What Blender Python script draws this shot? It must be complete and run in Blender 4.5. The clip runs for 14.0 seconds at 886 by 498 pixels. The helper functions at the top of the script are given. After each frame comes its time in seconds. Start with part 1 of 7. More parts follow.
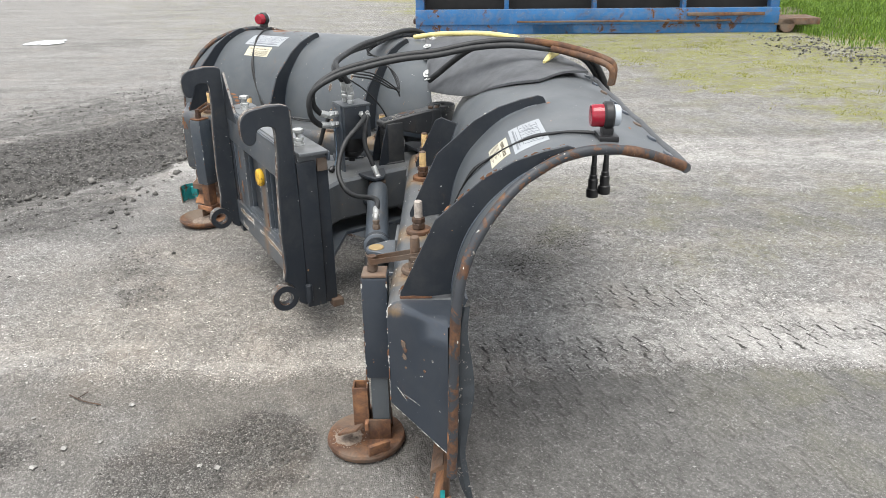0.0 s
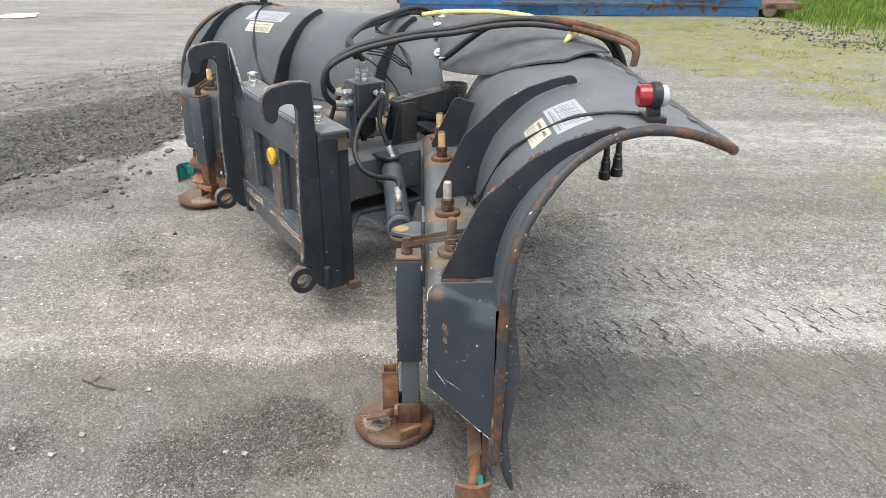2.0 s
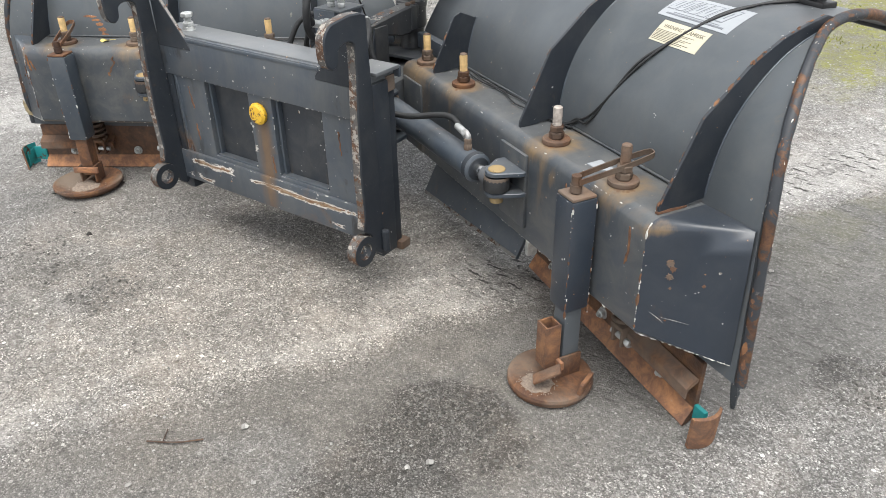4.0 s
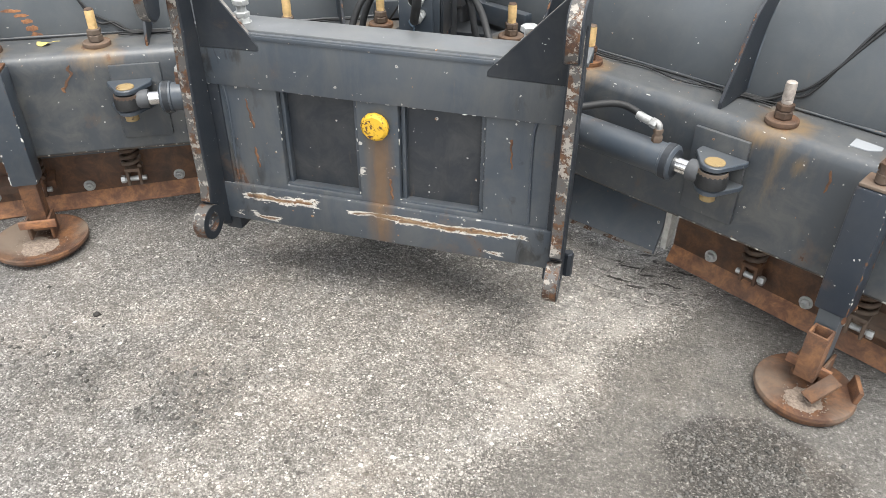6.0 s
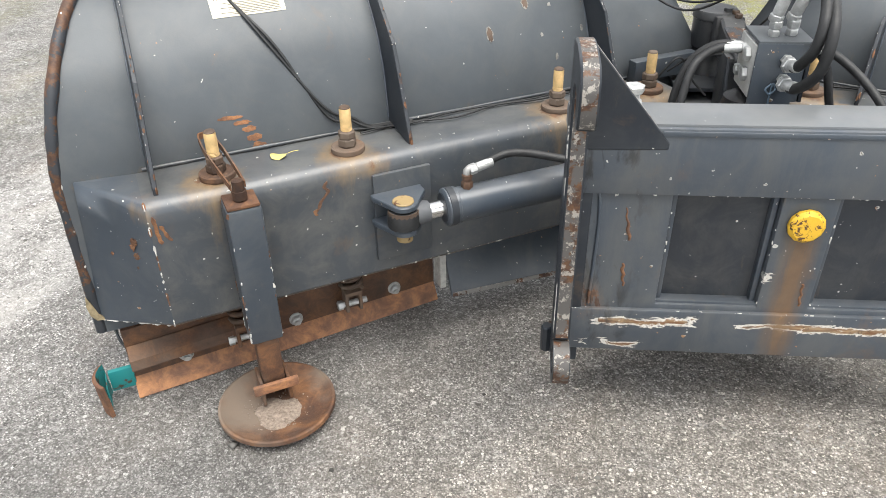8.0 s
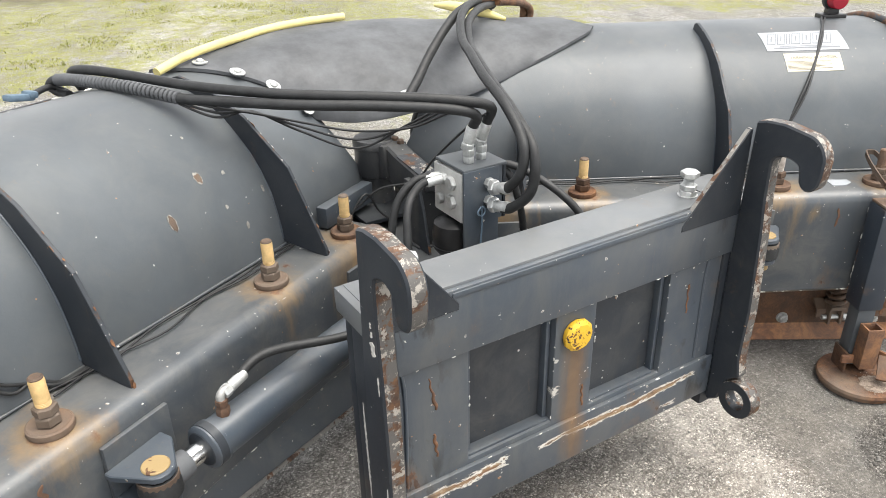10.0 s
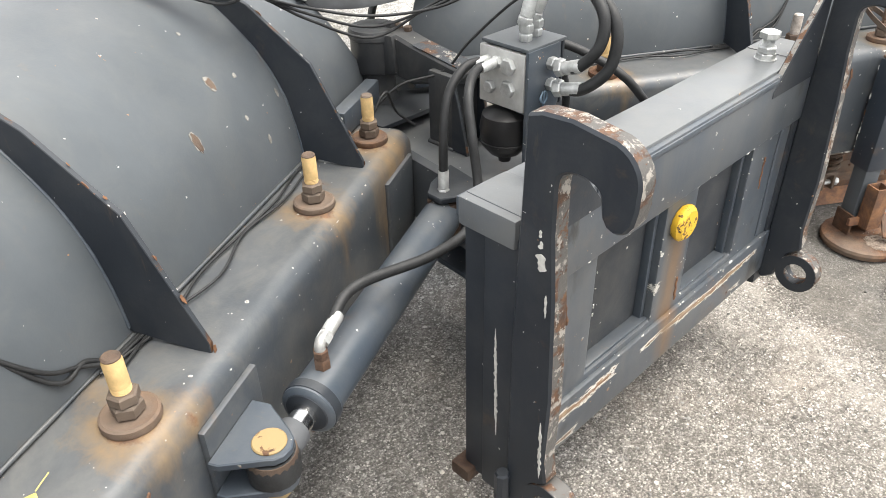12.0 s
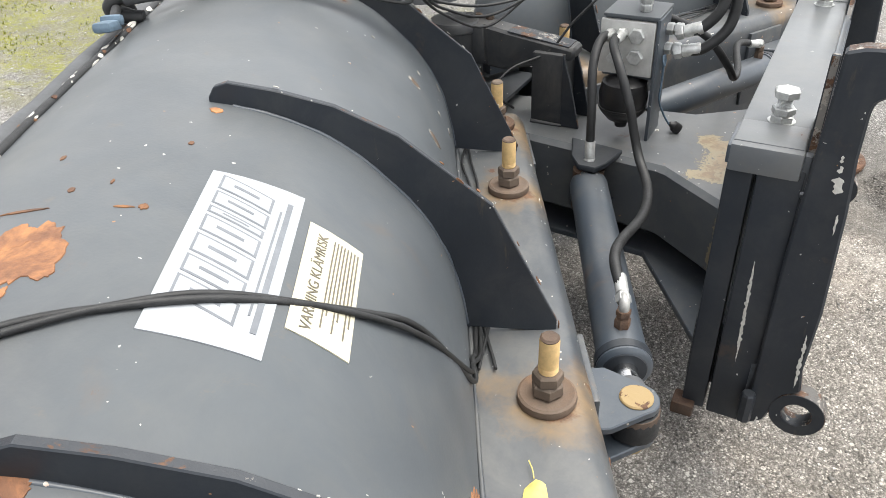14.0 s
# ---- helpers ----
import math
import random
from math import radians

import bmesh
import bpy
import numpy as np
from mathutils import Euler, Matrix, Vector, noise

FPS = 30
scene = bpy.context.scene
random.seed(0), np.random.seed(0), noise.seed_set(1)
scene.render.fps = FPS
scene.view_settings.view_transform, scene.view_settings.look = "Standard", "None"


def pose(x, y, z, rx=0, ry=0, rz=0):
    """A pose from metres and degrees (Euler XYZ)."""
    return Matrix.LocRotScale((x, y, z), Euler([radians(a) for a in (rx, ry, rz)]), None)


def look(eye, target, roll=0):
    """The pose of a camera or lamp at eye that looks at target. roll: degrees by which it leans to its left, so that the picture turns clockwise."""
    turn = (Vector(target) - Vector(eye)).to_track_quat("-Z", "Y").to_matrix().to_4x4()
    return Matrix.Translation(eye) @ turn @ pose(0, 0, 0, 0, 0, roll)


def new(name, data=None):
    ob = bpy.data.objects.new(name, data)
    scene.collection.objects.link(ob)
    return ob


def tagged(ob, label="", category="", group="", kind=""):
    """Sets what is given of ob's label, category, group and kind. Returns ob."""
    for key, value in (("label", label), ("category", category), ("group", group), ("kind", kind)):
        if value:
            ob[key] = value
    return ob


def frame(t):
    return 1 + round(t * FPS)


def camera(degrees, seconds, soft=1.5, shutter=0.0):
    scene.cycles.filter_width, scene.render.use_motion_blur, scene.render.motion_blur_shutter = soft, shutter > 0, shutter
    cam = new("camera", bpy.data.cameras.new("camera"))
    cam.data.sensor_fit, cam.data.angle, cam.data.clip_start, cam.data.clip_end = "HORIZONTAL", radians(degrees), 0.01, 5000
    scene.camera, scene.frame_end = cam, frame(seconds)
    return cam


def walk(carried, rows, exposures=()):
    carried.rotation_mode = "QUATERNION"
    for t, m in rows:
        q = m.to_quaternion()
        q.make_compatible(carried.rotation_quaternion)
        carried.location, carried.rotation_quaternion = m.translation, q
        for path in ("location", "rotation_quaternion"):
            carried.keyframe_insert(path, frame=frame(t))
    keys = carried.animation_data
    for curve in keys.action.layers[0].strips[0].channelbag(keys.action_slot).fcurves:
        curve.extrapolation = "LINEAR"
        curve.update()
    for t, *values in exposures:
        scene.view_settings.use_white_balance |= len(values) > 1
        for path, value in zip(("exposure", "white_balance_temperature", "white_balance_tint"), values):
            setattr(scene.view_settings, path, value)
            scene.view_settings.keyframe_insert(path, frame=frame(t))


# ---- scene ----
cam = camera(61.1, 14.0, 0.6)
PATH = [
    (0.0, look((3.041, -1.574, 1.495), (1.419, -0.691, 0.727), -0.9)),
    (0.5, look((3.040, -1.586, 1.493), (1.419, -0.701, 0.725), -0.6)),
    (1.0, look((3.031, -1.604, 1.494), (1.416, -0.713, 0.722), -0.2)),
    (1.5, look((3.009, -1.642, 1.489), (1.406, -0.739, 0.704), 0.2)),
    (2.0, look((2.915, -1.715, 1.480), (1.347, -0.776, 0.667), 0.3)),
    (2.5, look((2.690, -1.850, 1.469), (1.186, -0.848, 0.611), 0.0)),
    (3.0, look((2.465, -2.102, 1.445), (1.070, -0.998, 0.530), -0.6)),
    (3.2, look((2.359, -2.206, 1.450), (1.024, -1.052, 0.512), -0.8)),
    (5.3, look((1.140, -2.435, 1.421), (0.645, -0.834, 0.330), -0.5)),
    (5.5, look((1.015, -2.427, 1.414), (0.547, -0.825, 0.311), -0.2)),
    (6.0, look((0.659, -2.438, 1.389), (0.205, -0.846, 0.267), 0.3)),
    (6.5, look((0.304, -2.339, 1.372), (-0.154, -0.758, 0.236), 0.3)),
    (7.0, look((-0.029, -2.275, 1.377), (-0.467, -0.687, 0.242), -0.2)),
    (7.5, look((-0.369, -2.276, 1.396), (-0.718, -0.657, 0.275), -0.7)),
    (8.0, look((-0.624, -2.177, 1.384), (-0.772, -0.502, 0.299), -1.0)),
    (8.5, look((-0.733, -2.064, 1.424), (-0.544, -0.358, 0.396), -1.1)),
    (9.0, look((-0.830, -1.959, 1.457), (-0.305, -0.287, 0.493), -1.4)),
    (9.2, look((-0.846, -1.923, 1.475), (-0.203, -0.277, 0.538), -1.5)),
    (11.3, look((-1.169, -1.576, 1.443), (-0.097, -0.203, 0.460), -1.1)),
    (11.5, look((-1.189, -1.525, 1.401), (-0.106, -0.195, 0.372), -1.2)),
    (12.0, look((-1.187, -1.360, 1.345), (-0.033, -0.160, 0.238), -1.3)),
    (12.5, look((-1.231, -1.262, 1.357), (0.044, -0.202, 0.239), -1.1)),
    (13.0, look((-1.406, -1.183, 1.370), (-0.035, -0.245, 0.257), -1.2)),
    (13.5, look((-1.561, -1.029, 1.345), (-0.139, -0.166, 0.235), -1.8)),
    (14.0, look((-1.700, -0.795, 1.353), (-0.253, 0.021, 0.240), -2.7)),
]
walk(cam, PATH, [(0.0, 1.53, 6450, 10), (3.2, 1.52, 6450, 10), (5.5, 1.66, 6480, 10), (6.5, 1.78, 6500, 10), (7.5, 1.75, 6500, 10), (8.2, 1.73, 6540, 10), (9.2, 1.82, 6600, 10), (11.5, 1.94, 6720, 10),
                 (12.0, 2.07, 6720, 10), (12.5, 2.09, 6700, 10), (13.0, 2.01, 6670, 10), (13.5, 1.94, 6630, 10), (14.0, 1.79, 6590, 10)])

# ---- light ----
world = bpy.data.worlds.new("overcast_sky")
scene.world = world
world.use_nodes = True
wn = world.node_tree
sky = wn.nodes.new("ShaderNodeTexSky")
sky.sky_type, sky.sun_disc = "NISHITA", False
sky.sun_elevation, sky.sun_rotation = radians(74), radians(142)
sky.air_density, sky.dust_density, sky.ozone_density = 1.0, 1.2, 1.0
tone = wn.nodes.new("ShaderNodeHueSaturation")
tone.inputs["Saturation"].default_value = 0.14
wn.links.new(sky.outputs[0], tone.inputs["Color"])
wn.links.new(tone.outputs[0], wn.nodes["Background"].inputs[0])
wn.nodes["Background"].inputs[1].default_value = 0.11
sun = new("sun", bpy.data.lights.new("sun", "SUN"))
sun.data.energy, sun.data.angle, sun.data.color = 1.35, radians(45), (1.0, 0.965, 0.90)
sun.matrix_world = look((1.6, -2.0, 9.0), (0, 0, 0))

# ---- materials ----


class Mat:
    """A small helper to write node materials in a few lines."""

    def __init__(self, name):
        self.m = bpy.data.materials.new(name)
        self.m.use_nodes = True
        self.t = self.m.node_tree
        self.bsdf = self.t.nodes["Principled BSDF"]
        self.coord = self.t.nodes.new("ShaderNodeTexCoord").outputs["Object"]

    def link(self, a, b):
        if isinstance(a, bpy.types.NodeSocket):
            self.t.links.new(a, b)
        elif isinstance(a, tuple) and len(a) == 3:
            b.default_value = (*a, 1)
        else:
            b.default_value = a

    def noise(self, scale, detail=4, rough=0.55, distort=0.0, coord=None):
        n = self.t.nodes.new("ShaderNodeTexNoise")
        self.t.links.new(coord or self.coord, n.inputs["Vector"])
        for k, v in (("Scale", scale), ("Detail", detail), ("Roughness", rough), ("Distortion", distort)):
            n.inputs[k].default_value = v
        return n.outputs["Fac"]

    def voronoi(self, scale, feature="F1", out="Distance", coord=None):
        n = self.t.nodes.new("ShaderNodeTexVoronoi")
        n.feature = feature
        self.t.links.new(coord or self.coord, n.inputs["Vector"])
        n.inputs["Scale"].default_value = scale
        return n.outputs[out]

    def warp(self, amount, scale):
        """Coordinates shaken by noise, for ragged outlines."""
        n = self.t.nodes.new("ShaderNodeTexNoise")
        self.t.links.new(self.coord, n.inputs["Vector"])
        n.inputs["Scale"].default_value, n.inputs["Detail"].default_value = scale, 4
        v = self.t.nodes.new("ShaderNodeVectorMath")
        v.operation = "MULTIPLY_ADD"
        self.t.links.new(n.outputs["Color"], v.inputs[0])
        v.inputs[1].default_value = (amount, amount, amount)
        self.t.links.new(self.coord, v.inputs[2])
        return v.outputs[0]

    def stretch(self, sx, sy, sz, coord=None):
        n = self.t.nodes.new("ShaderNodeMapping")
        self.t.links.new(coord or self.coord, n.inputs["Vector"])
        n.inputs["Scale"].default_value = (sx, sy, sz)
        return n.outputs[0]

    def ramp(self, fac, stops):
        n = self.t.nodes.new("ShaderNodeValToRGB")
        e = n.color_ramp.elements
        while len(e) < len(stops):
            e.new(0.5)
        for el, (p, c) in zip(e, stops):
            el.position = p
            el.color = (*c, 1) if isinstance(c, tuple) else (c, c, c, 1)
        self.t.links.new(fac, n.inputs[0])
        return n.outputs[0]

    def math(self, op, a, b=0.0, c=0.0, clamp=False):
        n = self.t.nodes.new("ShaderNodeMath")
        n.operation, n.use_clamp = op, clamp
        for i, v in enumerate((a, b, c)):
            self.link(v, n.inputs[i])
        return n.outputs[0]

    def mix(self, fac, a, b, kind="MIX"):
        n = self.t.nodes.new("ShaderNodeMix")
        n.data_type, n.blend_type = "RGBA", kind
        self.link(fac, n.inputs["Factor"])
        self.link(a, n.inputs[6])
        self.link(b, n.inputs[7])
        return n.outputs[2]

    def axis(self, k, coord=None):
        n = self.t.nodes.new("ShaderNodeSeparateXYZ")
        self.t.links.new(coord or self.coord, n.inputs[0])
        return n.outputs[k]

    def bump(self, height, strength=0.3, distance=0.01, below=None):
        n = self.t.nodes.new("ShaderNodeBump")
        n.inputs["Strength"].default_value, n.inputs["Distance"].default_value = strength, distance
        self.t.links.new(height, n.inputs["Height"])
        if below:
            self.t.links.new(below, n.inputs["Normal"])
        return n.outputs[0]

    def done(self, color, rough=0.5, metal=0.0, normal=None, spec=0.5):
        self.link(color, self.bsdf.inputs["Base Color"])
        self.link(rough, self.bsdf.inputs["Roughness"])
        self.link(metal, self.bsdf.inputs["Metallic"])
        self.bsdf.inputs["Specular IOR Level"].default_value = spec
        if normal:
            self.t.links.new(normal, self.bsdf.inputs["Normal"])
        return self.m


RUST = [(0.25, (0.032, 0.019, 0.014)), (0.46, (0.085, 0.041, 0.023)), (0.66, (0.185, 0.086, 0.036)), (0.85, (0.185, 0.135, 0.10))]


def paint_mat(name, base, chips=0.50, rusty=0.70, rough=0.42, dust=0.3, gloss=0.5, scrapes=(), drip=None, plane=2):
    """Worn enamel: dusty patches, white and rusty chips, runs, and rust where the mesh carries wear."""
    m = Mat(name)
    at = m.t.nodes.new("ShaderNodeAttribute")
    at.attribute_name = "wear"
    wear = at.outputs["Fac"]
    cloud = m.noise(2.2, 6, 0.6)
    c = m.mix(m.ramp(cloud, [(0.35, 0.0), (0.7, 1.0)]), base, tuple(v * 1.4 + 0.008 for v in base))
    dirt = m.ramp(m.noise(9, 8, 0.7, 0.6), [(0.45, 0.0), (0.75, 1.0)])
    c = m.mix(m.math("MULTIPLY", dirt, dust), c, (0.19, 0.18, 0.155))
    # Dust on upward faces; it also puts the sky-lit tone of tops into colour.
    up = m.axis(2, m.t.nodes.new("ShaderNodeNewGeometry").outputs["Normal"])
    pale_tops = m.math("MULTIPLY", m.ramp(up, [(0.80, 0.0), (0.98, 1.0)]), m.ramp(m.noise(6, 8, 0.7, 0.3), [(0.36, 0.15), (0.66, 0.75)]))
    c = m.mix(m.math("MULTIPLY", pale_tops, 0.10 + 0.7 * dust), c, (0.235, 0.232, 0.218))
    streak = m.ramp(m.noise(3.0, 5, 0.6, 0.2, m.stretch(9, 9, 0.8)), [(0.55, 0.0), (0.75, 1.0)])
    c = m.mix(m.math("MULTIPLY", streak, 0.4 * dust), c, (0.16, 0.14, 0.11))
    # rust stains round bolts and along seams
    edge = m.math("SUBTRACT", wear, m.math("MULTIPLY", m.noise(16, 8, 0.7), 0.9))
    c = m.mix(m.ramp(m.math("ADD", m.math("MULTIPLY", wear, 0.75), m.math("MULTIPLY", m.math("SUBTRACT", m.noise(1.0, 7, 0.7, 0.3, m.stretch(26, 26, 7)), 0.5), 0.9)), [(0.12, 0.0), (0.56, 0.8)]), c, (0.235, 0.155, 0.075))
    stain = m.ramp(edge, [(0.2, 0.0), (0.32, 1.0)])
    c = m.mix(m.math("MULTIPLY", stain, 0.85), c, m.ramp(m.noise(40, 6, 0.7), RUST))
    r = m.noise(7, 7, 0.65, 0.4)
    patch = m.ramp(m.noise(1.7, 2), [(0.42, 0.0), (0.56, 1.0)])
    rust = m.math("MULTIPLY", m.ramp(r, [(rusty, 0.0), (rusty + 0.015, 1.0)]), patch)
    halo = m.math("MULTIPLY", m.ramp(r, [(rusty - 0.09, 0.0), (rusty + 0.02, 1.0)]), patch)
    c = m.mix(m.math("MULTIPLY", halo, 0.4), c, (0.16, 0.095, 0.05))
    c = m.mix(rust, c, m.ramp(m.noise(40, 5, 0.7), RUST))
    shaken = m.warp(0.012, 90)
    cell = m.voronoi(31, coord=shaken)
    limit = m.math("MULTIPLY", m.math("SUBTRACT", m.noise(19, 3, 0.6), chips, clamp=True), 0.85)
    spot = m.math("LESS_THAN", cell, limit)
    tiny = m.math("LESS_THAN", m.voronoi(75, coord=shaken), m.math("MULTIPLY", m.math("SUBTRACT", m.noise(33, 3, 0.6), chips + 0.01, clamp=True), 1.1))
    core = m.math("LESS_THAN", cell, m.math("MULTIPLY", limit, m.math("MULTIPLY", m.noise(13, 2), 1.1)))
    spot = m.math("MAXIMUM", spot, tiny)
    c = m.mix(spot, c, m.mix(m.ramp(m.noise(31, 1), [(0.54, 0.0), (0.60, 1.0)]), (0.56, 0.55, 0.51), (0.32, 0.17, 0.08)))
    c = m.mix(m.math("MULTIPLY", core, 0.85), c, (0.10, 0.075, 0.05))
    bare = None
    if scrapes:
        # long scrapes: white primer at their ragged edges, tan old paint and rust inside
        x, z = m.axis(0), m.math("ADD", m.axis(plane), m.math("MULTIPLY", m.math("SUBTRACT", m.noise(9, 5, 0.6), 0.5), 0.034))
        for x0, x1, zc, half in scrapes:
            band = m.math("SUBTRACT", 1.0, m.math("DIVIDE", m.math("ABSOLUTE", m.math("SUBTRACT", z, zc)), half))
            ends = m.math("MINIMUM", m.math("DIVIDE", m.math("SUBTRACT", x, x0), 0.03), m.math("DIVIDE", m.math("SUBTRACT", x1, x), 0.03))
            one = m.math("MINIMUM", m.math("MAXIMUM", band, -1.0), m.math("MAXIMUM", ends, -1.0))
            bare = one if bare is None else m.math("MAXIMUM", bare, one)
        torn_n = m.math("ADD", m.math("MULTIPLY", m.math("SUBTRACT", m.noise(1.0, 8, 0.75, 0.6, m.stretch(13, 13, 60 if plane == 2 else 13)), 0.5), 3.6), m.math("MULTIPLY", m.math("SUBTRACT", m.noise(110, 5, 0.7), 0.5), 1.0))
        bare = m.math("ADD", bare, torn_n)
        inside = m.mix(m.ramp(m.noise(1.0, 6, 0.7, 0.4, m.stretch(12, 12, 120)), [(0.42, 0.0), (0.56, 1.0)]), (0.30, 0.205, 0.115), (0.15, 0.07, 0.03))
        inside = m.mix(m.ramp(m.noise(60, 6, 0.7), [(0.55, 0.0), (0.62, 1.0)]), inside, (0.09, 0.055, 0.035))
        c = m.mix(m.ramp(bare, [(0.10, 0.0), (0.22, 0.55)]), c, (0.10, 0.085, 0.07))
        c = m.mix(m.ramp(bare, [(0.26, 0.0), (0.30, 1.0)]), c, (0.58, 0.56, 0.51) if plane == 2 else (0.27, 0.225, 0.14))
        c = m.mix(m.ramp(bare, [(0.62, 0.0), (0.72, 1.0 if plane == 2 else 0.5)]), c, inside)
    if drip:
        # rust run down from a bolt, and dark oily smears beside the side plates
        x, z = m.axis(0), m.axis(2)
        run = m.math("SUBTRACT", 1.0, m.math("DIVIDE", m.math("ABSOLUTE", m.math("SUBTRACT", x, drip[0])), drip[1]), clamp=True)
        run = m.math("MULTIPLY", run, m.math("MULTIPLY", m.ramp(m.math("SUBTRACT", drip[2], z), [(0.0, 0.0), (0.03, 1.0), (0.30, 0.75), (0.36, 0.4)]), m.ramp(m.noise(1.0, 6, 0.7, 0.3, m.stretch(40, 40, 5)), [(0.30, 0.35), (0.58, 1.0)])))
        c = m.mix(m.math("MINIMUM", m.math("MULTIPLY", run, 1.5), 0.85), c, m.mix(m.noise(30, 5), (0.10, 0.06, 0.035), (0.21, 0.125, 0.06)))
        side = m.ramp(m.math("ABSOLUTE", m.math("SUBTRACT", x, drip[0])), [(0.31, 0.0), (0.37, 1.0)])
        oil = m.math("MULTIPLY", side, m.ramp(m.noise(1.0, 6, 0.65, 0.6, m.stretch(17, 17, 6.5)), [(0.56, 0.0), (0.64, 0.8)]))
        c = m.mix(oil, c, (0.011, 0.012, 0.013))
        grime = m.ramp(m.noise(1.0, 7, 0.7, 0.5, m.stretch(9, 9, 3)), [(0.45, 0.0), (0.7, 0.4)])
        c = m.mix(grime, c, (0.135, 0.131, 0.118))
    peel = m.noise(260, 2)
    height = m.math("ADD", m.math("MULTIPLY", peel, 0.25), m.math("MULTIPLY", m.math("MAXIMUM", rust, stain), m.math("MULTIPLY", m.noise(90, 6, 0.7), 0.8)))
    ro = m.math("ADD", m.math("MULTIPLY", m.noise(5, 5), 0.22), m.math("ADD", m.math("MULTIPLY", m.math("MAXIMUM", rust, stain), 0.4), rough - 0.11), clamp=True)
    return m.done(c, ro, 0.0, m.bump(height, 0.2, 0.003), gloss)


def rust_mat(name, tint=1.0, rough=0.85, dusty=0.7):
    m = Mat(name)
    c = m.ramp(m.noise(18, 9, 0.72, 0.4), [(p, tuple(v * tint for v in col)) for p, col in RUST])
    c = m.mix(m.math("MULTIPLY", m.ramp(m.noise(4, 4), [(0.42, 0.0), (0.62, 1.0)]), dusty), c, (0.17, 0.135, 0.105))
    return m.done(c, rough, 0.0, m.bump(m.noise(90, 8, 0.75), 0.5, 0.004))


def plain_mat(name, base, rough=0.6, metal=0.0, vary=0.25, scale=20, bump=0.15, spec=0.5):
    m = Mat(name)
    lo, hi = tuple(v * (1 - vary) for v in base), tuple(min(1, v * (1 + vary)) for v in base)
    c = m.mix(m.ramp(m.noise(scale, 6, 0.65), [(0.35, 0.0), (0.68, 1.0)]), lo, hi)
    ro = m.math("ADD", m.math("MULTIPLY", m.noise(scale * 2.3, 4), 0.2), rough - 0.1, clamp=True)
    return m.done(c, ro, metal, m.bump(m.noise(scale * 12, 4, 0.6), bump, 0.002), spec)


def edge_worn_mat(name, base, bare=0.53, pale=0.57, scale=26):
    """Paint worn to dull rust and bare metal in patches, as on hooks and rails."""
    m = Mat(name)
    n = m.noise(scale, 8, 0.7, 0.5)
    c = m.mix(m.ramp(n, [(bare, 0.0), (bare + 0.03, 1.0)]), base, m.ramp(m.noise(45, 6, 0.7), [(p, tuple(v * 0.75 for v in q)) for p, q in RUST]))
    c = m.mix(m.math("MULTIPLY", m.ramp(m.noise(scale * 1.7, 7, 0.75, 0.15), [(pale, 0.0), (pale + 0.03, 1.0)]), 0.8), c, (0.36, 0.335, 0.295))
    return m.done(c, m.math("ADD", m.math("MULTIPLY", n, 0.5), 0.3), 0.0, m.bump(m.noise(70, 6, 0.7), 0.4, 0.003))


GREY = (0.036, 0.047, 0.061)
paint = paint_mat("grey_blue_plow_paint", GREY, 0.515, 0.70, 0.38, 0.22, 0.7)
paint_face = paint_mat("moldboard_paint", (0.066, 0.075, 0.083), 0.543, 0.73, 0.43, 0.16, 0.42)
paint_dark = paint_mat("dark_frame_paint", (0.0155, 0.0195, 0.0255), 0.545, 0.72, 0.40, 0.10, 0.35)
paint_beam = paint_mat("box_beam_paint", (0.042, 0.049, 0.057), 0.505, 0.69, 0.37, 0.42, 0.65)
# Darker tone than the hitch face, for the recessed window panels.
paint_inset = paint_mat("darker_inset_tone", (0.022, 0.026, 0.032), 0.53, 0.72, 0.42, 0.22, 0.4)
SCRAPES = ((-0.41, -0.175, 0.309, 0.016), (-0.09, 0.43, 0.306, 0.011), (0.02, 0.30, 0.303, 0.012), (-0.385, -0.29, 0.243, 0.012), (-0.435, -0.415, 0.245, 0.008), (0.30, 0.36, 0.246, 0.008), (-0.20, -0.165, 0.312, 0.006), (0.085, 0.13, 0.628, 0.004), (-0.05, -0.03, 0.43, 0.014))
# Darker, bluer tone for the right beam end and right leg sleeve.
paint_end = paint_mat("darker_blue_end_tone", (0.017, 0.024, 0.035), 0.52, 0.71, 0.34, 0.07, 0.6)
paint_deck = paint_mat("deck_paint", (0.066, 0.073, 0.080), 0.505, 0.69, 0.36, 0.3, 0.7, ((-0.19, 0.03, -0.605, 0.055), (-0.02, 0.05, -0.56, 0.03), (-0.30, -0.24, -0.655, 0.02)), None, 1)
# Pale base holds the sky's sheen on flat tops, with dust over it.
paint_top = paint_mat("dusty_skylit_top_paint", (0.085, 0.093, 0.10), 0.515, 0.71, 0.36, 0.3, 0.7)
paint_hitch = paint_mat("hitch_frame_paint", (0.040, 0.051, 0.065), 0.497, 0.69, 0.38, 0.18, 0.7, SCRAPES, (0.012, 0.045, 0.56))
worn = edge_worn_mat("worn_edge_paint", (0.035, 0.04, 0.046))
rail_paint = edge_worn_mat("rail_paint", (0.028, 0.032, 0.038), 0.50, 0.63, 14)
hook_worn = edge_worn_mat("rubbed_hook_steel", (0.085, 0.08, 0.075), 0.50, 0.54, 24)
rib_edge = edge_worn_mat("rib_edge_paint", (0.030, 0.035, 0.042), 0.57, 0.64, 12)
ochre_rust = edge_worn_mat("ochre_rust", (0.30, 0.215, 0.10), 0.60, 0.66, 40)
worn_pale = edge_worn_mat("scuffed_pale_edge", (0.20, 0.19, 0.175))
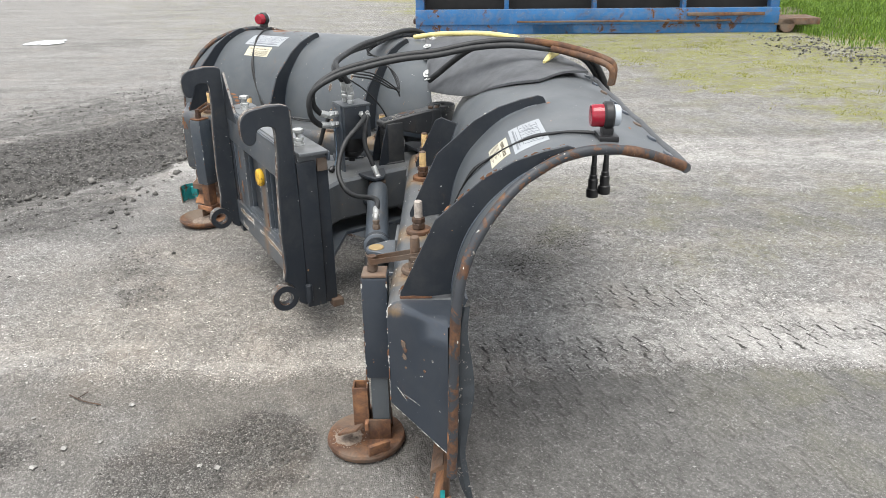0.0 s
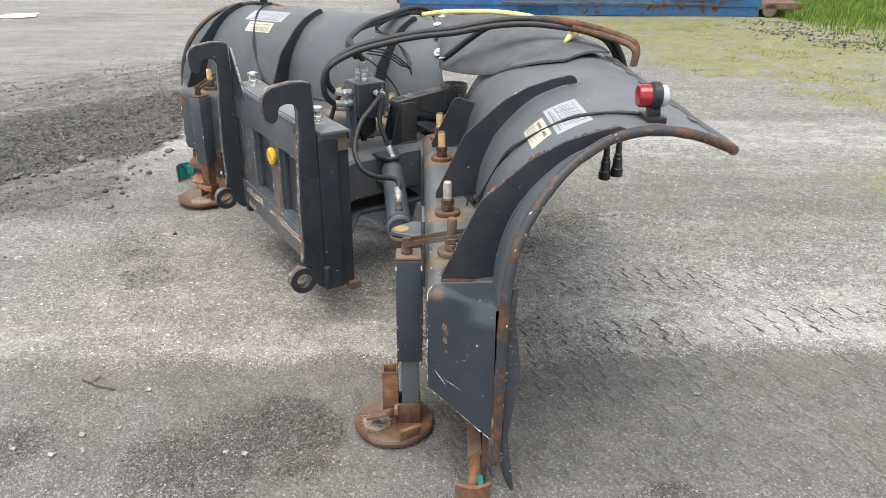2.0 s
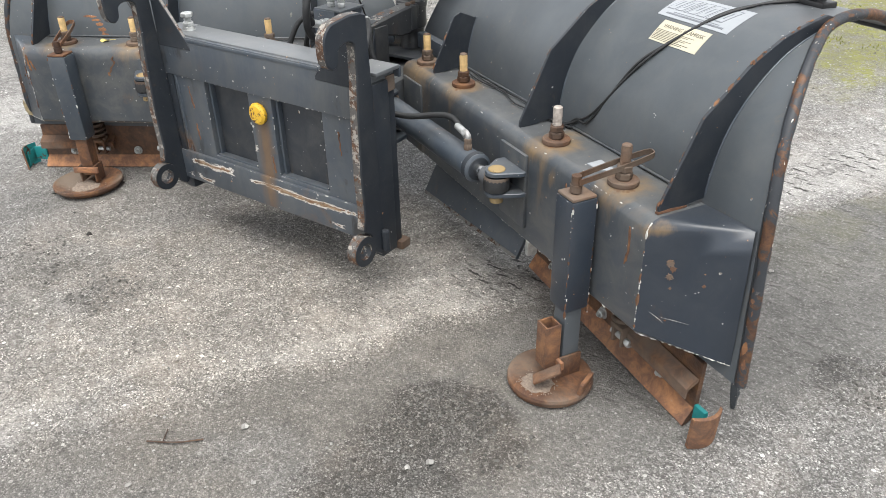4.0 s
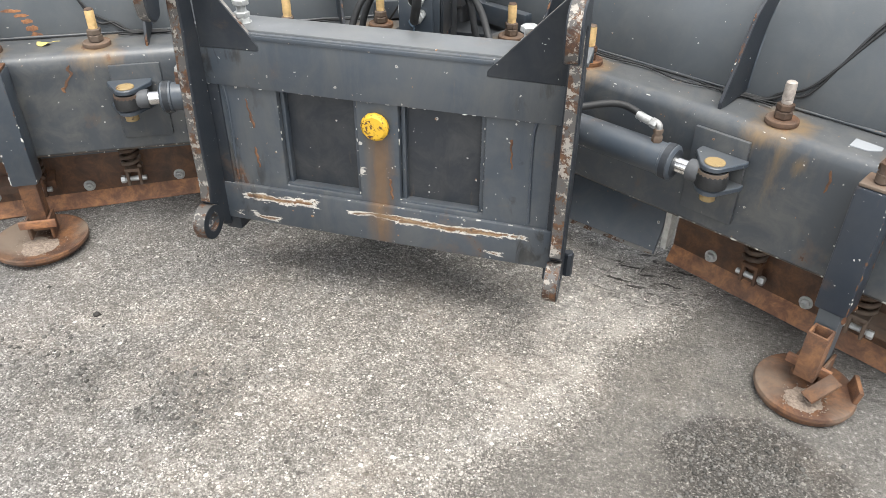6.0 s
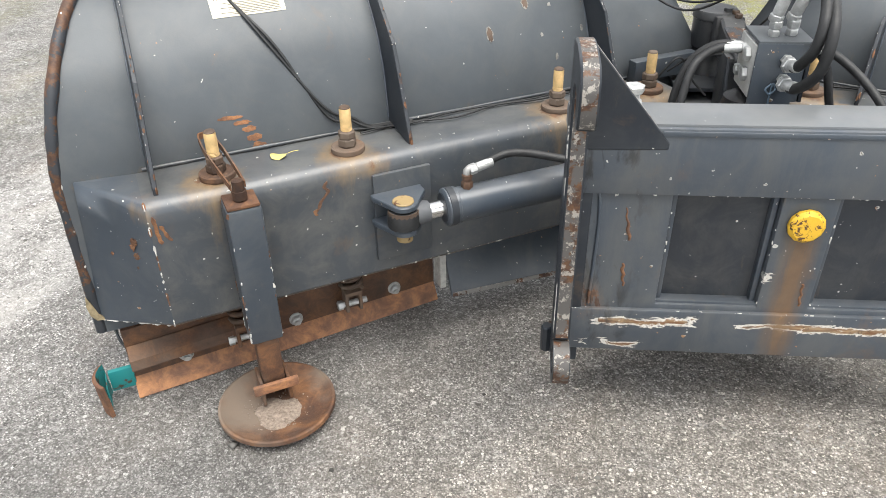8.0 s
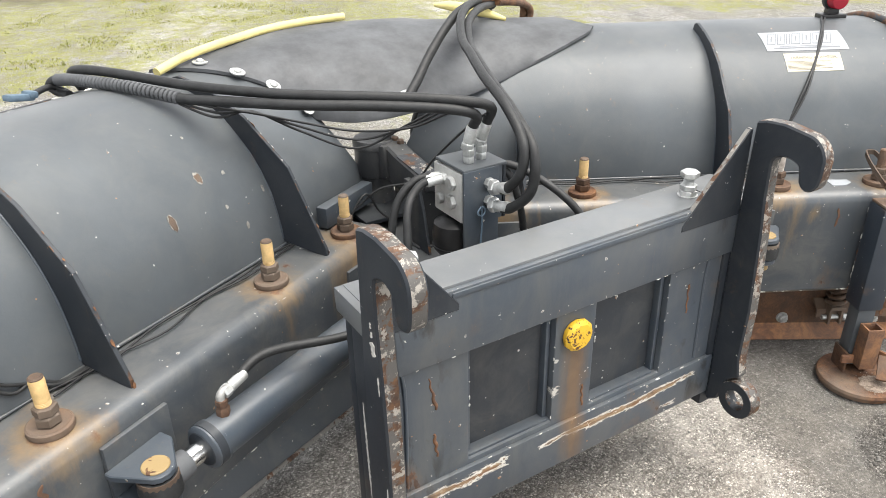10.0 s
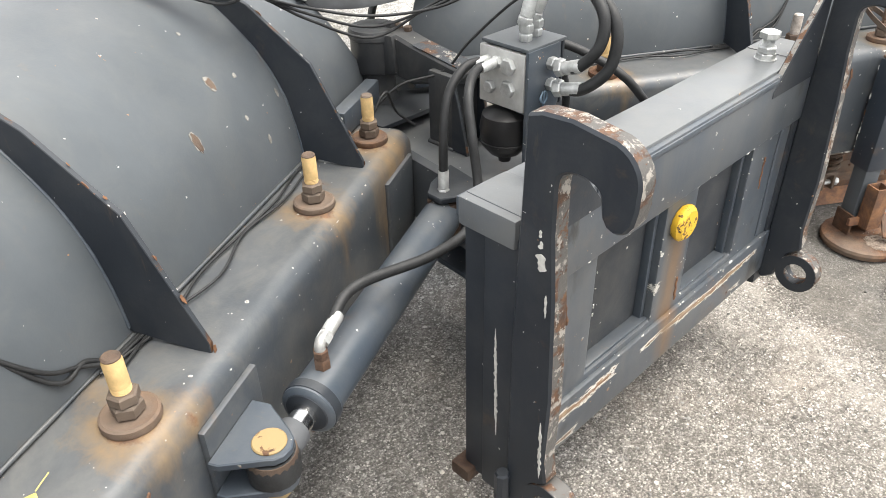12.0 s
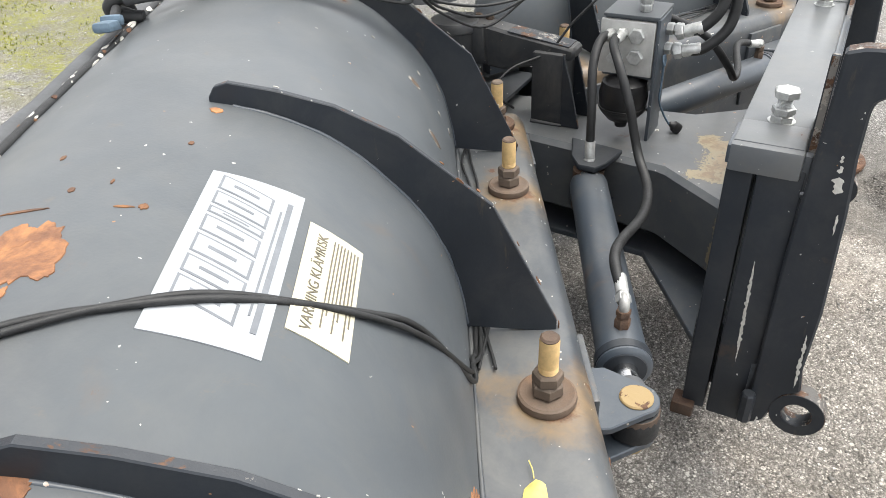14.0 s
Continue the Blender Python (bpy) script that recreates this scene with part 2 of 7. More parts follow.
rust = rust_mat("brown_rust")
rust_orange = rust_mat("orange_rust", 1.45, 0.85, 0.2)
rust_red = rust_mat("red_brown_scab_rust", 2.4, 0.9, 0.0)
# Lip tint bright, plate tint dark: sky light and shade put into the rust.
rust_blade = rust_mat("orange_brown_blade_rust", 2.4, 0.75, 0.2)
rust_plate = rust_mat("shaded_blade_rust", 0.8, 0.5, 0.1)
grit_dust = plain_mat("pinkish_grit", (0.25, 0.20, 0.16), 0.9, 0, 0.35, 120, 0.7)
torn = plain_mat("torn_grey_primer", (0.26, 0.25, 0.225), 0.7, 0, 0.45, 60)
raw_rod = plain_mat("bare_threaded_steel", (0.40, 0.355, 0.315), 0.55, 0.15, 0.3, 60, 0.3)
dusty_rust = rust_mat("dusty_red_rust", 1.05, 0.75, 0.9)
brown_old = plain_mat("stained_cream_paint", (0.30, 0.24, 0.14), 0.65, 0, 0.45, 45)
rust_dark = rust_mat("dark_rusty_steel", 0.5, 0.7)
steel = plain_mat("zinc_plated_steel", (0.52, 0.53, 0.52), 0.48, 0.6, 0.25, 40)
block_steel = plain_mat("aluminium_block", (0.52, 0.52, 0.50), 0.5, 0.35, 0.15, 25)
chrome = plain_mat("chrome_rod", (0.75, 0.75, 0.74), 0.15, 1.0, 0.08, 30, 0.05)
rubber = plain_mat("black_hose_rubber", (0.018, 0.019, 0.02), 0.55, 0, 0.35, 30, 0.3)
rubber_sheet = plain_mat("grey_rubber_sheet", (0.080, 0.084, 0.090), 0.62, 0, 0.3, 9, 0.25)
scuffed_sheet = edge_worn_mat("scuffed_wear_strip", (0.030, 0.036, 0.042), 0.70, 0.60, 30)
dull_steel = plain_mat("dull_zinc", (0.36, 0.36, 0.35), 0.5, 0.4, 0.3, 40)
hinge_black = paint_mat("black_hinge_paint", (0.029, 0.031, 0.034), 0.52, 0.66, 0.42, 0.22, 0.4)
plastic = plain_mat("black_plastic", (0.014, 0.014, 0.015), 0.4, 0, 0.2, 20)
rod_yellow = plain_mat("ochre_coated_rod", (0.64, 0.44, 0.20), 0.6, 0, 0.22, 35, 0.2)
yellow = edge_worn_mat("chipped_yellow_paint", (0.68, 0.41, 0.03), 0.555, 0.72, 70)
yellow_pale = plain_mat("pale_yellow_plastic", (0.72, 0.62, 0.25), 0.5, 0, 0.12, 14)
teal = edge_worn_mat("chipped_teal_paint", (0.01, 0.19, 0.19), 0.56, 0.72, 30)
blue_cord = plain_mat("blue_cord", (0.10, 0.15, 0.20), 0.7, 0, 0.2, 40)
white_label = plain_mat("white_sticker", (0.33, 0.35, 0.37), 0.45, 0, 0.05, 10)
cream_label = plain_mat("cream_sticker", (0.50, 0.47, 0.36), 0.4, 0, 0.07, 10)
ink = plain_mat("dark_print", (0.13, 0.115, 0.085), 0.5, 0, 0.2, 30)
ink_pale = plain_mat("pale_grey_print", (0.155, 0.168, 0.185), 0.45, 0, 0.15, 30)
white_chip = plain_mat("bare_white_primer", (0.55, 0.54, 0.50), 0.6, 0, 0.2, 60)
red_lens = plain_mat("red_lens", (0.27, 0.010, 0.024), 0.18, 0, 0.1, 20, 0.05)
clear_lens = plain_mat("clear_lens", (0.42, 0.46, 0.50), 0.12, 0, 0.06, 20, 0.05)
leaf_yellow = plain_mat("yellow_leaf", (0.62, 0.52, 0.16), 0.6, 0, 0.2, 50)
blue_steel = paint_mat("blue_container_paint", (0.012, 0.105, 0.27), 0.56, 0.58, 0.5, 0.55)
black_inside = plain_mat("black_container_panel", (0.012, 0.012, 0.012), 0.7, 0, 0.4, 3)

# ---- mesh helpers ----
SMOOTH = 0.6


def thing(name, at, label, category, group="", kind=""):
    ob = new(name)
    ob.location = at
    ob.empty_display_size = 0.1
    return tagged(ob, label, category, group, kind)


def finish(bm, name, material, smooth=SMOOTH, rim=None, wear=None):
    bmesh.ops.recalc_face_normals(bm, faces=bm.faces)
    for e in bm.edges:
        if len(e.link_faces) == 2:
            e.smooth = e.calc_face_angle(0.0) < (max(smooth, 0.9) if e.seam else smooth)
    for f in bm.faces:
        f.smooth = True
    me = bpy.data.meshes.new(name)
    bm.to_mesh(me)
    bm.free()
    me.materials.append(material)
    if rim:
        me.materials.append(rim)
    if wear:
        layer = me.attributes.new("wear", "FLOAT", "POINT")
        layer.data.foreach_set("value", [wear(v.co) for v in me.vertices])
    return me


def part(name, bm, material, parent=None, label="", smooth=SMOOTH, rim=None, wear=None):
    """One mesh object under its thing or part; the vertices are in world metres."""
    ob = new(name, finish(bm, name, material, smooth, rim, wear))
    if parent:
        ob.parent = parent
        ob.matrix_parent_inverse = Matrix.Translation(world_of(parent)).inverted()
    return tagged(ob, label) if label else ob


def world_of(ob):
    p = Vector((0, 0, 0))
    if ob.parent is None:
        p = Vector(ob.location)
    return p


def bevelled(bm, width, segments=2):
    if width > 0:
        sharp = [e for e in bm.edges if len(e.link_faces) == 2 and e.calc_face_angle(0.0) > 0.5]
        bmesh.ops.bevel(bm, geom=sharp, offset=width, segments=segments, affect="EDGES", profile=0.6)
    return bm


def block(sx, sy, sz, m=None, bevel=0.004, bm=None):
    """A box of that size round the origin of m, with rounded edges."""
    b = bmesh.new()
    bmesh.ops.create_cube(b, size=1)
    bmesh.ops.scale(b, vec=(sx, sy, sz), verts=b.verts)
    bevelled(b, min(bevel, 0.4 * min(sx, sy, sz)))
    return join(bm, b, m)


def join(bm, b, m=None):
    if m is not None:
        b.transform(m)
    if bm is None:
        return b
    tmp = bpy.data.meshes.new("tmp")
    b.to_mesh(tmp)
    b.free()
    bm.from_mesh(tmp)
    bpy.data.meshes.remove(tmp)
    return bm


def prism(points, place_at, lo, hi, bevel=0.002, bm=None):
    """A flat outline of (a, b) given depth from lo to hi; place_at(a, b, d) gives the place."""
    b = bmesh.new()
    f = b.faces.new([b.verts.new(place_at(x, y, lo)) for x, y in points])
    g = b.faces.new([b.verts.new(place_at(x, y, hi)) for x, y in points])
    n = len(points)
    fv, gv = list(f.verts), list(g.verts)
    for i in range(n):
        b.faces.new((fv[i], fv[(i + 1) % n], gv[(i + 1) % n], gv[i]))
    for q in b.faces:
        q.material_index = 0 if q in (f, g) else 1
    bmesh.ops.recalc_face_normals(b, faces=b.faces)
    bevelled(b, bevel, 1)
    return join(bm, b)


def ring_plate(outer, inner, place_at, lo, hi, bm=None):
    """A plate of depth with a hole: outer and inner outlines with the same count."""
    b = bmesh.new()
    rows = [[b.verts.new(place_at(x, y, d)) for x, y in line] for line, d in ((outer, lo), (inner, lo), (inner, hi), (outer, hi))]
    n = len(outer)
    for k in range(4):
        p, q = rows[k], rows[(k + 1) % 4]
        for i in range(n):
            b.faces.new((p[i], p[(i + 1) % n], q[(i + 1) % n], q[i]))
    return join(bm, b)


def lathe(profile, m, sides=20, bm=None):
    """A turned body: (radius, height) up the z axis of m."""
    b = bmesh.new()
    rows = []
    for r, z in profile:
        if r < 1e-5:
            rows.append([b.verts.new((0, 0, z))])
        else:
            rows.append([b.verts.new((r * math.cos(math.tau * i / sides), r * math.sin(math.tau * i / sides), z)) for i in range(sides)])
    for p, q in zip(rows, rows[1:]):
        for i in range(sides):
            j = (i + 1) % sides
            if len(p) > 1 and len(q) > 1:
                b.faces.new((p[i], p[j], q[j], q[i]))
            elif len(p) > 1:
                b.faces.new((p[i], p[j], q[0]))
            elif len(q) > 1:
                b.faces.new((p[0], q[j], q[i]))
    for row in (rows[0], rows[-1]):
        if len(row) > 1:
            b.faces.new(row)
    return join(bm, b, m)


def aim(a, b):
    """The pose at a whose z axis points at b."""
    d = Vector(b) - Vector(a)
    return Matrix.Translation(a) @ d.to_track_quat("Z", "Y").to_matrix().to_4x4()


def spline(points, steps=8):
    """A smooth line through the points."""
    p = [Vector(q) for q in points]
    p = [p[0] * 2 - p[1]] + p + [p[-1] * 2 - p[-2]]
    out = []
    for i in range(1, len(p) - 2):
        a, b, c, d = p[i - 1:i + 3]
        for k in range(steps):
            t = k / steps
            out.append(0.5 * (2 * b + (c - a) * t + (2 * a - 5 * b + 4 * c - d) * t * t + (3 * b - a - 3 * c + d) * t ** 3))
    out.append(p[-2])
    return out


def tube(points, radius, sides=10, steps=8, bm=None, rough=0.0, radii=None):
    """A round bar or hose along a smooth line."""
    sides = max(sides, 12) if radius > 0.0045 else max(sides, 8)
    line = spline(points, steps) if steps > 1 else [Vector(q) for q in points]
    b = bmesh.new()
    rows = []
    up = Vector((0.13, 0.21, 1)).normalized()
    for i, p in enumerate(line):
        d = (line[min(i + 1, len(line) - 1)] - line[max(i - 1, 0)]).normalized()
        side = d.cross(up)
        if side.length < 1e-3:
            side = d.cross(Vector((1, 0.3, 0)))
        side.normalize()
        up = side.cross(d).normalized()
        r = radius if radii is None else radii(i / (len(line) - 1))
        r *= 1 + rough * noise.noise(p * 30)
        rows.append([b.verts.new(p + r * (side * math.cos(math.tau * k / sides) + up * math.sin(math.tau * k / sides))) for k in range(sides)])
    for p, q in zip(rows, rows[1:]):
        for k in range(sides):
            b.faces.new((p[k], p[(k + 1) % sides], q[(k + 1) % sides], q[k]))
    b.faces.new(rows[0])
    b.faces.new(rows[-1])
    for e in b.edges:
        e.seam = True
    return join(bm, b)


def hexagon(r, h, m, bm=None):
    """A hexagon nut or bolt head, chamfered."""
    return lathe([(r * 0.9, 0), (r, h * 0.12), (r, h * 0.85), (r * 0.86, h)], m, 6, bm)


def flakes(name, line, count, size, material, parent, lift=0.0, seed=1, span=(0.0, 1.0), thick=0.0012):
    """Small ragged chips of bare paint strung along an edge, as one mesh."""
    rnd = random.Random(seed)
    pts = [Vector(p) for p in line]
    lengths = [0.0]
    for p, q in zip(pts, pts[1:]):
        lengths.append(lengths[-1] + (q - p).length)
    b = bmesh.new()
    for _ in range(count):
        s = rnd.uniform(*span) * lengths[-1]
        k = max(i for i in range(len(pts) - 1) if lengths[i] <= s)
        d = (pts[k + 1] - pts[k]).normalized()
        c = pts[k] + d * (s - lengths[k])
        r = size[0] + (size[1] - size[0]) * rnd.random() ** 2.5
        long = r * rnd.uniform(1.0, 3.5)
        side = d.cross(Vector((rnd.gauss(0, 1), rnd.gauss(0, 1), rnd.gauss(0, 1)))).normalized()
        up = side.cross(d)
        c = c + side * lift
        n = 7
        ring = [c + d * (long * math.cos(math.tau * i / n) * rnd.uniform(0.6, 1.2)) + up * (r * math.sin(math.tau * i / n) * rnd.uniform(0.6, 1.2)) for i in range(n)]
        top = [b.verts.new(p + side * thick) for p in ring]
        low = [b.verts.new(p - side * thick) for p in ring]
        b.faces.new(top)
        b.faces.new(low[::-1])
        for i in range(n):
            b.faces.new((top[i], low[i], low[(i + 1) % n], top[(i + 1) % n]))
    return tagged(part(name, b, material, parent, "", 0.3), kind="stuff")


# ---- the snow plow: two wings, u out along the wing, v back, z up ----
HALF = radians(28.9)
CH, SH = math.cos(HALF), math.sin(HALF)
LEFT, RIGHT = -1, 1


def wing(side):
    return lambda u, v, z: Vector((side * (u * CH - v * SH), -u * SH - v * CH, z))


def wing_pose(side, u, v, z):
    """A pose on a wing, x out along it."""
    p = wing(side)(u, v, z)
    ang = -28.9 if side == RIGHT else 180 + 28.9
    return Matrix.Translation(p) @ pose(0, 0, 0, 0, 0, ang)


PROFILE = [(-0.088, 0.20), (-0.092, 0.32), (-0.095, 0.45), (-0.10, 0.60), (-0.112, 0.69), (-0.135, 0.77), (-0.178, 0.845), (-0.255, 0.925),
           (-0.33, 0.968), (-0.41, 0.992), (-0.50, 1.0), (-0.60, 0.985), (-0.70, 0.945)]
CURVE = [(p.x, p.y) for p in spline([(v, z, 0) for v, z in PROFILE], 4)]
X_IN = 0.10


def x_end(side, z):
    """The boards' outer ends lean out a little towards the ground."""
    return 1.610 + 0.05 * (1 - z) if side == RIGHT else 1.586 + 0.016 * min(1.0, max(0.0, (0.82 - z) / 0.2))


def height_at(v):
    """The height of the rolled moldboard at v."""
    for (v0, z0), (v1, z1) in zip(CURVE, CURVE[1:]):
        if v1 <= v <= v0 and z0 > 0.5:
            return z0 + (z1 - z0) * (v - v0) / (v1 - v0)
    return 0.945 if v < -0.5 else 0.6


def normal_at(v):
    """Up and out of the moldboard's back, as (v, z)."""
    d = 0.01
    a, b = height_at(v + d), height_at(v - d)
    n = Vector((b - a, 2 * d)).normalized()
    return n


def x_in(z):
    """The boards' inner edge leans away from the hinge with height."""
    return 0.045 + max(0.0, z - 0.66) * 0.62


def dent_at(side, u, v, z):
    """Slight dents and waves of the rolled plate."""
    return 0.0035 * noise.noise(Vector((u * 2.6, v * 3 + side * 7, z * 2.5))) + 0.0012 * noise.noise(Vector((u * 9, v * 9, z * 9 + side)))


def skin(side, u, v, lift=0.0):
    n, z = normal_at(v), height_at(v)
    o = lift + dent_at(side, u, v, z)
    return wing(side)(u, v + n.x * o, z + n.y * o)


def u_at(x, v):
    return (x + v * SH) / CH


def u_end(side, v, z):
    """Where the board ends along the wing; the tip of its roll sweeps outwards on one wing."""
    t = min(1.0, max(0.0, (-0.36 - v) / 0.34))
    return u_at(x_end(side, z), v) + (0.118 * t * t * (3 - 2 * t) if side == RIGHT else 0.0)


plow = thing("snow_plow", (0, -0.2, 0), "worn dark grey steel V snow plow on rusty feet", "snow plow")


def moldboard(side):
    w = wing(side)
    b = bmesh.new()
    n = 90
    layers = []
    for off in (0.0, -0.008):
        rows = []
        for v, z in CURVE:
            nv = normal_at(v) if z > 0.62 else Vector((1, 0))
            u0, u1 = u_at(x_in(z), v), u_end(side, v, z)
            row = []
            for k in range(n + 1):
                u = u0 + (u1 - u0) * k / n
                o = off + dent_at(side, u, v, z)
                row.append(b.verts.new(w(u, v + nv.x * o, z + nv.y * o)))
            rows.append(row)
        layers.append(rows)
    top, low = layers
    m = len(CURVE)
    for rows in layers:
        for i in range(m - 1):
            for k in range(n):
                b.faces.new((rows[i][k], rows[i][k + 1], rows[i + 1][k + 1], rows[i + 1][k]))
    for i in range(m - 1):
        for k in (0, n):
            b.faces.new((top[i][k], top[i + 1][k], low[i + 1][k], low[i][k]))
    for k in range(n):
        for i in (0, m - 1):
            b.faces.new((top[i][k], top[i][k + 1], low[i][k + 1], low[i][k]))

    def wear(p):
        x = abs(p.x)
        u, v = x * CH - p.y * SH, -x * SH - p.y * CH
        best = max(0.0, 1 - abs(u - u_end(side, v, p.z)) / 0.03) * 0.12
        if p.z < 0.625 and p.z > 0.6:
            best = max(best, 0.25)
        return max(0.0, min(1.0, best))
    return part("moldboard", b, paint_face, plow, "rolled grey steel moldboard, chipped and dusty", SMOOTH, None, wear)


RIB_BACK = [(0.034, 0.600), (0.034, 0.622), (-0.062, 0.826), (-0.185, 0.936), (-0.263, 0.980), (-0.335, 1.004), (-0.392, 1.017), (-0.41, 1.012), (-0.418, 0.999)]


def rib(side, u, parent, short=False):
    inner = [(v - 0.008, z - 0.008) for v, z in CURVE if 0.605 < z < 0.993 and v > -0.415]
    back = RIB_BACK
    if short:
        back = [(0.034, 0.600), (0.034, 0.622), (-0.05, 0.80), (-0.075, 0.812)]
        inner = [(v, z) for v, z in inner if z < 0.79]
    line = back + inner[::-1]
    lean = 0.07 if side == LEFT and u > 1.5 else 0.02 if side == LEFT and u > 0.9 else 0.0
    straight = wing(side)

    def w(u, v, z):
        return straight(u - lean * max(0.0, z - 0.61), v, z)
    b = prism(line, lambda v, z, d: w(d, v, z), u - 0.005, u + 0.005, 0.0012)
    ob = part("rib", b, paint_dark, parent, "", 0.4, rib_edge)
    if side == RIGHT and u > 1.5:
        foot = [(0.036, 0.606), (0.036, 0.612), (0.0, 0.614), (-0.05, 0.611), (-0.05, 0.606)]
        part("rust_foot", prism(foot, lambda v, z, d: w(d, v, z), u - 0.0062, u + 0.0062, 0), rust_orange, ob)
    flakes("edge_chip", [w(u, v, z) for v, z in back], 18, (0.0006, 0.0018), white_chip, ob, 0.004, int(u * 100) + side, (0.0, 0.9), 0.0005)
    rusty = side == RIGHT and u > 1.5
    flakes("edge_chip", [w(u, v, z) for v, z in back], 45 if rusty else 12, (0.0015, 0.005 if rusty else 0.004), rust_orange, ob, 0.004, int(u * 130) + side, (0.0, 0.95 if rusty else 0.6), 0.0006)
    bead = tube([w(u + 0.006, v + 0.008, z + 0.007) for v, z in inner[::2]], 0.003, 6, 3, None, 0.5)
    tube([w(u - 0.006, v + 0.008, z + 0.007) for v, z in inner[::2]], 0.003, 6, 3, bead, 0.5)
    part("weld_bead", bead, paint, ob)
    return ob


def end_rail(side, parent):
    """The rusty bar bent round the moldboard's outer end, and the roll along its top edge."""
    w = wing(side)
    line = [w(u_end(side, v, z) + 0.008 + (0.008 if side == RIGHT else -0.004) * min(1, max(0, (0.95 - z) / 0.3)), v + 0.006 - 0.014 * min(1, max(0, (0.9 - z) / 0.3)), z + 0.004) for v, z in CURVE[::2]]
    rail = part("end_rail", tube(line, 0.0135, 8, 3, None, 0.15), rail_paint, parent, "end bar worn to rust")
    flakes("bare_scuff", line, 26, (0.002, 0.007), rust_orange, rail, 0.0125, 71 + side)
    flakes("bare_scuff", line, 14, (0.001, 0.003), white_chip, rail, 0.0128, 75 + side)
    # thin loose wear strip in front of the end bar
    b = bmesh.new()
    rows = []
    edge = spline([(-0.156, 0.066, -0.145), (-0.147, 0.13, -0.122), (-0.138, 0.20, -0.108), (-0.133, 0.25, -0.104), (-0.143, 0.335, -0.104), (-0.156, 0.42, -0.104), (-0.153, 0.49, -0.104), (-0.140, 0.59, -0.106), (-0.146, 0.66, -0.122)], 6)
    for k, p in enumerate(edge):
        out, z, inn = p
        u = u_end(side, inn, z) - 0.014
        lift = 0.004 * math.sin(k * 0.31) + 0.002 * math.sin(k * 1.3)
        mid = (out + inn) / 2
        rows.append([b.verts.new(w(u + a, v, z)) for a, v in ((0.003, inn), (0.009 + lift * 0.5, mid), (0.004 + lift, out), (0.002 + lift, out), (0.007 + lift * 0.5, mid), (0.0, inn))])
    for p, q in zip(rows, rows[1:]):
        for k in range(6):
            b.faces.new((p[k], p[(k + 1) % 6], q[(k + 1) % 6], q[k]))
    b.faces.new(rows[0])
    b.faces.new(rows[-1])
    part("wear_strip", b, scuffed_sheet, parent, "bent scuffed grey wear strip")
    v, z = CURVE[-1]
    a, b2 = u_at(X_IN + 0.30, v), u_end(side, v, z)
    pipe = tube([w(a + (b2 - a) * k / 12, v - 0.004 + 0.003 * math.sin(k * 2.1), z - 0.004) for k in range(13)], 0.018 if side == LEFT else 0.0135, 16, 3, None, 0.08)
    part("top_edge_rail", pipe, rubber_sheet, parent, "dark rubber edge roll on the top edge")
    if side == LEFT:
        # A black tube stands in for the shade inside the gap.
        groove = [skin(side, a + (b2 - a) * k / 14, -0.672, 0.002) for k in range(15)]
        part("groove_shade_strip", tube(groove, 0.007, 8, 3, None, 0.2), rubber, parent, "black strip standing for the shaded worn groove along the top edge")
        flakes("groove_chip", groove, 70, (0.0015, 0.006), white_chip, parent, 0.006, 91, (0.05, 0.98))
        flakes("groove_chip", groove, 30, (0.002, 0.006), rust_orange, parent, 0.0065, 92, (0.05, 0.98))
    for k in range(9 if side == RIGHT else 0):
        u = a + 0.07 + (b2 - a - 0.14) * k / 8
        part("edge_clip", block(0.034, 0.022, 0.01, wing_pose(side, u, v + 0.024, z + 0.012) @ pose(0, 0, 0, -24 if side == RIGHT else 24), 0.003), paint if k % 3 else rust_dark, parent)


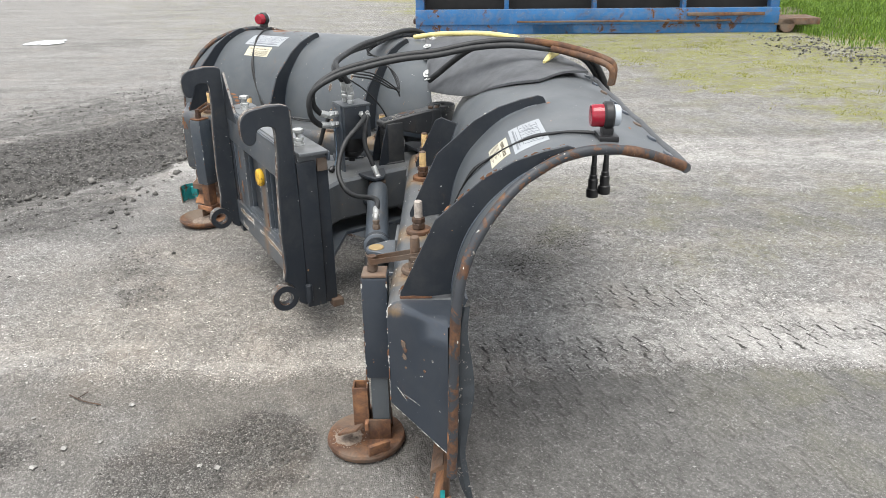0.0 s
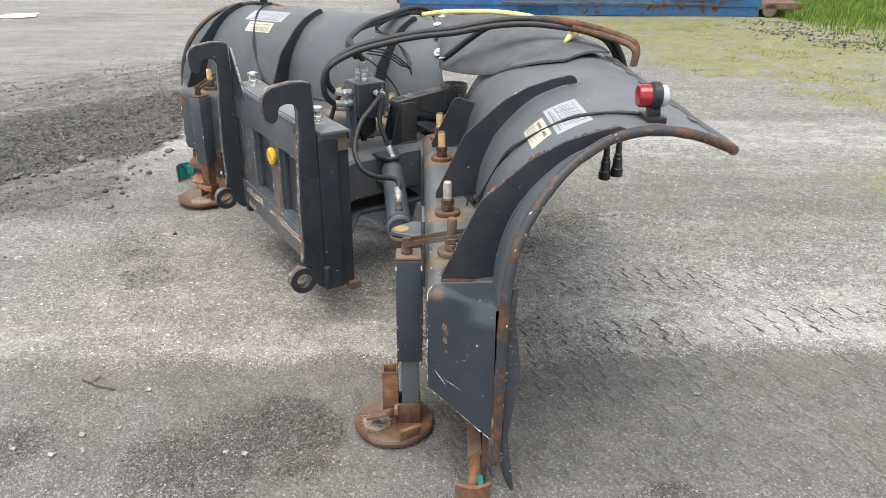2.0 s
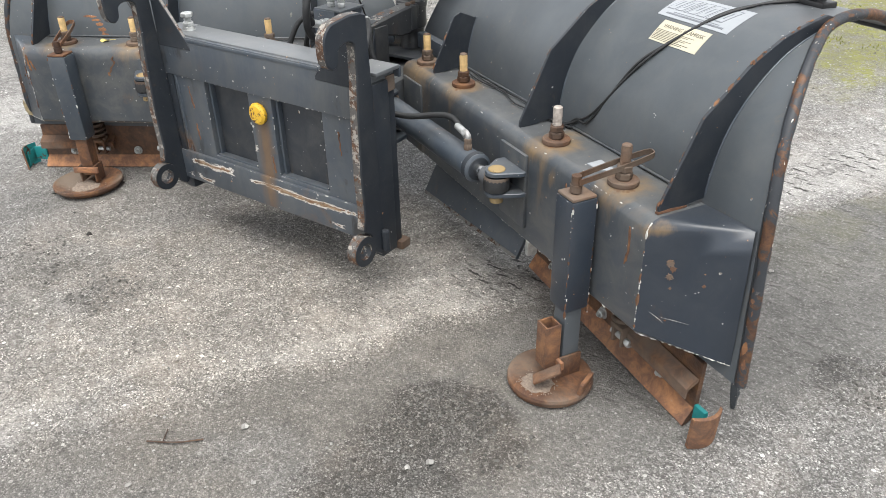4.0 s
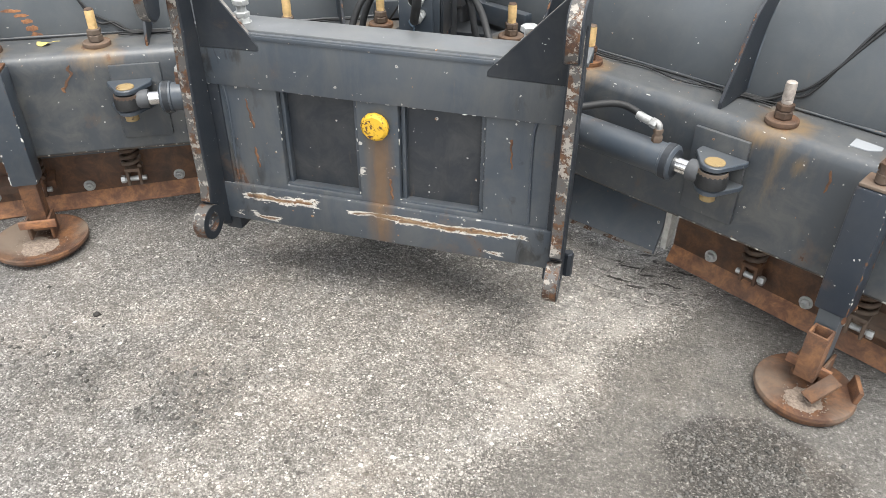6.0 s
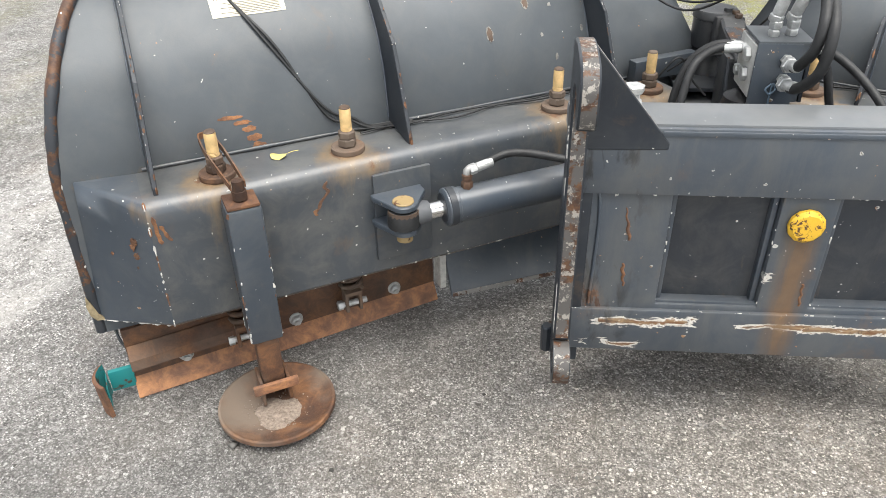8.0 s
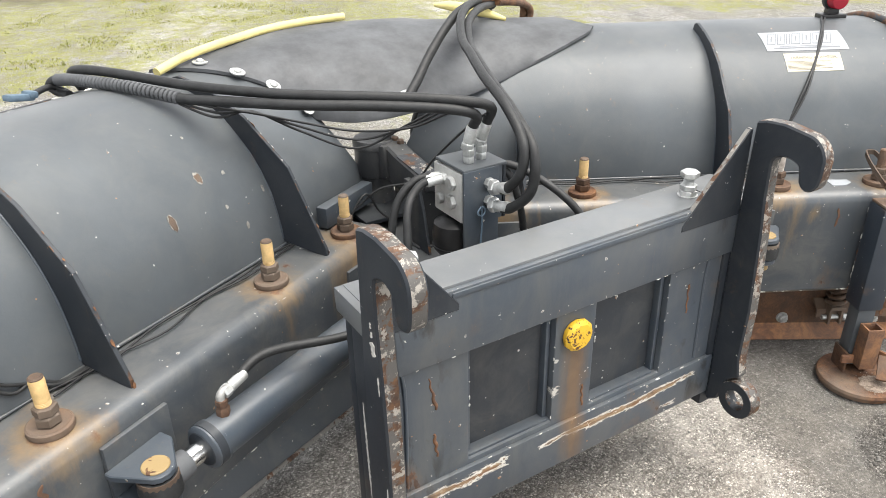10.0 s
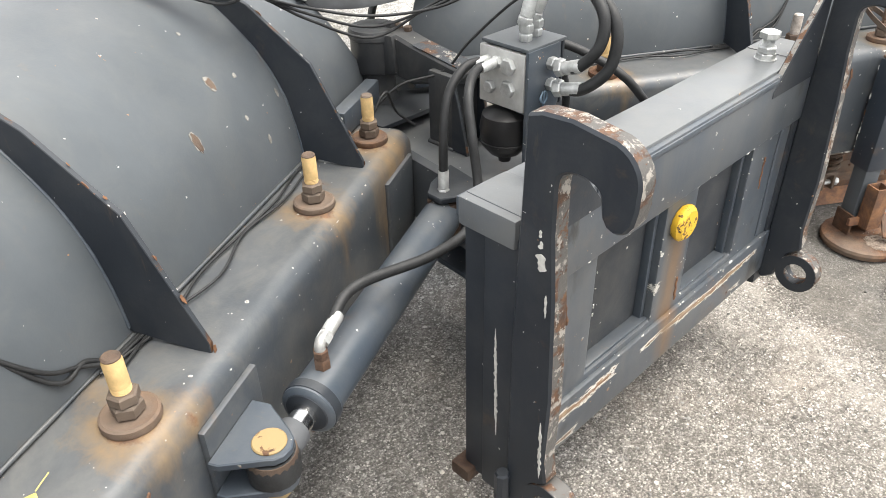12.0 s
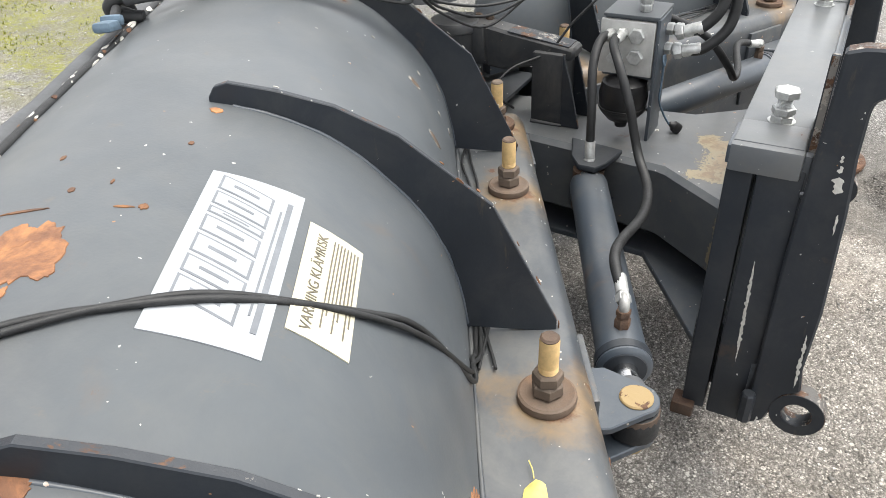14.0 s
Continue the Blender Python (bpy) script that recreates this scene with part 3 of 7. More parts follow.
def box_beam(side):
    """The hollow beam along the wing with its slanted outer end."""
    w = wing(side)
    sec = [(-0.10, 0.275), (-0.02, 0.275), (0.062, 0.275), (0.072, 0.287)] + [(0.072, 0.287 + 0.043 * k) for k in range(1, 7)]
    for k in range(1, 7):
        a = math.radians(90 * k / 6)
        sec.append((0.032 + 0.04 * math.cos(a), 0.565 + 0.04 * math.sin(a)))
    sec += [(0.005, 0.605), (-0.022, 0.605), (-0.05, 0.605), (-0.077, 0.605), (-0.104, 0.605)]
    stations = [0.175 + (0.0292 if side == RIGHT else 0.0288) * k for k in range(51)]
    b = bmesh.new()
    rows = [[b.verts.new(w(u, v, z + (0.0015 * noise.noise(Vector((u * 5, v * 9, z * 5 + side)))))) for v, z in sec] for u in stations]
    last = []
    u_top, u_end = (1.802, 1.815) if side == RIGHT else (1.747, 1.778)
    for v, z in sec:
        t = min(1.0, max(0.0, (z - 0.287) / 0.26))
        if v < -0.09:
            last.append(b.verts.new(w((u_top if z > 0.5 else u_end) - 0.004, -0.100, 0.612 if z > 0.5 else 0.24)))
        else:
            last.append(b.verts.new(w(u_top + (u_end - u_top) * (1 - t), -0.091, 0.612 if z > 0.54 else 0.24 + 0.372 * t)))
    mid = [b.verts.new(p.co * 0.5 + q.co * 0.5) for p, q in zip(rows[-1], last)]
    rows += [mid, last]
    n = len(sec)
    for p, q in zip(rows, rows[1:]):
        for k in range(n):
            f = b.faces.new((p[k], p[(k + 1) % n], q[(k + 1) % n], q[k]))
            f.material_index = 1 if q is mid or q is last else 0
    b.faces.new(rows[0])
    corner = [p.co.copy() for p in rows[-3][2:14]]
    under = [rows[-3][2].co.copy(), last[2].co.copy()]
    bmesh.ops.remove_doubles(b, verts=b.verts, dist=0.0015)
    rods = (0.25, 0.55, 1.135, 1.446)

    def wear(p):
        x = abs(p.x)
        u, v = x * CH - p.y * SH, -x * SH - p.y * CH
        best = 0.0
        for r in rods:
            d = math.hypot(u - r - 0.015, (v - 0.01) * 0.9)
            if p.z > 0.57:
                best = max(best, 1.0 - d / 0.10)
            elif v > 0.06:
                best = max(best, 0.55 - abs(u - r - 0.03) / 0.05 - (0.6 - p.z) * 1.6)
        best = max(best, 0.75 - math.hypot(u - 1.63, (p.z - 0.575) * 1.2) / 0.05)
        best = max(best, 0.8 - abs(u - 1.62) / 0.02 - abs(p.z - 0.53) / 0.06)
        best = max(best, 0.8 - math.hypot(u - 1.10, p.z - 0.585) / 0.06)
        best = max(best, 0.9 - abs(u - 1.222) / 0.016 - abs(p.z - 0.54) / 0.08 if v > 0.05 else 0)
        if u < 0.42 and v > 0.04:
            best = max(best, 0.62 * (1 - abs(u - 0.29) / 0.2) * min(1.0, max(0.0, (p.z - 0.27) / 0.2)))
        best = max(best, 0.5 - abs(p.z - 0.275) / 0.02)
        return max(0.0, min(1.0, best))
    ob = part("box_beam", b, paint_beam, plow, "grey box beam with rust stains and chipped paint", 0.5, paint if side == LEFT else paint_end, wear)
    flakes("edge_chip", corner, 26, (0.001, 0.004), white_chip, ob, 0.0, 31 + side)
    flakes("edge_chip", corner, 8, (0.002, 0.006), rust_orange, ob, 0.0, 35 + side)
    flakes("edge_chip", under, 34, (0.0012, 0.0035), white_chip, ob, 0.0, 38 + side)
    low_edge = [w(0.25 + 0.1 * k, 0.071, 0.283) for k in range(14)]
    flakes("edge_chip", low_edge, 30, (0.0008, 0.003), white_chip, ob, 0.0, 41 + side)
    top_edge = [w(0.25 + 0.1 * k, 0.058, 0.5935) for k in range(14)]
    flakes("edge_chip", top_edge, 30, (0.001, 0.0035), white_chip, ob, 0.0, 45 + side)
    if side == LEFT:
        torn_off = [(1.79 + 0.7 * (p - 1.79), 0.27 + 0.75 * (q - 0.27)) for p, q in [(1.800, 0.335), (1.806, 0.30), (1.802, 0.262), (1.786, 0.236), (1.752, 0.232), (1.764, 0.246), (1.776, 0.262), (1.784, 0.292), (1.792, 0.31)]]
        part("cream_patch", prism(torn_off, lambda u, z, d: w(u, d, z), -0.088, -0.083, 0), brown_old, ob, "cream old paint where the grey is torn off")
    def streak(pts, wd, seed):
        line = spline([(u, z, 0) for u, z in pts], 8)
        n = len(line) - 1
        a, c = [], []
        for k, p in enumerate(line):
            f = min(1.0, 6 * k / n + 0.3, 6 * (n - k) / n + 0.3)
            a.append((p.x - wd * f * (0.7 + 0.7 * noise.noise(Vector((p.y * 70, seed, 1)))), p.y))
            c.append((p.x + wd * f * (0.7 + 0.7 * noise.noise(Vector((p.y * 70, seed, 6)))), p.y))
        part("rust_run", prism(a + c[::-1], lambda u, z, d: w(u, d, z), 0.0705, 0.0736, 0), rust_orange, ob)
    if side == LEFT:
        streak([(1.214, 0.572), (1.222, 0.56), (1.214, 0.545), (1.231, 0.525), (1.245, 0.498)], 0.006, 1)
        streak([(1.246, 0.505), (1.250, 0.495), (1.246, 0.488)], 0.008, 2)
        streak([(1.604, 0.575), (1.602, 0.55), (1.600, 0.52), (1.598, 0.505)], 0.006, 3)
        streak([(1.592, 0.55), (1.585, 0.53), (1.576, 0.508)], 0.006, 4)
    else:
        streak([(1.30, 0.56), (1.305, 0.53), (1.30, 0.50)], 0.004, 5)
        streak([(1.575, 0.56), (1.58, 0.50), (1.57, 0.45)], 0.005, 6)
    # rust blooms and scratches on the slanted end
    a, c = Vector(w(stations[-1], 0.071, 0.0)), Vector(w((u_top + u_end) / 2, -0.091, 0.0))
    out = (c - a).normalized().cross(Vector((0, 0, 1))) * side

    def on_end(f, z, d=0.0):
        return a.lerp(c, f) + Vector((0, 0, z)) + out * d
    for k, (f, z, r) in enumerate(((0.27, 0.50, 0.012), (0.30, 0.485, 0.009), (0.28, 0.462, 0.010), (0.62, 0.452, 0.005), (0.30, 0.43, 0.004), (0.30, 0.335, 0.004), (0.33, 0.288, 0.006))):
        pts = [(f + r * 4.0 * math.cos(math.tau * q / 24) * (0.8 + 0.9 * noise.noise(Vector((q * 0.8, k * 5, 1)))), z + r * math.sin(math.tau * q / 24) * (0.8 + 0.9 * noise.noise(Vector((q * 0.8, k * 5, 9))))) for q in range(24)]
        part("rust_bloom", prism(pts, on_end, -0.002, 0.0016, 0), rust_orange if k % 2 else rust, ob)
    for f0, z0, f1, z1 in ((0.13, 0.352, 0.30, 0.325), (0.26, 0.342, 0.58, 0.335), (0.50, 0.326, 0.62, 0.324), (0.74, 0.318, 0.86, 0.320)):
        pts = [(f0, z0), ((f0 + f1) / 2, (z0 + z1) / 2 + 0.0011), (f1, z1), ((f0 + f1) / 2, (z0 + z1) / 2)]
        part("scratch", prism(pts, on_end, -0.002, 0.0016, 0), white_chip, ob)
    part("reinforcing_plate", block(0.15, 0.012, 0.24, wing_pose(side, 1.03, 0.077, 0.445), 0.004), paint_beam, ob)
    part("end_plate", block(0.16, 0.01, 0.265, wing_pose(side, 0.275, 0.076, 0.425), 0.003), paint_beam, ob)
    part("weld_bead", tube([w(0.2 + 0.14 * k, -0.098, 0.611) for k in range(11)], 0.0035, 6, 2, None, 0.6), paint_beam, ob)
    return ob


def tie_rod(side, u, parent, material, top=0.716):
    w = wing_pose(side, u, 0, 0.605)
    ob = part("washer", lathe([(0.02, 0), (0.040, 0.0), (0.0415, 0.004), (0.0405, 0.012), (0.037, 0.0145), (0.033, 0.0135), (0.031, 0.0125), (0.02, 0.0125)], w, 30), rust, parent, "rusty disc washer")
    up = w @ Matrix.Translation((0, 0, 0.014))
    b = hexagon(0.0225, 0.02, up)
    hexagon(0.0215, 0.018, up @ pose(0, 0, 0.0205, 0, 0, 25), b)
    part("nut", b, rust_dark, ob)
    h = top - 0.619
    prof = [(0.0125, 0.0)]
    for k in range(5):
        z = 0.036 + k * 0.003
        prof += [(0.0125, z), (0.0138, z + 0.0015)]
    prof += [(0.0138, 0.068), (0.0138, h - 0.008), (0.0128, h - 0.004), (0.0128, h - 0.002), (0.010, h)]
    rod = part("threaded_rod", lathe(prof, up, 16), material, ob)
    part("rod_tip", lathe([(0.0095, h - 0.004), (0.0131, h - 0.0035), (0.0132, h - 0.002), (0.0105, h + 0.0008), (0.0, h + 0.001)], up, 14), rust_dark if material is rod_yellow else material, rod, "dirty rod end")
    return ob


def lug(side, parent):
    """The bracket on the beam that holds the cylinder's eye."""
    w = wing(side)
    ob = None
    for z in (0.505, 0.438):
        line = [(0.985, 0.083), (1.115, 0.083), (1.115, 0.10), (1.088, 0.16)]
        line += [(1.056 + 0.034 * math.cos(a), 0.152 + 0.034 * math.sin(a)) for a in [math.radians(d) for d in (35, 60, 90, 120, 150)]]
        line += [(0.985, 0.115)]
        b = prism(line, lambda u, v, d: w(u, v, d), z, z + 0.014, 0.002)
        ob = part("cylinder_lug", b, paint, parent)
    part("pin", lathe([(0.0, 0), (0.02, 0), (0.02, 0.09), (0.025, 0.095), (0.026, 0.106), (0.024, 0.108), (0.0, 0.108)], wing_pose(side, 1.056, 0.150, 0.415), 28), ochre_rust, ob)
    part("rubber_ring", lathe([(0.024, 0), (0.04, 0.002), (0.041, 0.03), (0.036, 0.046), (0.024, 0.048)], wing_pose(side, 1.056, 0.150, 0.455), 20), rubber, ob)


def support_leg(side):
    """A square telescopic leg in its sleeve on a dished foot."""
    u0 = 1.42
    v0 = 0.112 if side == LEFT else 0.122
    ob = part("support_leg", block(0.078, 0.078, 0.365 if side == LEFT else 0.335, wing_pose(side, u0, v0, 0.405 if side == LEFT else 0.42), 0.008), paint if side == LEFT else paint_end, plow, "square grey leg sleeve")
    for a, c in ((0.036, 0.036), (-0.036, 0.036), (0.036, -0.036)):
        flakes("edge_chip", [wing_pose(side, u0, v0, 0.23) @ Vector((a, c, 0)), wing_pose(side, u0, v0, 0.58) @ Vector((a, c, 0))], 14, (0.001, 0.004), white_chip, ob, 0.002, int(a * 1000) + 60 + side)
        flakes("edge_chip", [wing_pose(side, u0, v0, 0.23) @ Vector((a, c, 0)), wing_pose(side, u0, v0, 0.58) @ Vector((a, c, 0))], 8, (0.002, 0.006), rust_orange, ob, 0.001, int(a * 900) + 70 + side)
    part("inner_leg", block(0.055, 0.055, 0.24, wing_pose(side, u0, v0, 0.17), 0.006), dusty_rust if side == LEFT else paint_face, ob, "rusty inner tube" if side == LEFT else "worn grey inner tube")
    part("sleeve_cap", block(0.072, 0.072, 0.008, wing_pose(side, u0, v0, 0.592), 0.003), dusty_rust, ob)
    tip = wing_pose(side, u0, v0 + 0.005, 0.592)
    part("locking_pin", lathe([(0.010, 0), (0.010, 0.008), (0.016, 0.008), (0.016, 0.028), (0.009, 0.028), (0.009, 0.012), (0.0, 0.012)], tip, 14), rust_dark, ob)
    fu, fv = (1.425, 0.155) if side == LEFT else (1.43, 0.175)
    dish = [(0.0, 0.010), (0.075, 0.010), (0.105, 0.017), (0.130, 0.026), (0.140, 0.033), (0.146, 0.032), (0.147, 0.022), (0.128, 0.002), (0.0, 0.0)]
    if side == RIGHT:
        dish = [(0.0, 0.026), (0.095, 0.026), (0.112, 0.030), (0.121, 0.027), (0.124, 0.018), (0.118, 0.002), (0.0, 0.0)]
    foot = part("foot_plate", lathe(dish, wing_pose(side, fu, fv, 0.004), 48), dusty_rust, ob, "rusty dished round foot plate")
    heap = bmesh.new()
    at = wing_pose(side, fu + 0.01, fv + 0.025, 0.0150) if side == LEFT else wing_pose(side, fu + 0.02, fv + 0.055, 0.0305)
    rnd = random.Random(5 + side)
    mid = heap.verts.new(at @ Vector((0, 0, 0.006)))
    rim = []
    for k in range(30):
        a = math.tau * k / 30
        r = (0.058 if side == LEFT else 0.045) * (1 + 0.25 * noise.noise(Vector((math.cos(a) * 1.5, math.sin(a) * 1.5, side))) + rnd.uniform(-0.12, 0.12))
        rim.append(heap.verts.new(at @ Vector((r * math.cos(a), r * math.sin(a), 0.0))))
    for k in range(30):
        heap.faces.new((mid, rim[k], rim[(k + 1) % 30]))
    for _ in range(150):
        a, r = rnd.random() * math.tau, (0.095 if side == LEFT else 0.06) * rnd.random() ** 0.9
        block(0.003 * rnd.uniform(0.4, 1.3), 0.003 * rnd.uniform(0.4, 1.3), 0.002, at @ Matrix.Translation((r * math.cos(a), r * math.sin(a), 0.005 * max(0, 1 - r / 0.08) + 0.001)) @ pose(0, 0, 0, rnd.random() * 40, 0, rnd.random() * 180), 0, heap)
    part("grit", heap, grit_dust, foot, "dust and grit lying in the foot")
    # fork that holds the foot
    for s in (-1, 1):
        part("fork_plate", block(0.008, 0.07, 0.075, wing_pose(side, u0 + s * 0.034, v0 + 0.005, 0.062), 0.002), rust, foot)
    part("cross_plate", block(0.112, 0.012, 0.026, wing_pose(side, u0, v0 + 0.045, 0.085), 0.003), rust_blade, foot)
    if side == RIGHT:
        # open square tube and a bent flat welded beside the leg
        w = wing_pose(side, u0 + 0.005, v0 + 0.062, 0.142)
        b = bmesh.new()
        for a, c, sx, sy in ((0, 0.021, 0.05, 0.006), (0, -0.021, 0.05, 0.006), (0.022, 0, 0.006, 0.037), (-0.022, 0, 0.006, 0.037)):
            block(sx, sy, 0.14, w @ Matrix.Translation((a, c, 0)), 0.0015, b)
        part("square_tube", b, rust_orange, foot, "open rusty square tube")
        part("bent_flat", block(0.04, 0.085, 0.008, wing_pose(side, u0 + 0.055, v0 + 0.095, 0.078) @ pose(0, 0, 0, 30, 0, -30), 0.002), rust, foot)
        part("foot_lip", block(0.012, 0.07, 0.05, wing_pose(side, fu + 0.1, fv - 0.05, 0.045) @ pose(0, 0, 0, 0, 10, 30), 0.002), rust_orange, foot)
    # strap from the pin to the outer tie rod
    w = wing(side)
    b = bmesh.new()
    a, c = w(u0, v0 + 0.005, 0.63), w(1.45, -0.062, 0.672)
    d = (c - a).normalized()
    n = Vector((-d.y, d.x, 0)).normalized() * 0.02
    for s in (-1, 1):
        pts = [a + s * n * 0.8, a + (c - a) * 0.35 + s * n * 0.95, a + (c - a) * 0.75 + s * n, c + s * n * 0.8]
        strap(pts, 0.0018, 0.015, b)
    strap([c - n * 0.8, c - n * 0.5 + d * 0.016, c + n * 0.5 + d * 0.016, c + n * 0.8], 0.0018, 0.015, b)
    part("spring_strap", b, rust_dark if side == RIGHT else rust, ob, "bent flat steel strap")
    part("strap_pin", lathe([(0.0, 0), (0.013, 0), (0.013, 0.034), (0.0, 0.034)], wing_pose(side, u0, v0 + 0.005, 0.61), 14), rust_dark, ob)
    return ob


def strap(points, thick, tall, bm):
    """A thin upright strip along a line."""
    line = spline(points, 5)
    rows = []
    for i, p in enumerate(line):
        d = line[min(i + 1, len(line) - 1)] - line[max(i - 1, 0)]
        n = Vector((-d.y, d.x, 0)).normalized() * thick
        rows.append([bm.verts.new(p + n * s + Vector((0, 0, h * tall / 2))) for s, h in ((-1, -1), (1, -1), (1, 1), (-1, 1))])
    for p, q in zip(rows, rows[1:]):
        for k in range(4):
            bm.faces.new((p[k], p[(k + 1) % 4], q[(k + 1) % 4], q[k]))
    bm.faces.new(rows[0])
    bm.faces.new(rows[-1])


def blade_v(u):
    return -0.205 + 0.068 * u if u > 0.5 else -0.16


def cutting_edge(side):
    """The rusty spring blade under the outer part of the wing."""
    w = wing(side)
    u0, u1 = 0.865, 1.745
    sec = [(-0.004, 0.20), (0.010, 0.20), (0.013, 0.10), (0.015, 0.052), (0.019, 0.046), (0.034, 0.026), (0.047, 0.005), (0.042, 0.0), (0.016, 0.012), (0.0, 0.03)]
    b = bmesh.new()
    rows = []
    for k in range(9):
        u = u0 + (u1 - u0) * k / 8
        rows.append([b.verts.new(w(u, blade_v(u) + a, z)) for a, z in sec])
    n = len(sec)
    for p, q in zip(rows, rows[1:]):
        for k in range(n):
            # Lip faces get the brighter rust, the plate above the shaded one.
            b.faces.new((p[k], p[(k + 1) % n], q[(k + 1) % n], q[k])).material_index = 1 if 3 <= k <= 7 else 0
    b.faces.new(rows[0])
    b.faces.new(rows[-1])
    ob = part("cutting_edge", b, rust_plate, plow, "rusty bolted cutting edge", 0.4, rust_blade)
    for u in (0.997, 1.302, 1.607):
        p = w(u, blade_v(u) + 0.013, 0.074)
        q = w(u, blade_v(u) + 0.06, 0.074)
        c = lathe([(0.0, 0), (0.02, 0), (0.02, 0.004), (0, 0.004)], aim(p, q), 16)
        hexagon(0.015, 0.014, aim(p, q) @ Matrix.Translation((0, 0, 0.004)), c)
        lathe([(0.0, 0), (0.007, 0), (0.007, 0.026), (0, 0.027)], aim(p, q), 10, c)
        part("edge_bolt", c, steel, ob, "zinc bolt")
    # angle iron welded on the outer stretch
    iron = [(0.010, 0.148), (0.016, 0.152), (0.050, 0.128), (0.052, 0.098), (0.046, 0.096), (0.044, 0.122), (0.010, 0.138)]
    b = bmesh.new()
    rows = [[b.verts.new(w(u, blade_v(u) + a, z)) for a, z in iron] for u in (1.395, 1.50, 1.62, 1.742)]
    for p, q in zip(rows, rows[1:]):
        for k in range(len(iron)):
            b.faces.new((p[k], p[(k + 1) % len(iron)], q[(k + 1) % len(iron)], q[k]))
    b.faces.new(rows[0])
    b.faces.new(rows[-1])
    part("angle_iron", b, rust, ob, "rusty angle iron")
    # trip springs and their swivel bolts
    for u in (1.14, 1.45):
        base = w(u, blade_v(u) + 0.05, 0.15)
        turns = [base + Vector((0.029 * math.cos(k * 0.7), 0.029 * math.sin(k * 0.7), 0.0026 * k)) for k in range(46)]
        sp = part("trip_spring", tube(turns, 0.0075, 8, 1), rust_dark, ob)
        fork = block(0.05, 0.05, 0.014, wing_pose(side, u, blade_v(u) + 0.05, 0.140), 0.004)
        for e in (-0.02, 0.02):
            block(0.010, 0.042, 0.06, wing_pose(side, u + e, blade_v(u) + 0.05, 0.108), 0.004, fork)
        part("swivel", fork, rust, sp)
        part("swivel_bolt", hexagon(0.014, 0.016, aim(w(u + 0.03, blade_v(u) + 0.055, 0.10), w(u + 0.2, blade_v(u) + 0.055, 0.10)),
                                    lathe([(0, 0), (0.009, 0), (0.009, 0.075), (0, 0.075)], aim(w(u - 0.04, blade_v(u) + 0.055, 0.10), w(u + 0.2, blade_v(u) + 0.055, 0.10)), 10)), steel, sp)
    # inner blade under the middle
    lean = wing_pose(side, 0.50, -0.085, 0.115) @ pose(0, 0, 0, 0, 0, 5.5 * side) @ pose(0, 0, 0, -28 * side)
    part("inner_blade", block(0.66, 0.016, 0.205, lean, 0.004), paint, ob, "dark inner blade with scraped lower edge")
    part("scraped_lip", block(0.655, 0.020, 0.014, lean @ Matrix.Translation((0, 0, -0.097)), 0.004), worn_pale, ob, "bare scraped lower edge")
    part("inner_bolt", hexagon(0.02, 0.022, lean @ pose(-0.16, 0.0, 0.02, 90 * -side)), rust_dark, ob)
    part("divider_plate", block(0.02, 0.05, 0.15, wing_pose(side, 0.845, -0.125, 0.115), 0.003), white_chip, ob, "scuffed white plate")
    # teal shoe on the outer end
    shoe = part("end_shoe", block(0.06 if side == LEFT else 0.04, 0.014, 0.062 if side == LEFT else 0.045, wing_pose(side, 1.772, -0.07, 0.062 if side == LEFT else 0.052), 0.003), teal, ob, "teal painted end shoe")
    b = bmesh.new()
    rows = []
    for k in range(9):
        a = -0.5 + k / 8
        bow = 0.018 * (1 - 4 * a * a)
        rows.append([b.verts.new(w(1.806 + bow + d, -0.045 + a * 0.095, z)) for d, z in ((0.0, 0.005), (0.009, 0.002), (0.014, 0.102), (0.005, 0.105))])
    for p, q in zip(rows, rows[1:]):
        for k in range(4):
            b.faces.new((p[k], p[(k + 1) % 4], q[(k + 1) % 4], q[k])).material_index = 1 if k == 3 else 0
    b.faces.new(rows[0])
    b.faces.new(rows[-1])
    part("curved_plate", b, rust_orange, shoe, "curved rusty shoe plate, teal inside", SMOOTH, teal)
    if side == LEFT:
        part("teal_face", block(0.002, 0.06, 0.06, wing_pose(side, 1.808, -0.045, 0.055), 0.0005), teal, shoe)
    return ob


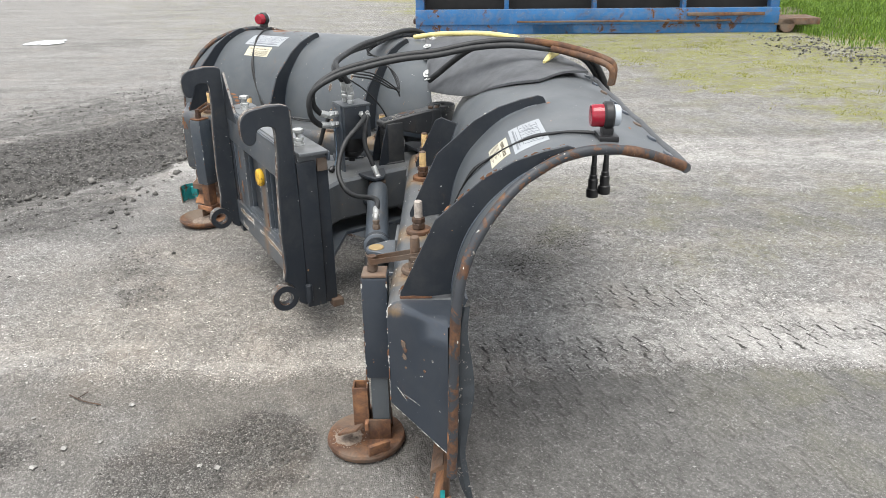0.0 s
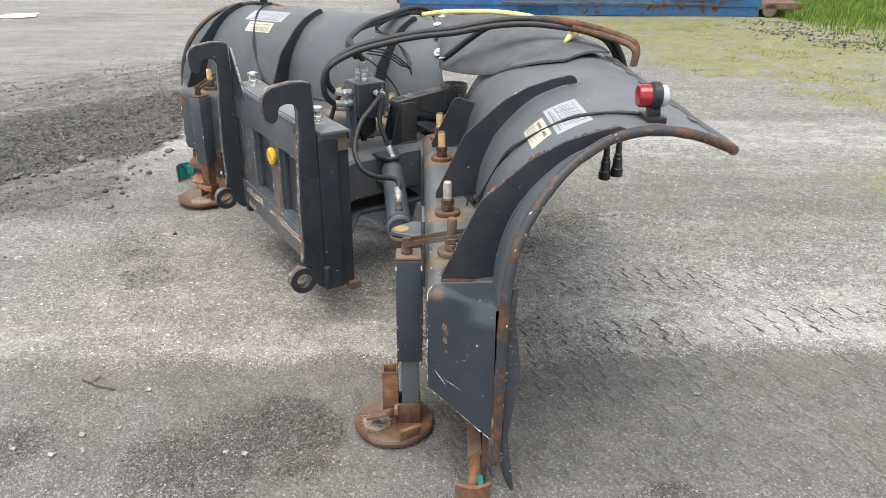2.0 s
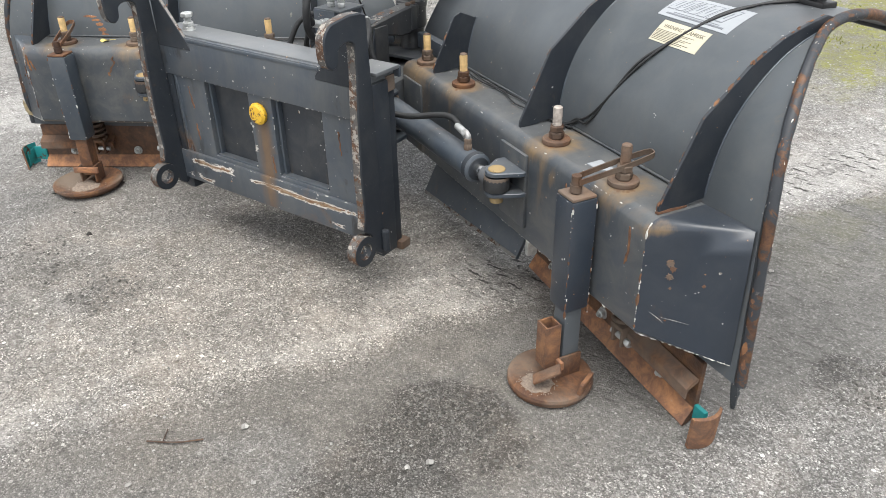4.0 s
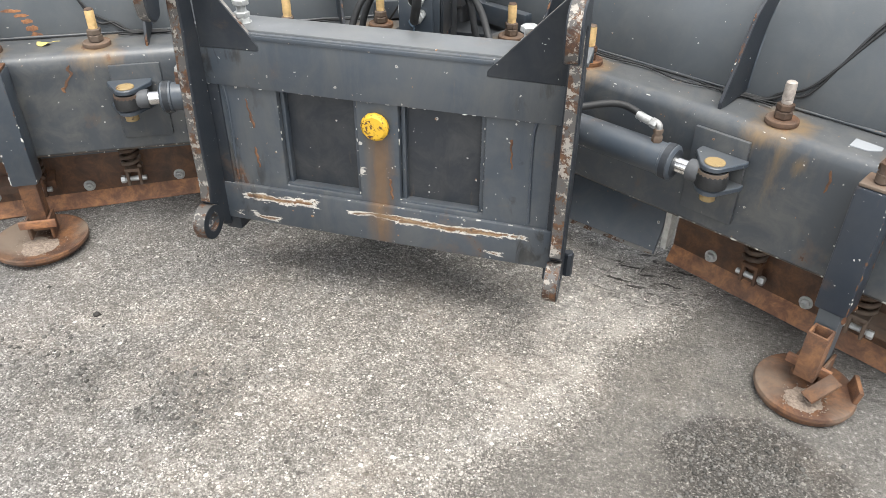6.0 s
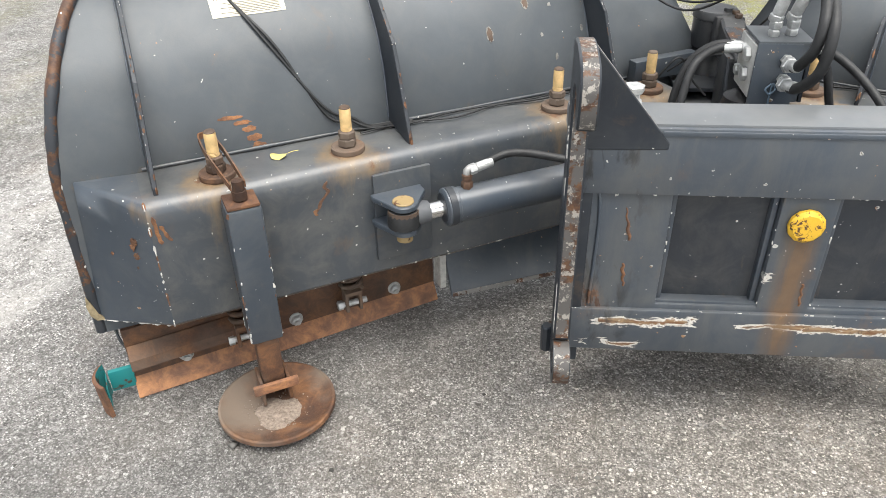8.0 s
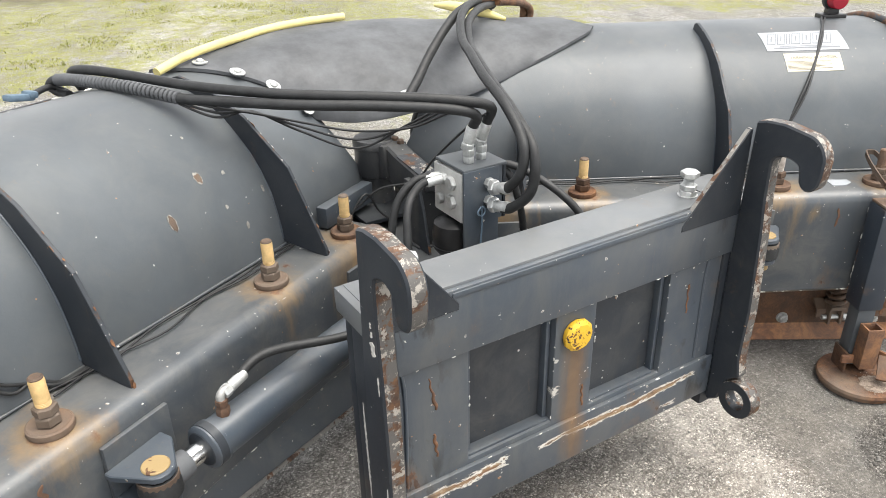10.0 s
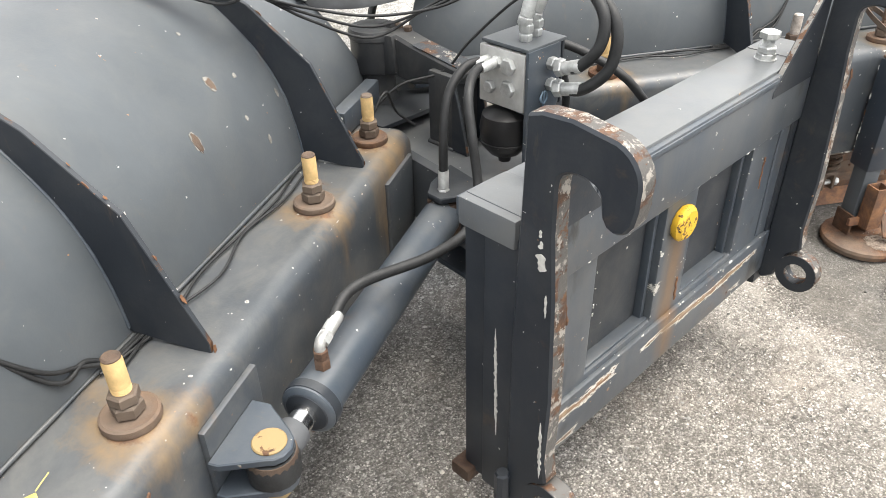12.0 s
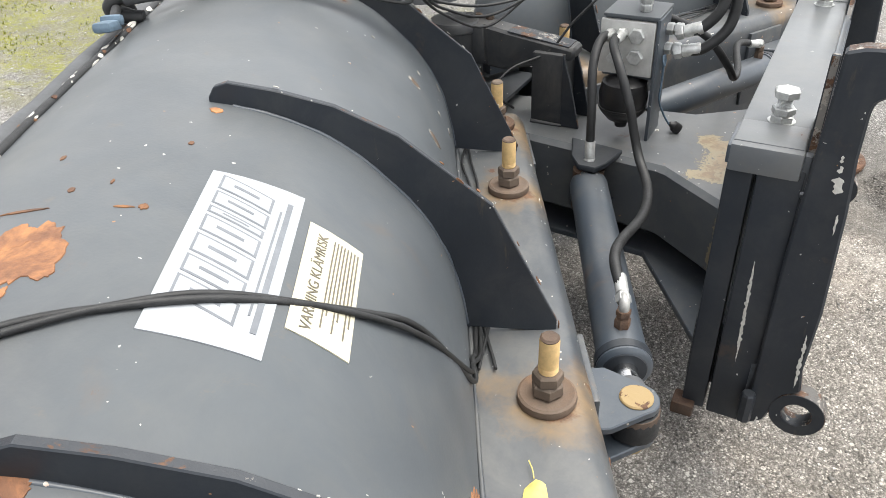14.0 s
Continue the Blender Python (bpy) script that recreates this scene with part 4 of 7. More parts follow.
def cylinder(side):
    """The swing cylinder between lug and middle body."""
    a, b2 = Vector((side * 0.205, -0.345, 0.500)), wing(side)(1.056, 0.150, 0.479)
    m = aim(a, b2)
    n = (b2 - a).length
    ob = part("hydraulic_cylinder", lathe([(0.0, 0.0), (0.034, 0.0), (0.041, 0.01), (0.043, 0.02), (0.043, n - 0.135), (0.047, n - 0.133), (0.047, n - 0.105), (0.041, n - 0.1), (0.022, n - 0.098), (0, n - 0.098)], m, 32),
              paint, plow, "dark grey hydraulic cylinder")
    part("gland", lathe([(0.040, n - 0.128), (0.0485, n - 0.126), (0.0485, n - 0.110), (0.036, n - 0.098), (0.024, n - 0.0965)], m, 28), paint_dark, ob)
    part("gland_ring", lathe([(0.0405, n - 0.1085), (0.0425, n - 0.1075), (0.0405, n - 0.1045), (0.036, n - 0.1)], m, 28), rust, ob)
    part("rod_neck", lathe([(0.0, n - 0.064), (0.0265, n - 0.063), (0.028, n - 0.058), (0.028, n - 0.02), (0.0, n - 0.02)], m, 20), rubber_sheet, ob)
    part("piston_rod", lathe([(0.021, n - 0.10), (0.021, n - 0.03)], m, 20), chrome, ob, "bright chrome rod")
    part("rod_eye", lathe([(0.0, -0.022), (0.038, -0.022), (0.04, 0.0), (0.038, 0.022), (0.0, 0.022)], Matrix.Translation(b2), 20), rust_dark, ob)
    # port fitting on the barrel
    p = a + (b2 - a) * ((n - 0.162) / n) + Vector((0, 0, 0.04))
    f = hexagon(0.014, 0.02, Matrix.Translation(p))
    lathe([(0.011, 0.018), (0.011, 0.034), (0.0, 0.034)], Matrix.Translation(p), 12, f)
    hexagon(0.013, 0.012, Matrix.Translation(p + Vector((0, 0, 0.026))), f)
    part("port_fitting", f, rust, ob)
    along = (a - b2).normalized()
    tip = p + Vector((0, 0, 0.050)) + along * 0.026
    elbow = tube([p + Vector((0, 0, 0.030)), p + Vector((0, 0, 0.046)), p + Vector((0, 0, 0.052)) + along * 0.012, tip], 0.0092, 10, 5)
    part("elbow", elbow, dull_steel, ob)
    # inner eye with its pin
    part("inner_pin", lathe([(0, 0.43), (0.032, 0.43), (0.036, 0.44), (0.036, 0.535), (0.022, 0.54), (0.022, 0.55), (0, 0.55)], Matrix.Translation((a.x, a.y, 0)), 18), rust_dark, ob)
    return ob, tip, a


boards, beams, cylinders = {}, {}, {}
for side in (LEFT, RIGHT):
    boards[side] = moldboard(side)
    for u in (0.375, 0.985, 1.585 if side == LEFT else 1.62):
        rib(side, u, boards[side], side == RIGHT and u < 0.5)
    end_rail(side, boards[side])
    beams[side] = box_beam(side)
    for u in (0.25, 0.55, 1.135, 1.446):
        raw = side == RIGHT and u > 1
        tie_rod(side, u, beams[side], (raw_rod if u < 1.3 else rust) if raw else rod_yellow, 0.712 if raw else 0.717)
    lug(side, beams[side])
    support_leg(side)
    cutting_edge(side)
    cylinders[side] = cylinder(side)

# ---- mounting frame ----
FY = -0.785
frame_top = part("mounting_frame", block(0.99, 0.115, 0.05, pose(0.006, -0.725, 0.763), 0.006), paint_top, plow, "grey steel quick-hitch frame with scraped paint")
hitch = frame_top


def face(x, z, d):
    return Vector((x, d, z))


# back face: one plate with two window openings
b = bmesh.new()
xs, zs = [-0.475, -0.267, -0.046, 0.068, 0.294, 0.487], [0.22, 0.352, 0.636, 0.765]
for i in range(5):
    for k in range(3):
        if k == 1 and i in (1, 3):
            continue
        q = [(xs[i], zs[k]), (xs[i + 1], zs[k]), (xs[i + 1], zs[k + 1]), (xs[i], zs[k + 1])]
        b.faces.new([b.verts.new((x, FY, z)) for x, z in q])
bmesh.ops.remove_doubles(b, verts=b.verts, dist=0.0005)
r = bmesh.ops.extrude_face_region(b, geom=b.faces[:])
bmesh.ops.translate(b, vec=(0, 0.03, 0), verts=[v for v in r["geom"] if isinstance(v, bmesh.types.BMVert)])
bmesh.ops.recalc_face_normals(b, faces=b.faces)
bevelled(b, 0.006, 2)


def back_wear(p):
    return max(0.0, 0.35 - abs(p.z - 0.634) / 0.02)


bmesh.ops.subdivide_edges(b, edges=[e for e in b.edges if e.calc_length() > 0.05], cuts=7, use_grid_fill=True)
part("back_plate", b, paint_hitch, hitch, "", 0.5, None, back_wear)
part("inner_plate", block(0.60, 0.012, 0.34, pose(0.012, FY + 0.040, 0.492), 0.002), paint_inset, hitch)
for x in (-0.267, -0.046, 0.068, 0.294):
    part("window_reveal", block(0.012, 0.02, 0.30, pose(x + (0.007 if x in (-0.267, 0.068) else -0.007), FY + 0.026, 0.492), 0.003), paint, hitch)
part("bottom_ledge", block(0.56, 0.03, 0.012, pose(0, FY + 0.022, 0.352), 0.004), paint, hitch)
part("rear_beam", block(0.88, 0.06, 0.16, pose(0, -0.69, 0.30), 0.008), paint_dark, hitch)
part("beam_face", block(0.972, 0.014, 0.148, pose(0.006, FY - 0.003, 0.709), 0.006), paint_hitch, hitch)
bm2 = block(0.968, 0.016, 0.118, pose(0, FY - 0.003, 0.281), 0.007)
bmesh.ops.subdivide_edges(bm2, edges=[e for e in bm2.edges if e.calc_length() > 0.3], cuts=40, use_grid_fill=True)
part("bottom_rail", bm2, paint_hitch, hitch, "", 0.5, None, back_wear)
for s in (-1, 1):
    part("weld_seam", tube([(s * 0.418, FY - 0.001, 0.35), (s * 0.415, FY - 0.001, 0.60), (s * 0.44, FY - 0.004, 0.66), (s * 0.487, FY - 0.006, 0.72)], 0.004, 6, 5, None, 0.4), paint, hitch)
part("upper_lip", block(0.62, 0.018, 0.012, pose(0, FY - 0.004, 0.772), 0.003), paint, hitch)
part("yellow_cap", lathe([(0.0, 0.0), (0.034, 0.0), (0.038, 0.006), (0.038, 0.014), (0.03, 0.022), (0.0, 0.024)], aim((0.008, FY, 0.572), (0.008, -2, 0.572)), 12), yellow, hitch, "yellow painted bolt cap")


FR = FY - 0.0112
for x0, z0, x1, z1 in ((-0.36, 0.60, -0.345, 0.52), (-0.352, 0.46, -0.345, 0.40), (0.04, 0.42, 0.045, 0.36), (0.36, 0.58, 0.365, 0.50)):
    line = [(x0 + (x1 - x0) * k / 8 + 0.002 * math.sin(k * 2.0), FY, z0 + (z1 - z0) * k / 8) for k in range(9)]
    part("rust_run", tube(line, 0.0028, 5, 2, None, 0.9), rust_orange, hitch)
for z, seed in ((0.2245, 51), (0.3385, 52), (0.636, 53)):
    flakes("edge_chip", [(-0.48, FR + 0.004, z), (0.48, FR + 0.004, z)], 22, (0.0008, 0.0028), white_chip, hitch, 0.0, seed)
for x in (-0.266, -0.047, 0.069, 0.293):
    flakes("edge_chip", [(x, FY, 0.36), (x, FY, 0.62)], 5, (0.0008, 0.0022), white_chip, hitch, 0.0, int(x * 100))

def hook_outline():
    pts = [(-0.800, 0.962), (-0.825, 0.970), (-0.87, 0.973), (-0.915, 0.967)]
    pts += [(-0.922 - 0.053 * math.sin(radians(a)), 0.912 + 0.054 * math.cos(radians(a))) for a in range(15, 100, 12)]
    pts += [(-0.974, 0.885), (-0.970, 0.862), (-0.960, 0.847), (-0.945, 0.841), (-0.932, 0.846), (-0.924, 0.858), (-0.921, 0.878)]
    pts += [(-0.888 - 0.034 * math.cos(radians(a)), 0.880 + 0.022 * math.sin(radians(a))) for a in range(20, 170, 15)]
    pts += [(-0.855, 0.872), (-0.856, 0.80), (-0.864, 0.70), (-0.872, 0.50), (-0.868, 0.36), (-0.876, 0.312)]
    return pts


def hitch_side(side):
    shift = 0.025 if side == LEFT else 0.0

    def at(y, z, d):
        return Vector((side * d + shift, y, z))
    line = hook_outline() + [(-0.846, 0.29), (-0.826, 0.215), (-0.80, 0.195), (-0.790, 0.20), (-0.790, 0.60)]
    b = prism(line, at, 0.487, 0.522, 0.004)
    ob = part("hook_plate", b, paint_dark, hitch, "thick black hook plate, rubbed bare on its edge", 0.5, hook_worn)
    # eye at the foot of the plate, with a real hole
    n = 28
    ring = [(math.cos(math.tau * k / n), math.sin(math.tau * k / n)) for k in range(n)]
    ey, ez = (-0.880, 0.254) if side == LEFT else (-0.878, 0.244)
    b = ring_plate([(ey + 0.049 * c, ez + 0.050 * s) for c, s in ring], [(ey + 0.028 * c, ez + 0.028 * s) for c, s in ring], at, 0.486, 0.523)
    part("lower_eye", b, paint_dark, ob, "lower eye rubbed to bare steel on its rim")
    for r in (0.0275, 0.0495):
        b = ring_plate([(ey + (r + 0.001) * c, ez + (r + 0.001) * s) for c, s in ring], [(ey + (r - 0.001) * c, ez + (r - 0.001) * s) for c, s in ring], at, 0.4875, 0.5215)
        part("eye_rim", b, hook_worn if r > 0.04 else worn, ob)
    # upright channel in front of the plate
    part("side_channel", block(0.05, 0.074, 0.575, pose(side * 0.492 + shift * 1.4, -0.754, 0.468), 0.005), paint_dark, ob)
    part("inner_channel", block(0.04, 0.045, 0.56, pose(side * 0.476 + shift, -0.688, 0.455), 0.004), paint_dark, ob)
    part("channel_foot", block(0.045, 0.045, 0.03, pose(side * 0.495 + shift, -0.67, 0.172), 0.004), rust_dark, ob)
    part("side_bolt", lathe([(0, -0.035), (0.014, -0.035), (0.014, 0.03), (0.011, 0.034), (0, 0.034)], aim((side * 0.531 + shift, -0.79, 0.25), (side * 0.531 + shift, -0.79, 0.3)), 8), paint_dark, ob)
    # gusset from hook to top beam
    g = [(side * 0.487 + shift, 0.735), (side * 0.487 + shift, 0.945), (side * 0.478 + shift, 0.945), (side * 0.295, 0.752), (side * 0.295, 0.738)]
    part("gusset", prism(g, lambda x, z, d: Vector((x, d, z)), FY - 0.012, FY + 0.002, 0.002), paint_dark, ob, "", 0.4, worn_pale)
    # set bolt on top of the beam
    m = Matrix.Translation((side * 0.372 + 0.006, -0.73, 0.788)) @ Matrix.Diagonal((0.9, 0.9, 0.74, 1))
    s = hexagon(0.0225, 0.018, m)
    hexagon(0.0225, 0.018, m @ pose(0, 0, 0.019, 0, 0, 22), s)
    prof = [(0.0145, 0.0)]
    for k in range(9):
        prof += [(0.0145, 0.034 + 0.0032 * k), (0.0132, 0.0356 + 0.0032 * k)]
    lathe(prof + [(0.0145, 0.064), (0, 0.064)], m, 16, s)
    hexagon(0.0245, 0.02, m @ pose(0, 0, 0.06, 0, 0, 10), s)
    lathe([(0.0, 0.0), (0.026, 0), (0.026, 0.002), (0, 0.002)], m, 18, s)
    part("set_bolt", s, steel, hitch, "zinc plated set bolt with nuts")
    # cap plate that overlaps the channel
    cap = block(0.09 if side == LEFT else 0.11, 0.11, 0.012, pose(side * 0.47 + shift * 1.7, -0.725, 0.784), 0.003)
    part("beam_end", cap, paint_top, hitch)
    part("cap_lip", block(0.10, 0.010, 0.034, pose(side * 0.475 + shift * 1.5, -0.668, 0.768), 0.003), paint, hitch)
    part("rusty_core", block(0.07, 0.04, 0.05, pose(side * 0.470 + shift * 1.5, -0.690, 0.735), 0.004), rust_dark, hitch)


for side in (LEFT, RIGHT):
    hitch_side(side)

# long white scratches on the left channel and plate
def scratch(x, y, z0, z1, wd, seed):
    n = int((z1 - z0) / 0.004) + 6
    left, right = [], []
    for k in range(n + 1):
        z = z0 + (z1 - z0) * k / n
        end = min(1.0, 5 * k / n, 5 * (n - k) / n)
        mid = y + (z - z0) * 0.03 + 0.0012 * noise.noise(Vector((z * 40, seed, 2)))
        left.append((mid - wd * end * max(0.12, 0.5 + 0.8 * noise.noise(Vector((z * 130, seed, 0)))), z))
        right.append((mid + wd * end * max(0.12, 0.5 + 0.8 * noise.noise(Vector((z * 130, seed, 5)))), z))
    part("scratch", prism(left + right[::-1], lambda a, c, d: Vector((d, a, c)), x, x + 0.003, 0), white_chip, hitch)


for k, (x, y, z0, z1, wd) in enumerate(((-0.4835, -0.752, 0.33, 0.57, 0.005), (-0.4985, -0.862, 0.32, 0.45, 0.005), (-0.4985, -0.838, 0.735, 0.765, 0.013), (-0.4985, -0.836, 0.772, 0.785, 0.008), (-0.4985, -0.834, 0.79, 0.802, 0.006), (-0.4985, -0.815, 0.20, 0.222, 0.004), (-0.4985, -0.852, 0.66, 0.70, 0.003))):
    scratch(x, y, z0, z1, wd, k * 3.3)

# ---- middle body and hinge ----
deck = [(0.10, 0.05), (0.13, -0.20), (0.165, -0.50), (0.29, -0.668), (-0.29, -0.668), (-0.165, -0.50), (-0.13, -0.20), (-0.10, 0.05)]
body = part("middle_body", prism(deck, lambda x, y, d: Vector((x, y, d)), 0.37, 0.55, 0.012), paint_deck, plow, "dark grey middle body between wings and frame")
lower = [(0.14, -0.15), (0.16, -0.48), (0.44, -0.668), (-0.44, -0.668), (-0.16, -0.48), (-0.14, -0.15)]
part("lower_plate", prism(lower, lambda x, y, d: Vector((x, y, d)), 0.30, 0.316, 0.002), paint, body)
for s in (LEFT, RIGHT):
    ear = [(s * 0.11, -0.27), (s * 0.20, -0.30), (s * 0.24, -0.33), (s * 0.24, -0.37), (s * 0.21, -0.385), (s * 0.13, -0.40)]
    for z in (0.545, 0.43):
        part("cylinder_ear", prism(ear, lambda x, y, d: Vector((x, y, d)), z, z + 0.014, 0.002), paint_dark, body)
    part("hinge_bar", block(0.22, 0.035, 0.06, wing_pose(s, 0.15, -0.07, 0.64), 0.005), paint, boards[s])
hinge = part("hinge_pin", lathe([(0, 0.34), (0.055, 0.34), (0.055, 0.60), (0.05, 0.61), (0.05, 0.668), (0.058, 0.672), (0.060, 0.68), (0.060, 0.752), (0.064, 0.755), (0.064, 0.772), (0.060, 0.778), (0.0, 0.779)], Matrix.Translation((-0.014, 0.092, 0)), 32), hinge_black, body, "black hinge barrel with worn cap")
part("hinge_collar", lathe([(0.05, 0.42), (0.085, 0.42), (0.085, 0.50), (0.05, 0.50)], Matrix.Translation((-0.014, 0.092, 0)), 24), rust_dark, hinge)
part("cap_bolt", hexagon(0.013, 0.010, Matrix.Translation((0.012, 0.058, 0.778))), hinge_black, hinge)
# arm from the barrel back to the post on the deck
arm = [(0.06, 0.775), (0.0, 0.772), (-0.05, 0.766), (-0.235, 0.742), (-0.235, 0.715), (-0.16, 0.695), (-0.05, 0.665), (0.02, 0.668), (0.06, 0.672)]
part("hinge_arm", prism(arm, lambda y, z, d: Vector((d + 0.10 * (y + 0.10) if y > -0.1 else d, y, z)), -0.030, 0.036, 0.007), hinge_black, hinge, "black arm with paint rubbed off its top")
part("arm_clamp", block(0.082, 0.05, 0.10, pose(0.010, 0.03, 0.722, -6, 0, 4), 0.008), hinge_black, hinge)
for y in (0.012, 0.045):
    part("clamp_bolt", hexagon(0.011, 0.012, Matrix.Translation((0.03, y, 0.772))), rust_dark, hinge)
part("arm_wear", prism([(-0.22, 0.7435), (-0.06, 0.7642), (-0.06, 0.7665), (-0.22, 0.7462)], lambda y, z, d: Vector((d, y, z)), -0.024, 0.030, 0), worn, hinge, "rubbed bare steel on the arm")
post = part("hinge_post", block(0.090, 0.082, 0.185, pose(0.0, -0.175, 0.638), 0.006), hinge_black, body, "black square post under the hinge arm")
for x in (-0.042, 0.042):
    fin = [(-0.213, 0.55), (-0.262, 0.55), (-0.236, 0.66), (-0.213, 0.735)]
    part("post_fin", prism(fin, lambda y, z, d: Vector((d, y, z)), x - 0.005, x + 0.005, 0.0015), paint_dark, post, "", 0.4, rib_edge)
part("weld_bead", tube([(-0.047, -0.136, 0.552), (-0.047, -0.215, 0.552), (-0.03, -0.22, 0.552), (0.047, -0.22, 0.552), (0.047, -0.136, 0.552)], 0.005, 8, 1, None, 0.5), hinge_black, post)
part("cross_shelf", block(0.30, 0.16, 0.012, pose(0.02, 0.02, 0.585), 0.003), paint_dark, body)

# ---- valve block ----
valve = part("valve_block", block(0.105, 0.12, 0.14, pose(0.02, -0.365, 0.765), 0.005), paint, plow, "grey aluminium hydraulic valve block")
part("valve_bracket", block(0.10, 0.008, 0.30, pose(0.004, -0.430, 0.688), 0.002), paint, valve, "dark bracket plate")
part("side_bracket", block(0.008, 0.10, 0.14, pose(0.078, -0.375, 0.765), 0.002), paint_dark, valve)
part("cover_plate", block(0.014, 0.125, 0.125, pose(-0.04, -0.362, 0.768), 0.004), block_steel, valve)
part("top_plate", block(0.125, 0.128, 0.008, pose(0.018, -0.367, 0.839), 0.003), paint_face, valve)
acc = part("accumulator", lathe([(0.0, 0.57), (0.014, 0.572), (0.016, 0.588), (0.036, 0.594), (0.054, 0.616), (0.0575, 0.655), (0.052, 0.685), (0.030, 0.698), (0.0, 0.70)], Matrix.Translation((-0.028, -0.362, 0)), 32), plastic, valve, "black round accumulator")
part("accumulator_band", lathe([(0.055, 0.622), (0.0568, 0.623), (0.0575, 0.627), (0.0555, 0.628)], Matrix.Translation((-0.028, -0.362, 0)), 32), plastic, acc)
for y, z in ((-0.385, 0.80), (-0.385, 0.752), (-0.335, 0.745)):
    p, q = (-0.047, y, z), (-0.4, y, z)
    part("plug", hexagon(0.0185 if y < -0.36 else 0.014, 0.013, aim(p, q)), steel, valve)
for x, y in ((-0.002, -0.387), (0.04, -0.379)):
    mm = Matrix.Translation((x, y, 0.843))
    f = hexagon(0.014, 0.016, mm)
    hexagon(0.0155, 0.018, mm @ Matrix.Translation((0, 0, 0.018)), f)
    lathe([(0.011, 0), (0.011, 0.05), (0, 0.05)], mm, 12, f)
    part("top_fitting", f, steel, valve, "stacked zinc fitting")
for z in (0.802, 0.757):
    mm = aim((0.022, -0.434, z), (0.022, -1, z))
    f = hexagon(0.014, 0.016, mm)
    hexagon(0.0155, 0.018, mm @ Matrix.Translation((0, 0, 0.018)), f)
    part("back_fitting", f, steel, valve, "zinc fitting")
part("blue_cord", tube([(0.0, -0.438, 0.745), (-0.012, -0.442, 0.733), (-0.002, -0.443, 0.722), (0.01, -0.442, 0.733), (0.002, -0.44, 0.744), (0.0, -0.441, 0.69), (-0.002, -0.441, 0.64), (0.012, -0.452, 0.60), (0.022, -0.466, 0.572)], 0.0025, 6, 6), blue_cord, valve, "blue cord loop")
part("dust_plug", lathe([(0.0, 0.0), (0.012, 0.0), (0.013, 0.004), (0.013, 0.018), (0.008, 0.022), (0.005, 0.03), (0, 0.031)], aim((0.034, -0.49, 0.558), (0.022, -0.466, 0.575)), 16), plastic, valve, "small black dust plug on a cord")


def hose(points, radius=0.0125, label="", both=True, name="hydraulic_hose", parent=None):
    ob = part(name, tube(points, radius, 10, 8, None, 0.02), rubber, parent or plow, label)
    for a, c in ((points[0], points[1]), (points[-1], points[-2]))[:2 if both else 1]:
        m = aim(a, c)
        f = lathe([(radius * 0.7, -0.004), (radius * 1.14, 0.0), (radius * 1.16, 0.036), (radius * 1.02, 0.040)], m, 14)
        hexagon(radius * 1.35, 0.018, m @ Matrix.Translation((0, 0, -0.02)), f)
        part("hose_fitting", f, steel, ob, "zinc plated crimp fitting")
    return ob


# two hoses that rise from the block's top run over the left wing
hose([(-0.002, -0.387, 0.895), (0.004, -0.393, 0.93), (0.0, -0.415, 0.965), (-0.06, -0.405, 0.988), (-0.19, -0.325, 0.998), (-0.355, -0.205, 1.0), (-0.46, -0.10, 1.0), (-0.559, 0.01, 1.0), (-0.66, 0.15, 1.015), (-0.74, 0.29, 1.012), (-0.782, 0.352, 1.006), (-0.795, 0.372, 0.988), (-0.78, 0.36, 0.972), (-0.76, 0.33, 0.968)], 0.0122, "thick black hydraulic hose", False)
hose([(0.04, -0.379, 0.895), (0.048, -0.39, 0.935), (0.035, -0.42, 0.982), (-0.05, -0.40, 1.006), (-0.18, -0.31, 1.014), (-0.34, -0.19, 1.018), (-0.45, -0.085, 1.022), (-0.54, 0.03, 1.025), (-0.64, 0.17, 1.035), (-0.70, 0.265, 1.036), (-0.735, 0.34, 1.026), (-0.735, 0.395, 0.995), (-0.70, 0.425, 0.93), (-0.66, 0.43, 0.84)], 0.0122, "thick black hydraulic hose", False)
# ribbed spiral guard on the outer one
b = bmesh.new()
guard = spline([(-0.559, 0.01, 1.0), (-0.66, 0.15, 1.015), (-0.74, 0.29, 1.012), (-0.776, 0.345, 1.007)], 14)
for p, q in zip(guard, guard[1:]):
    lathe([(0.0125, -0.001), (0.0155, 0.0005), (0.016, 0.007), (0.0125, 0.0085)], aim(p, q), 12, b)
part("spiral_guard", b, rubber_sheet, plow, "grey spiral hose guard")
